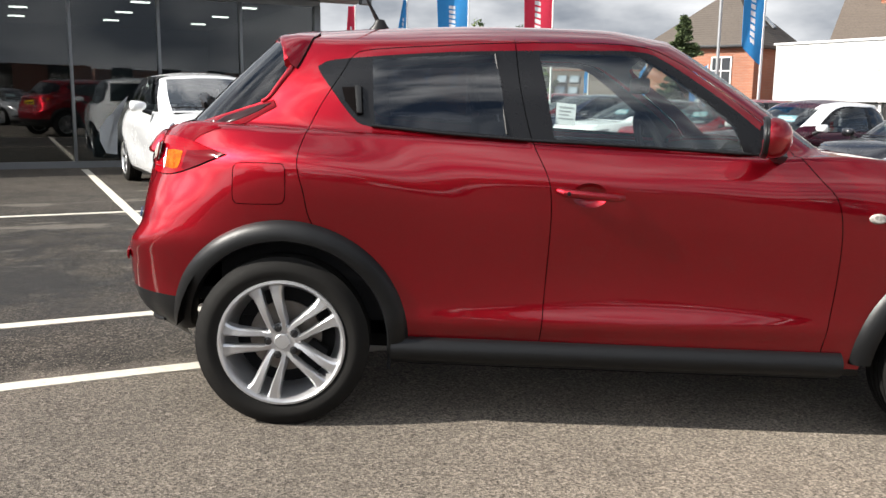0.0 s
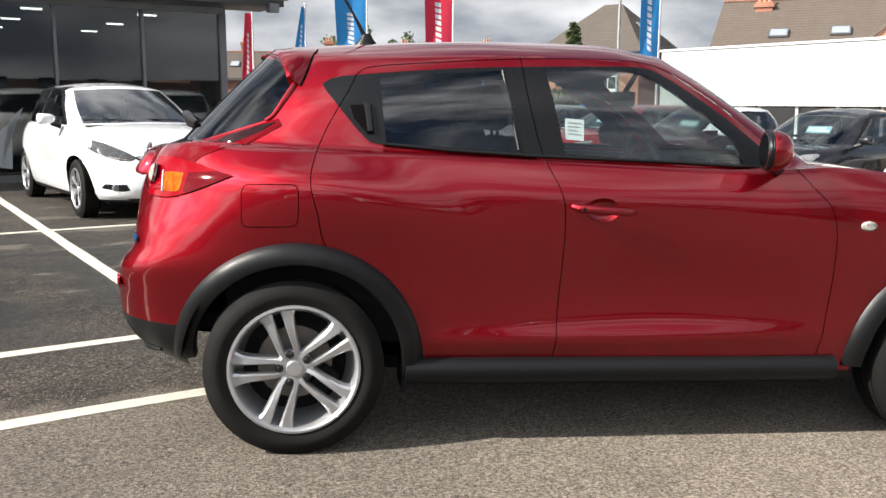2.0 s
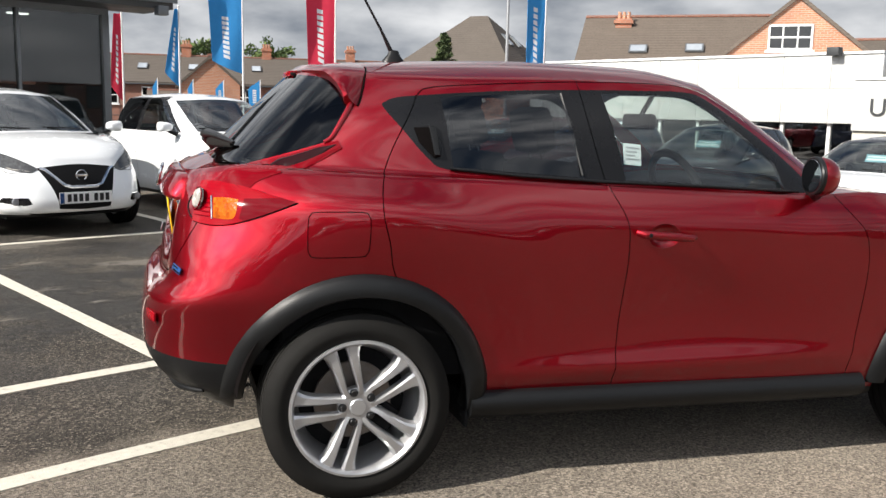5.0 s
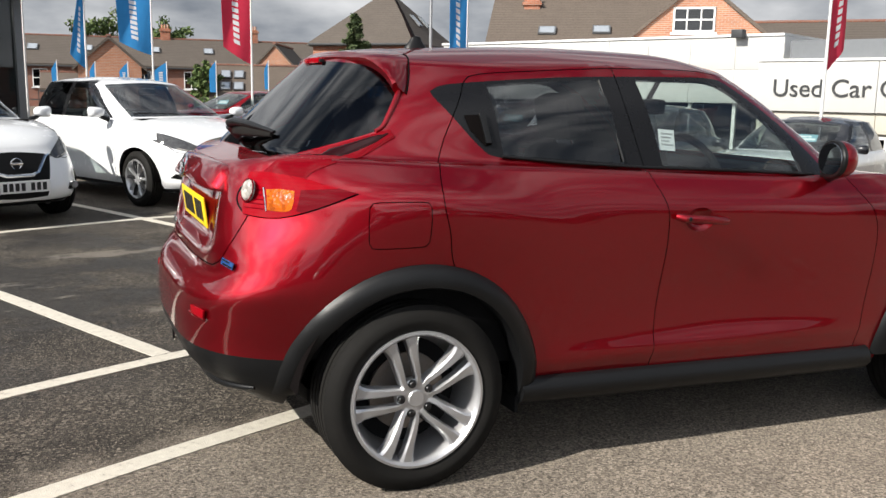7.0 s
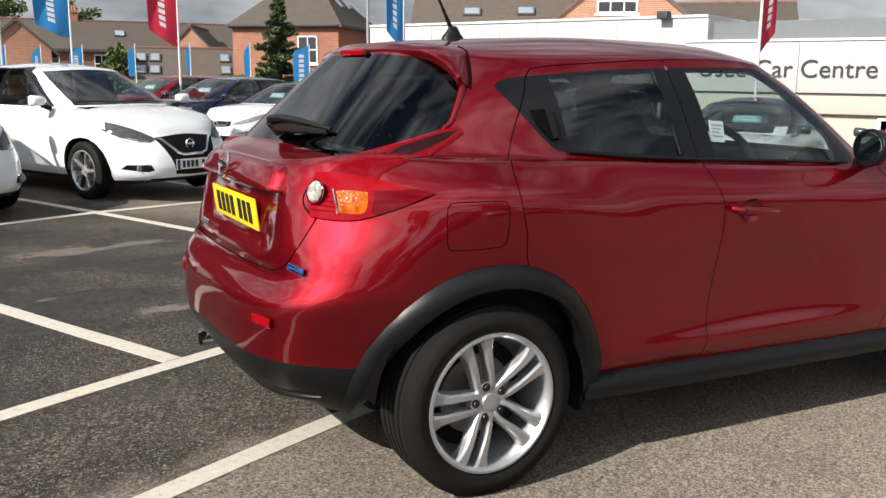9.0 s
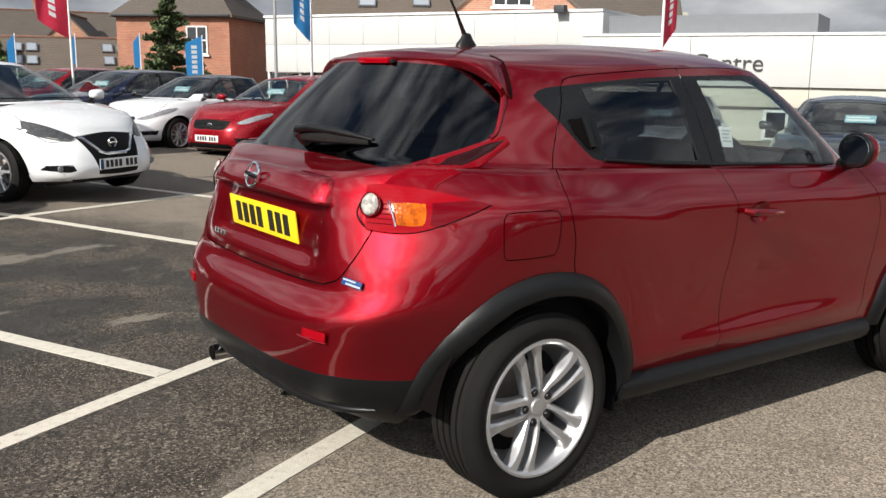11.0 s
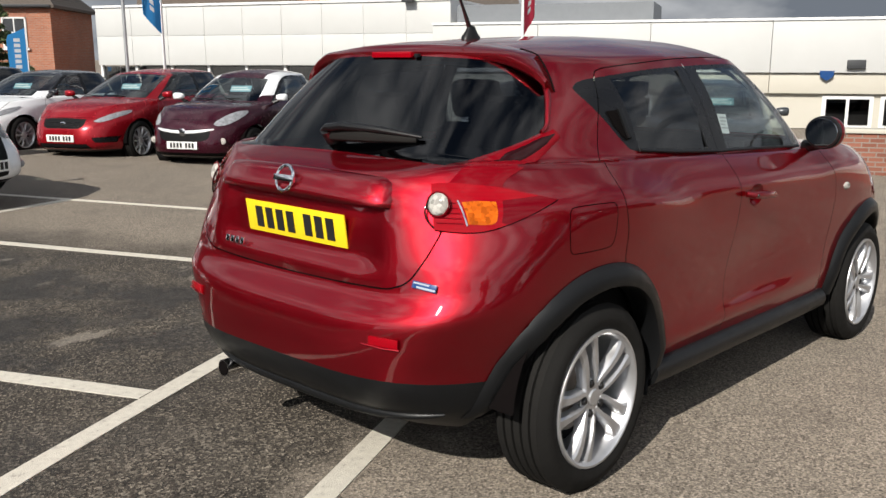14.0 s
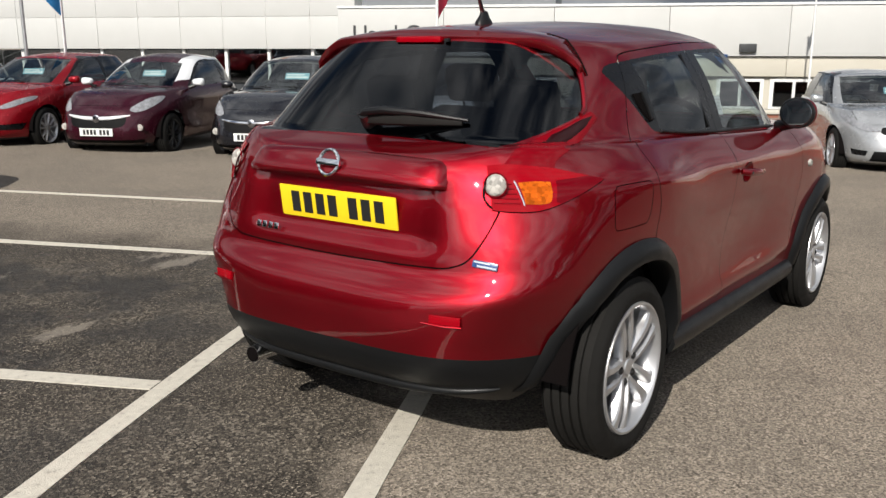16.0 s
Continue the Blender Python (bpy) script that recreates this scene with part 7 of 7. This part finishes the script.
        fog = [[(s * 0.52, 0.43), (s * 0.78, 0.44), (s * 0.74, 0.34), (s * 0.56, 0.35)] for s in (-1, 1)]
        intake = [(-0.45, 0.33), (0.45, 0.33), (0.50, 0.25), (-0.50, 0.25)]
    elif front == "smile":
        for s in (-1, 1):
            sh.region("headlamp", smooth_poly([(s * 0.46, nose - 0.125), (s * 0.53, nose - 0.045), (s * 0.64, nose + 0.030), (s * 0.735, nose + 0.045), (s * 0.735, nose - 0.04), (s * 0.64, nose - 0.135), (s * 0.53, nose - 0.160)], 4), "x", ahead)
        sh.region("grille", smooth_poly([(-0.44, nose - 0.19, 1), (0, nose - 0.215), (0.44, nose - 0.19, 1), (0.38, nose - 0.36), (0, nose - 0.385), (-0.38, nose - 0.36)], 4), "x", ahead)
        fog = []
        intake = [(-0.62, 0.285), (0.62, 0.285), (0.60, 0.235), (-0.60, 0.235)]
    else:
        for s in (-1, 1):
            sh.region("headlamp", smooth_poly([(s * 0.40, nose - 0.15, 1), (s * 0.60, nose - 0.06), (s * 0.78, nose + 0.045), (s * 0.76, nose - 0.05), (s * 0.58, nose - 0.155)], 4), "x", ahead)
        sh.region("grille", smooth_poly([(-0.38, nose - 0.10, 1), (0.38, nose - 0.10, 1), (0.35, nose - 0.20), (-0.35, nose - 0.20)], 3), "x", ahead)
        fog = [[(s * 0.55, 0.40), (s * 0.72, 0.41), (s * 0.70, 0.33), (s * 0.57, 0.33)] for s in (-1, 1)]
        intake = [(-0.48, 0.40), (0.48, 0.40), (0.52, 0.26), (-0.52, 0.26)]
    sh.region("intake", intake, "x", ahead)
    for f in fog:
        sh.region("fog_recess", f, "x", ahead)
    # panel gaps
    body, gaps = ["body", "roof"], []
    for path in ([(mid + 0.01, belt - 0.0), (mid + 0.04, belt - 0.2), (mid + 0.05, 0.27)], [(a0 + 0.14, belt), (a0 + 0.26, belt - 0.25), (a0 + 0.24, 0.27)], [(b0 + 0.10, belt), (b0 + 0.02, belt - 0.22), (0.32, 0.55), (0.40, 0.27)])[: 3 if doors == 5 else 2]:
        gaps.append("gap_%d" % len(gaps))
        sh.seam(smooth_poly(path, 4, False), 0.005, where=side, only=body, name=gaps[-1])
    bonnet = [(cowl + 0.12, -0.70), (end - 0.40, -0.66), (end - 0.20, -0.45), (end - 0.15, 0.0), (end - 0.20, 0.45), (end - 0.40, 0.66), (cowl + 0.12, 0.70)]
    sh.seam(smooth_poly(bonnet, 4, False), 0.004, "z", lambda f: f.calc_center_median().z > nose - 0.14 and f.calc_center_median().x > cowl, only=body)
    sh.finish()
    lr = lambda c: c.y < 0

    def put(region, material, tag="", split=None, push=0.0):
        got = sh.take([region], split, push)
        for me in (got.values() if split else [got] if got else []):
            skin(region, me, material, car, tag)
    put("body", paint)
    put("roof", roof, "contrasting painted roof")
    skin("bonnet_gap", sh.take(["seam"], push=-0.003), SEAM, car, "dark gap round the bonnet")
    for name in gaps:
        for me in sh.take([name], lr, -0.003).values():
            skin("door_gap", me, SEAM, car, "dark gap beside a door")
    put("lower_trim", TRIM, "black plastic lower trim")
    put("window_frame", GLOSS_BLACK, "", lr)
    put("front_door_glass", GLASS, "", lr)
    put("rear_door_glass", TINT, "", lr)
    put("windscreen", SCREEN)
    put("rear_glass", TINT)
    put("headlamp", DARK_LAMP if front == "vee" else HEADLAMP, "swept headlamp", lr, 0.007)
    put("grille", GRILLE, "black grille")
    put("intake", GRILLE, "", None, -0.01)
    put("fog_recess", GLOSS_BLACK, "", lr, -0.008)
    shown = sh.take(["body", "roof"], lambda c: c.z > belt + 0.06 and gr(1) - 0.1 < c.x < gf(1) + 0.1)
    if True in shown:
        shown[True].transform(Matrix.Translation((0, 0, -0.03)) @ Matrix.Diagonal((1, 0.96, 1, 1)))
        skin("headliner", shown[True], HEADLINER, car)
    # chassis, cabin
    bm = bmesh.new()
    box(bm, (-0.35, -0.62, 0.17), (wb + 0.45, 0.62, 0.24), 0.02)
    part("underbody", bm, INNER, car)
    for x in (0.0, wb):
        for sd in (-1, 1):
            liner(car, x, wheel, wheel + 0.05, 0.40, spec["w"](0.5) - 0.05, sd)
            make_wheel(car, (x, sd * (spec["w"](0.5) - 0.118), wheel), wheel, 0.20, wheel - 0.090, "two-tone" if front == "vee" else "ten", sd > 0, wheel_face, 40)
    bm = bmesh.new()
    box(bm, (-0.3, -0.60, 0.34), (cowl - 0.1, 0.60, 0.40), 0.02)
    prism(bm, [(cowl - 0.42, belt - 0.25), (cowl - 0.45, belt - 0.06), (cowl - 0.3, belt), (cowl + 0.03, belt + 0.01), (cowl + 0.03, belt - 0.25)], 1, -0.62, 0.62, 0.02)
    part("dashboard", bm, INNER, car)
    for y in (-0.35, 0.35):
        bm = bmesh.new()
        m = Matrix.Translation((wb * 0.42, y, 0.50)) @ Matrix.Rotation(radians(-14), 4, "Y")
        box(bm, (-0.07, -0.24, 0), (0.07, 0.24, belt - 0.42), 0.05, m)
        box(bm, (-0.05, -0.12, belt - 0.40), (0.05, 0.12, belt - 0.22), 0.04, m)
        part("front_seat", bm, FABRIC, car)
    steering_wheel(car, (cowl - 0.58, -0.35, belt - 0.06), 0.175)
    bm = bmesh.new()
    box(bm, (gf(1) + 0.06, -0.11, high - 0.21), (gf(1) + 0.09, 0.11, high - 0.15), 0.012)
    part("rear_view_mirror", bm, INNER, car)
    for sd in (-1, 1):
        mirror = new("door_mirror")
        mirror.parent = car
        mirror.matrix_basis = pose(a0 + 0.10, sd * (spec["gw"](0) + 0.165), belt + 0.075)
        bm = bmesh.new()
        bmesh.ops.create_uvsphere(bm, u_segments=20, v_segments=12, radius=1.0)
        for v in bm.verts:
            c = v.co
            c.x *= 0.085 if c.x > 0 else 0.035
            c.y, c.z = math.copysign(abs(c.y) ** 0.6, c.y) * 0.095, math.copysign(abs(c.z) ** 0.6, c.z) * (0.058 + 0.014 * c.y * sd)
        part("housing", bm, mirrors or roof or paint, mirror)
        bm = bmesh.new()
        tube(bm, [(0, -sd * 0.05, -0.05), (0.02, -sd * 0.15, -0.085)], [0.022, 0.03], 8)
        part("mirror_foot", bm, TRIM, mirror)
    # nose: plate, bars, badge, wipers
    def face_x(y, z):
        pts = sorted((v.co for v in sh.bm.verts if v.co.x > wb), key=lambda p: (p.y - y) ** 2 + (p.z - z) ** 2)[:3]
        return sum(p.x for p in pts) / 3
    RZ = pose(0, 0, 0, 0, 0, 90)
    pz = {"vee": 0.388, "wide": 0.415, "smile": 0.40}.get(front, 0.45)
    make_number_plate(car, pose(face_x(0, pz) + 0.012, 0, pz) @ RZ, plate, blue=blue)
    if front == "vee":
        bm = bmesh.new()
        path = [(-0.355, nose - 0.080), (-0.315, nose - 0.095), (-0.185, nose - 0.235), (-0.12, nose - 0.258), (0.12, nose - 0.258), (0.185, nose - 0.235), (0.315, nose - 0.095), (0.355, nose - 0.080)]
        tube(bm, [(face_x(y, z) + 0.004, y, z) for y, z in path], 0.017, 8)
        part("grille_vee", bm, CHROME, car, "chrome V-shaped grille bar")
        badge = ring_badge(car, pose(face_x(0, nose - 0.15) + 0.030, 0, nose - 0.15) @ RZ, 0.050)
        for sd in (-1, 1):
            bm = bmesh.new()
            tube(bm, [(face_x(sd * y, z) + 0.002, sd * y, z) for y, z in ((0.51, 0.394), (0.59, 0.396), (0.668, 0.392), (0.69, 0.350))], 0.007, 6)
            part("fog_trim", bm, CHROME, car)
            bm = bmesh.new()
            lathe(bm, [(0.0, 0.012), (0.030, 0.008), (0.038, 0.0)], 18, 0, Matrix.Translation((face_x(sd * 0.60, 0.355) - 0.004, sd * 0.60, 0.36)))
            part("fog_lamp", bm, HEADLAMP, car)
            bm = bmesh.new()
            tube(bm, [(face_x(sd * y, z) + 0.004, sd * y, z) for y, z in ((0.45, nose - 0.112), (0.58, nose - 0.088), (0.70, nose - 0.030))], 0.008, 6)
            part("running_light", bm, CLEAR_LENS, car, "bright running light strip")
    if front == "smile":
        bm = bmesh.new()
        tube(bm, [(face_x(y, nose - 0.20 - 0.05 * (1 - (y / 0.5) ** 2)) + 0.006, y, nose - 0.20 - 0.05 * (1 - (y / 0.5) ** 2)) for y in (-0.48, -0.36, -0.2, 0, 0.2, 0.36, 0.48)], [0.012, 0.022, 0.026, 0.026, 0.026, 0.022, 0.012], 8)
        part("grille_bar", bm, WHITE if roof else CHROME, car, "pale curved bar across the grille")
        bm = bmesh.new()
        lathe(bm, [(0.0, 0.018), (0.04, 0.016), (0.058, 0.008), (0.060, -0.01)], 24, 0, Matrix.Translation((face_x(0, nose - 0.25) + 0.015, 0, nose - 0.25)))
        part("badge", bm, CHROME, car, "round chrome badge")
        for sd in (-1, 1):
            bm = bmesh.new()
            lathe(bm, [(0.0, 0.006), (0.035, 0.004), (0.046, 0.0), (0.050, -0.012)], 20, 0, Matrix.Translation((face_x(sd * 0.60, 0.46) - 0.004, sd * 0.60, 0.46)))
            part("fog_lamp", bm, CLEAR_LENS, car)
    if front in ("wide", "plain"):
        z0, z1 = (nose - 0.10, nose - 0.235) if front == "wide" else (nose - 0.10, nose - 0.20)
        for z in np.linspace(z0 - 0.02, z1 + 0.02, 4):
            bm = bmesh.new()
            tube(bm, [(face_x(y, float(z)) + 0.002, y, float(z)) for y in (-0.32, 0, 0.32)], 0.006, 6)
            part("grille_slat", bm, CHROME if front == "plain" else GLOSS_BLACK, car)
        bm = bmesh.new()
        bmesh.ops.create_uvsphere(bm, u_segments=16, v_segments=8, radius=0.055, matrix=Matrix.Translation((face_x(0, (z0 + z1) / 2) + 0.0, 0, (z0 + z1) / 2)) @ Matrix.Diagonal((0.3, 1.0, 1.0 if front == "plain" else 0.5, 1)))
        part("badge", bm, CHROME, car)
    for y in (-0.1, 0.42):
        bm = bmesh.new()
        p = [Vector((gf(0.05) + 0.03, y, belt + 0.055)), Vector((gf(0.10) + 0.01, y - 0.30, belt + 0.065)), Vector((gf(0.12) - 0.05, y - 0.52, belt + 0.06))]
        tube(bm, p, 0.008, 6)
        part("wiper", bm, TRIM, car)
    if sticker:
        k = 0.45
        x, z = gf(k) - 0.075, belt + k * (high - 0.05 - belt)
        bm = bmesh.new()
        box(bm, (-0.003, -0.20, -0.060), (0.003, 0.18, 0.060))
        card = part("price_card", bm, SALE, car, "pale blue price card inside the windscreen", smooth=False)
        card.matrix_basis = pose(x, 0.18, z, 0, -38, 0)
        bm = bmesh.new()
        box(bm, (0.003, -0.18, -0.035), (0.005, 0.16, -0.005))
        box(bm, (0.003, -0.18, 0.012), (0.005, 0.10, 0.034))
        part("bar", bm, PAPER, card, smooth=False)
    return car


SMALL_HATCH = hatch(2.525, 0.62, 0.84, 0.872, 1.455, 0.965, 0.745, 2.31, 1.36, -0.30, round_nose=0.1)
FAMILY_HATCH = hatch(2.648, 0.80, 0.91, 0.912, 1.47, 0.985, 0.815, 2.40, 1.40, -0.36)
CITY_CAR = hatch(2.311, 0.62, 0.76, 0.86, 1.484, 0.985, 0.84, 2.02, 1.16, -0.20)
COMPACT_HATCH = hatch(2.469, 0.66, 0.82, 0.87, 1.416, 0.95, 0.765, 2.18, 1.24, -0.24)
SILVER_HATCH = hatch(2.641, 0.78, 0.86, 0.905, 1.43, 0.955, 0.82, 2.40, 1.38, -0.40)

# two white hatchbacks with their noses towards the red car
for u, v, turn in ((1.08, 9.0, -87.6), (3.67, 8.98, -90)):
    car = make_hatch("white_hatchback", "white five-door hatchback parked nose out before the showroom", SMALL_HATCH, WHITE, None, 0.31, ALLOY, "vee", sticker=False, group="white hatchbacks by the showroom", cols=132)
    car.matrix_basis = lot_pose(u, v, turn)


def row_car(name, label, spec, paint, u, v, **more):
    car = make_hatch(name, label, spec, paint, group="row of cars for sale", sticker=True, **more)
    car.matrix_basis = lot_pose(u + spec["end"], v, 180)
    return car


row_car("red_hatchback", "bright red five-door hatchback with a black grille, for sale", FAMILY_HATCH, BRIGHT_RED, 8.60, 9.00, wheel=0.325, front="wide", blue=False)
row_car("maroon_city_car", "dark maroon three-door city car with a white roof", CITY_CAR, MAROON, 8.40, 6.62, roof=WHITE, wheel=0.315, wheel_face=DARK_ALLOY, front="smile", doors=3, blue=False)
row_car("black_city_car", "black three-door city car with chrome grille bar", CITY_CAR, BLACK_PAINT, 8.40, 4.25, wheel=0.315, front="smile", doors=3, blue=False)
row_car("white_compact_hatchback", "white compact hatchback with a dark roof", COMPACT_HATCH, WHITE, 8.75, 11.4, roof=BLACK_PAINT, wheel=0.315, front="plain", blue=False)
row_car("navy_hatchback", "dark navy blue hatchback parked in a row", FAMILY_HATCH, NAVY, 8.8, 13.8, wheel=0.32, front="wide", blue=False)
row_car("far_red_hatchback", "red hatchback at the far end of the row", FAMILY_HATCH, BRIGHT_RED, 9.3, 16.4, wheel=0.32, front="wide", blue=False)
row_car("white_city_hatchback", "white hatchback with a dark roof, parked in a row", COMPACT_HATCH, WHITE, 8.3, 1.75, roof=BLACK_PAINT, wheel=0.31, front="plain", blue=False)
row_car("grey_hatchback", "dark grey hatchback parked in a row", FAMILY_HATCH, GREY_PAINT, 8.6, -0.85, wheel=0.32, front="plain", blue=False)
row_car("silver_hatchback", "silver five-door hatchback with a black lower grille", SILVER_HATCH, SILVER, 9.65, -4.72, wheel=0.325, front="plain", blue=True)

# cars and trees across the lane behind the walk, which the red paint mirrors
for source, x, turn in (("white_hatchback", -3.6, 86), ("grey_hatchback", -0.9, 91), ("white_compact_hatchback", 1.8, 88), ("silver_hatchback", 4.6, 92), ("maroon_city_car", 7.2, 90)):
    copy_thing(bpy.data.objects[source], pose(x, -13.2, ground_z(x, -13.2), 0, 0, turn))
for k, (x, y, h, w) in enumerate(((-13.5, -17.0, 6.0, 2.4), (-7.0, -18.2, 5.0, 2.0), (3.0, -18.0, 5.4, 2.2))):
    make_tree("broadleaf_tree", "leafy green tree on the street side of the lot", x, y, h, w, LEAF, False, 71 + k, z=-0.2, size=0.16, count=40)
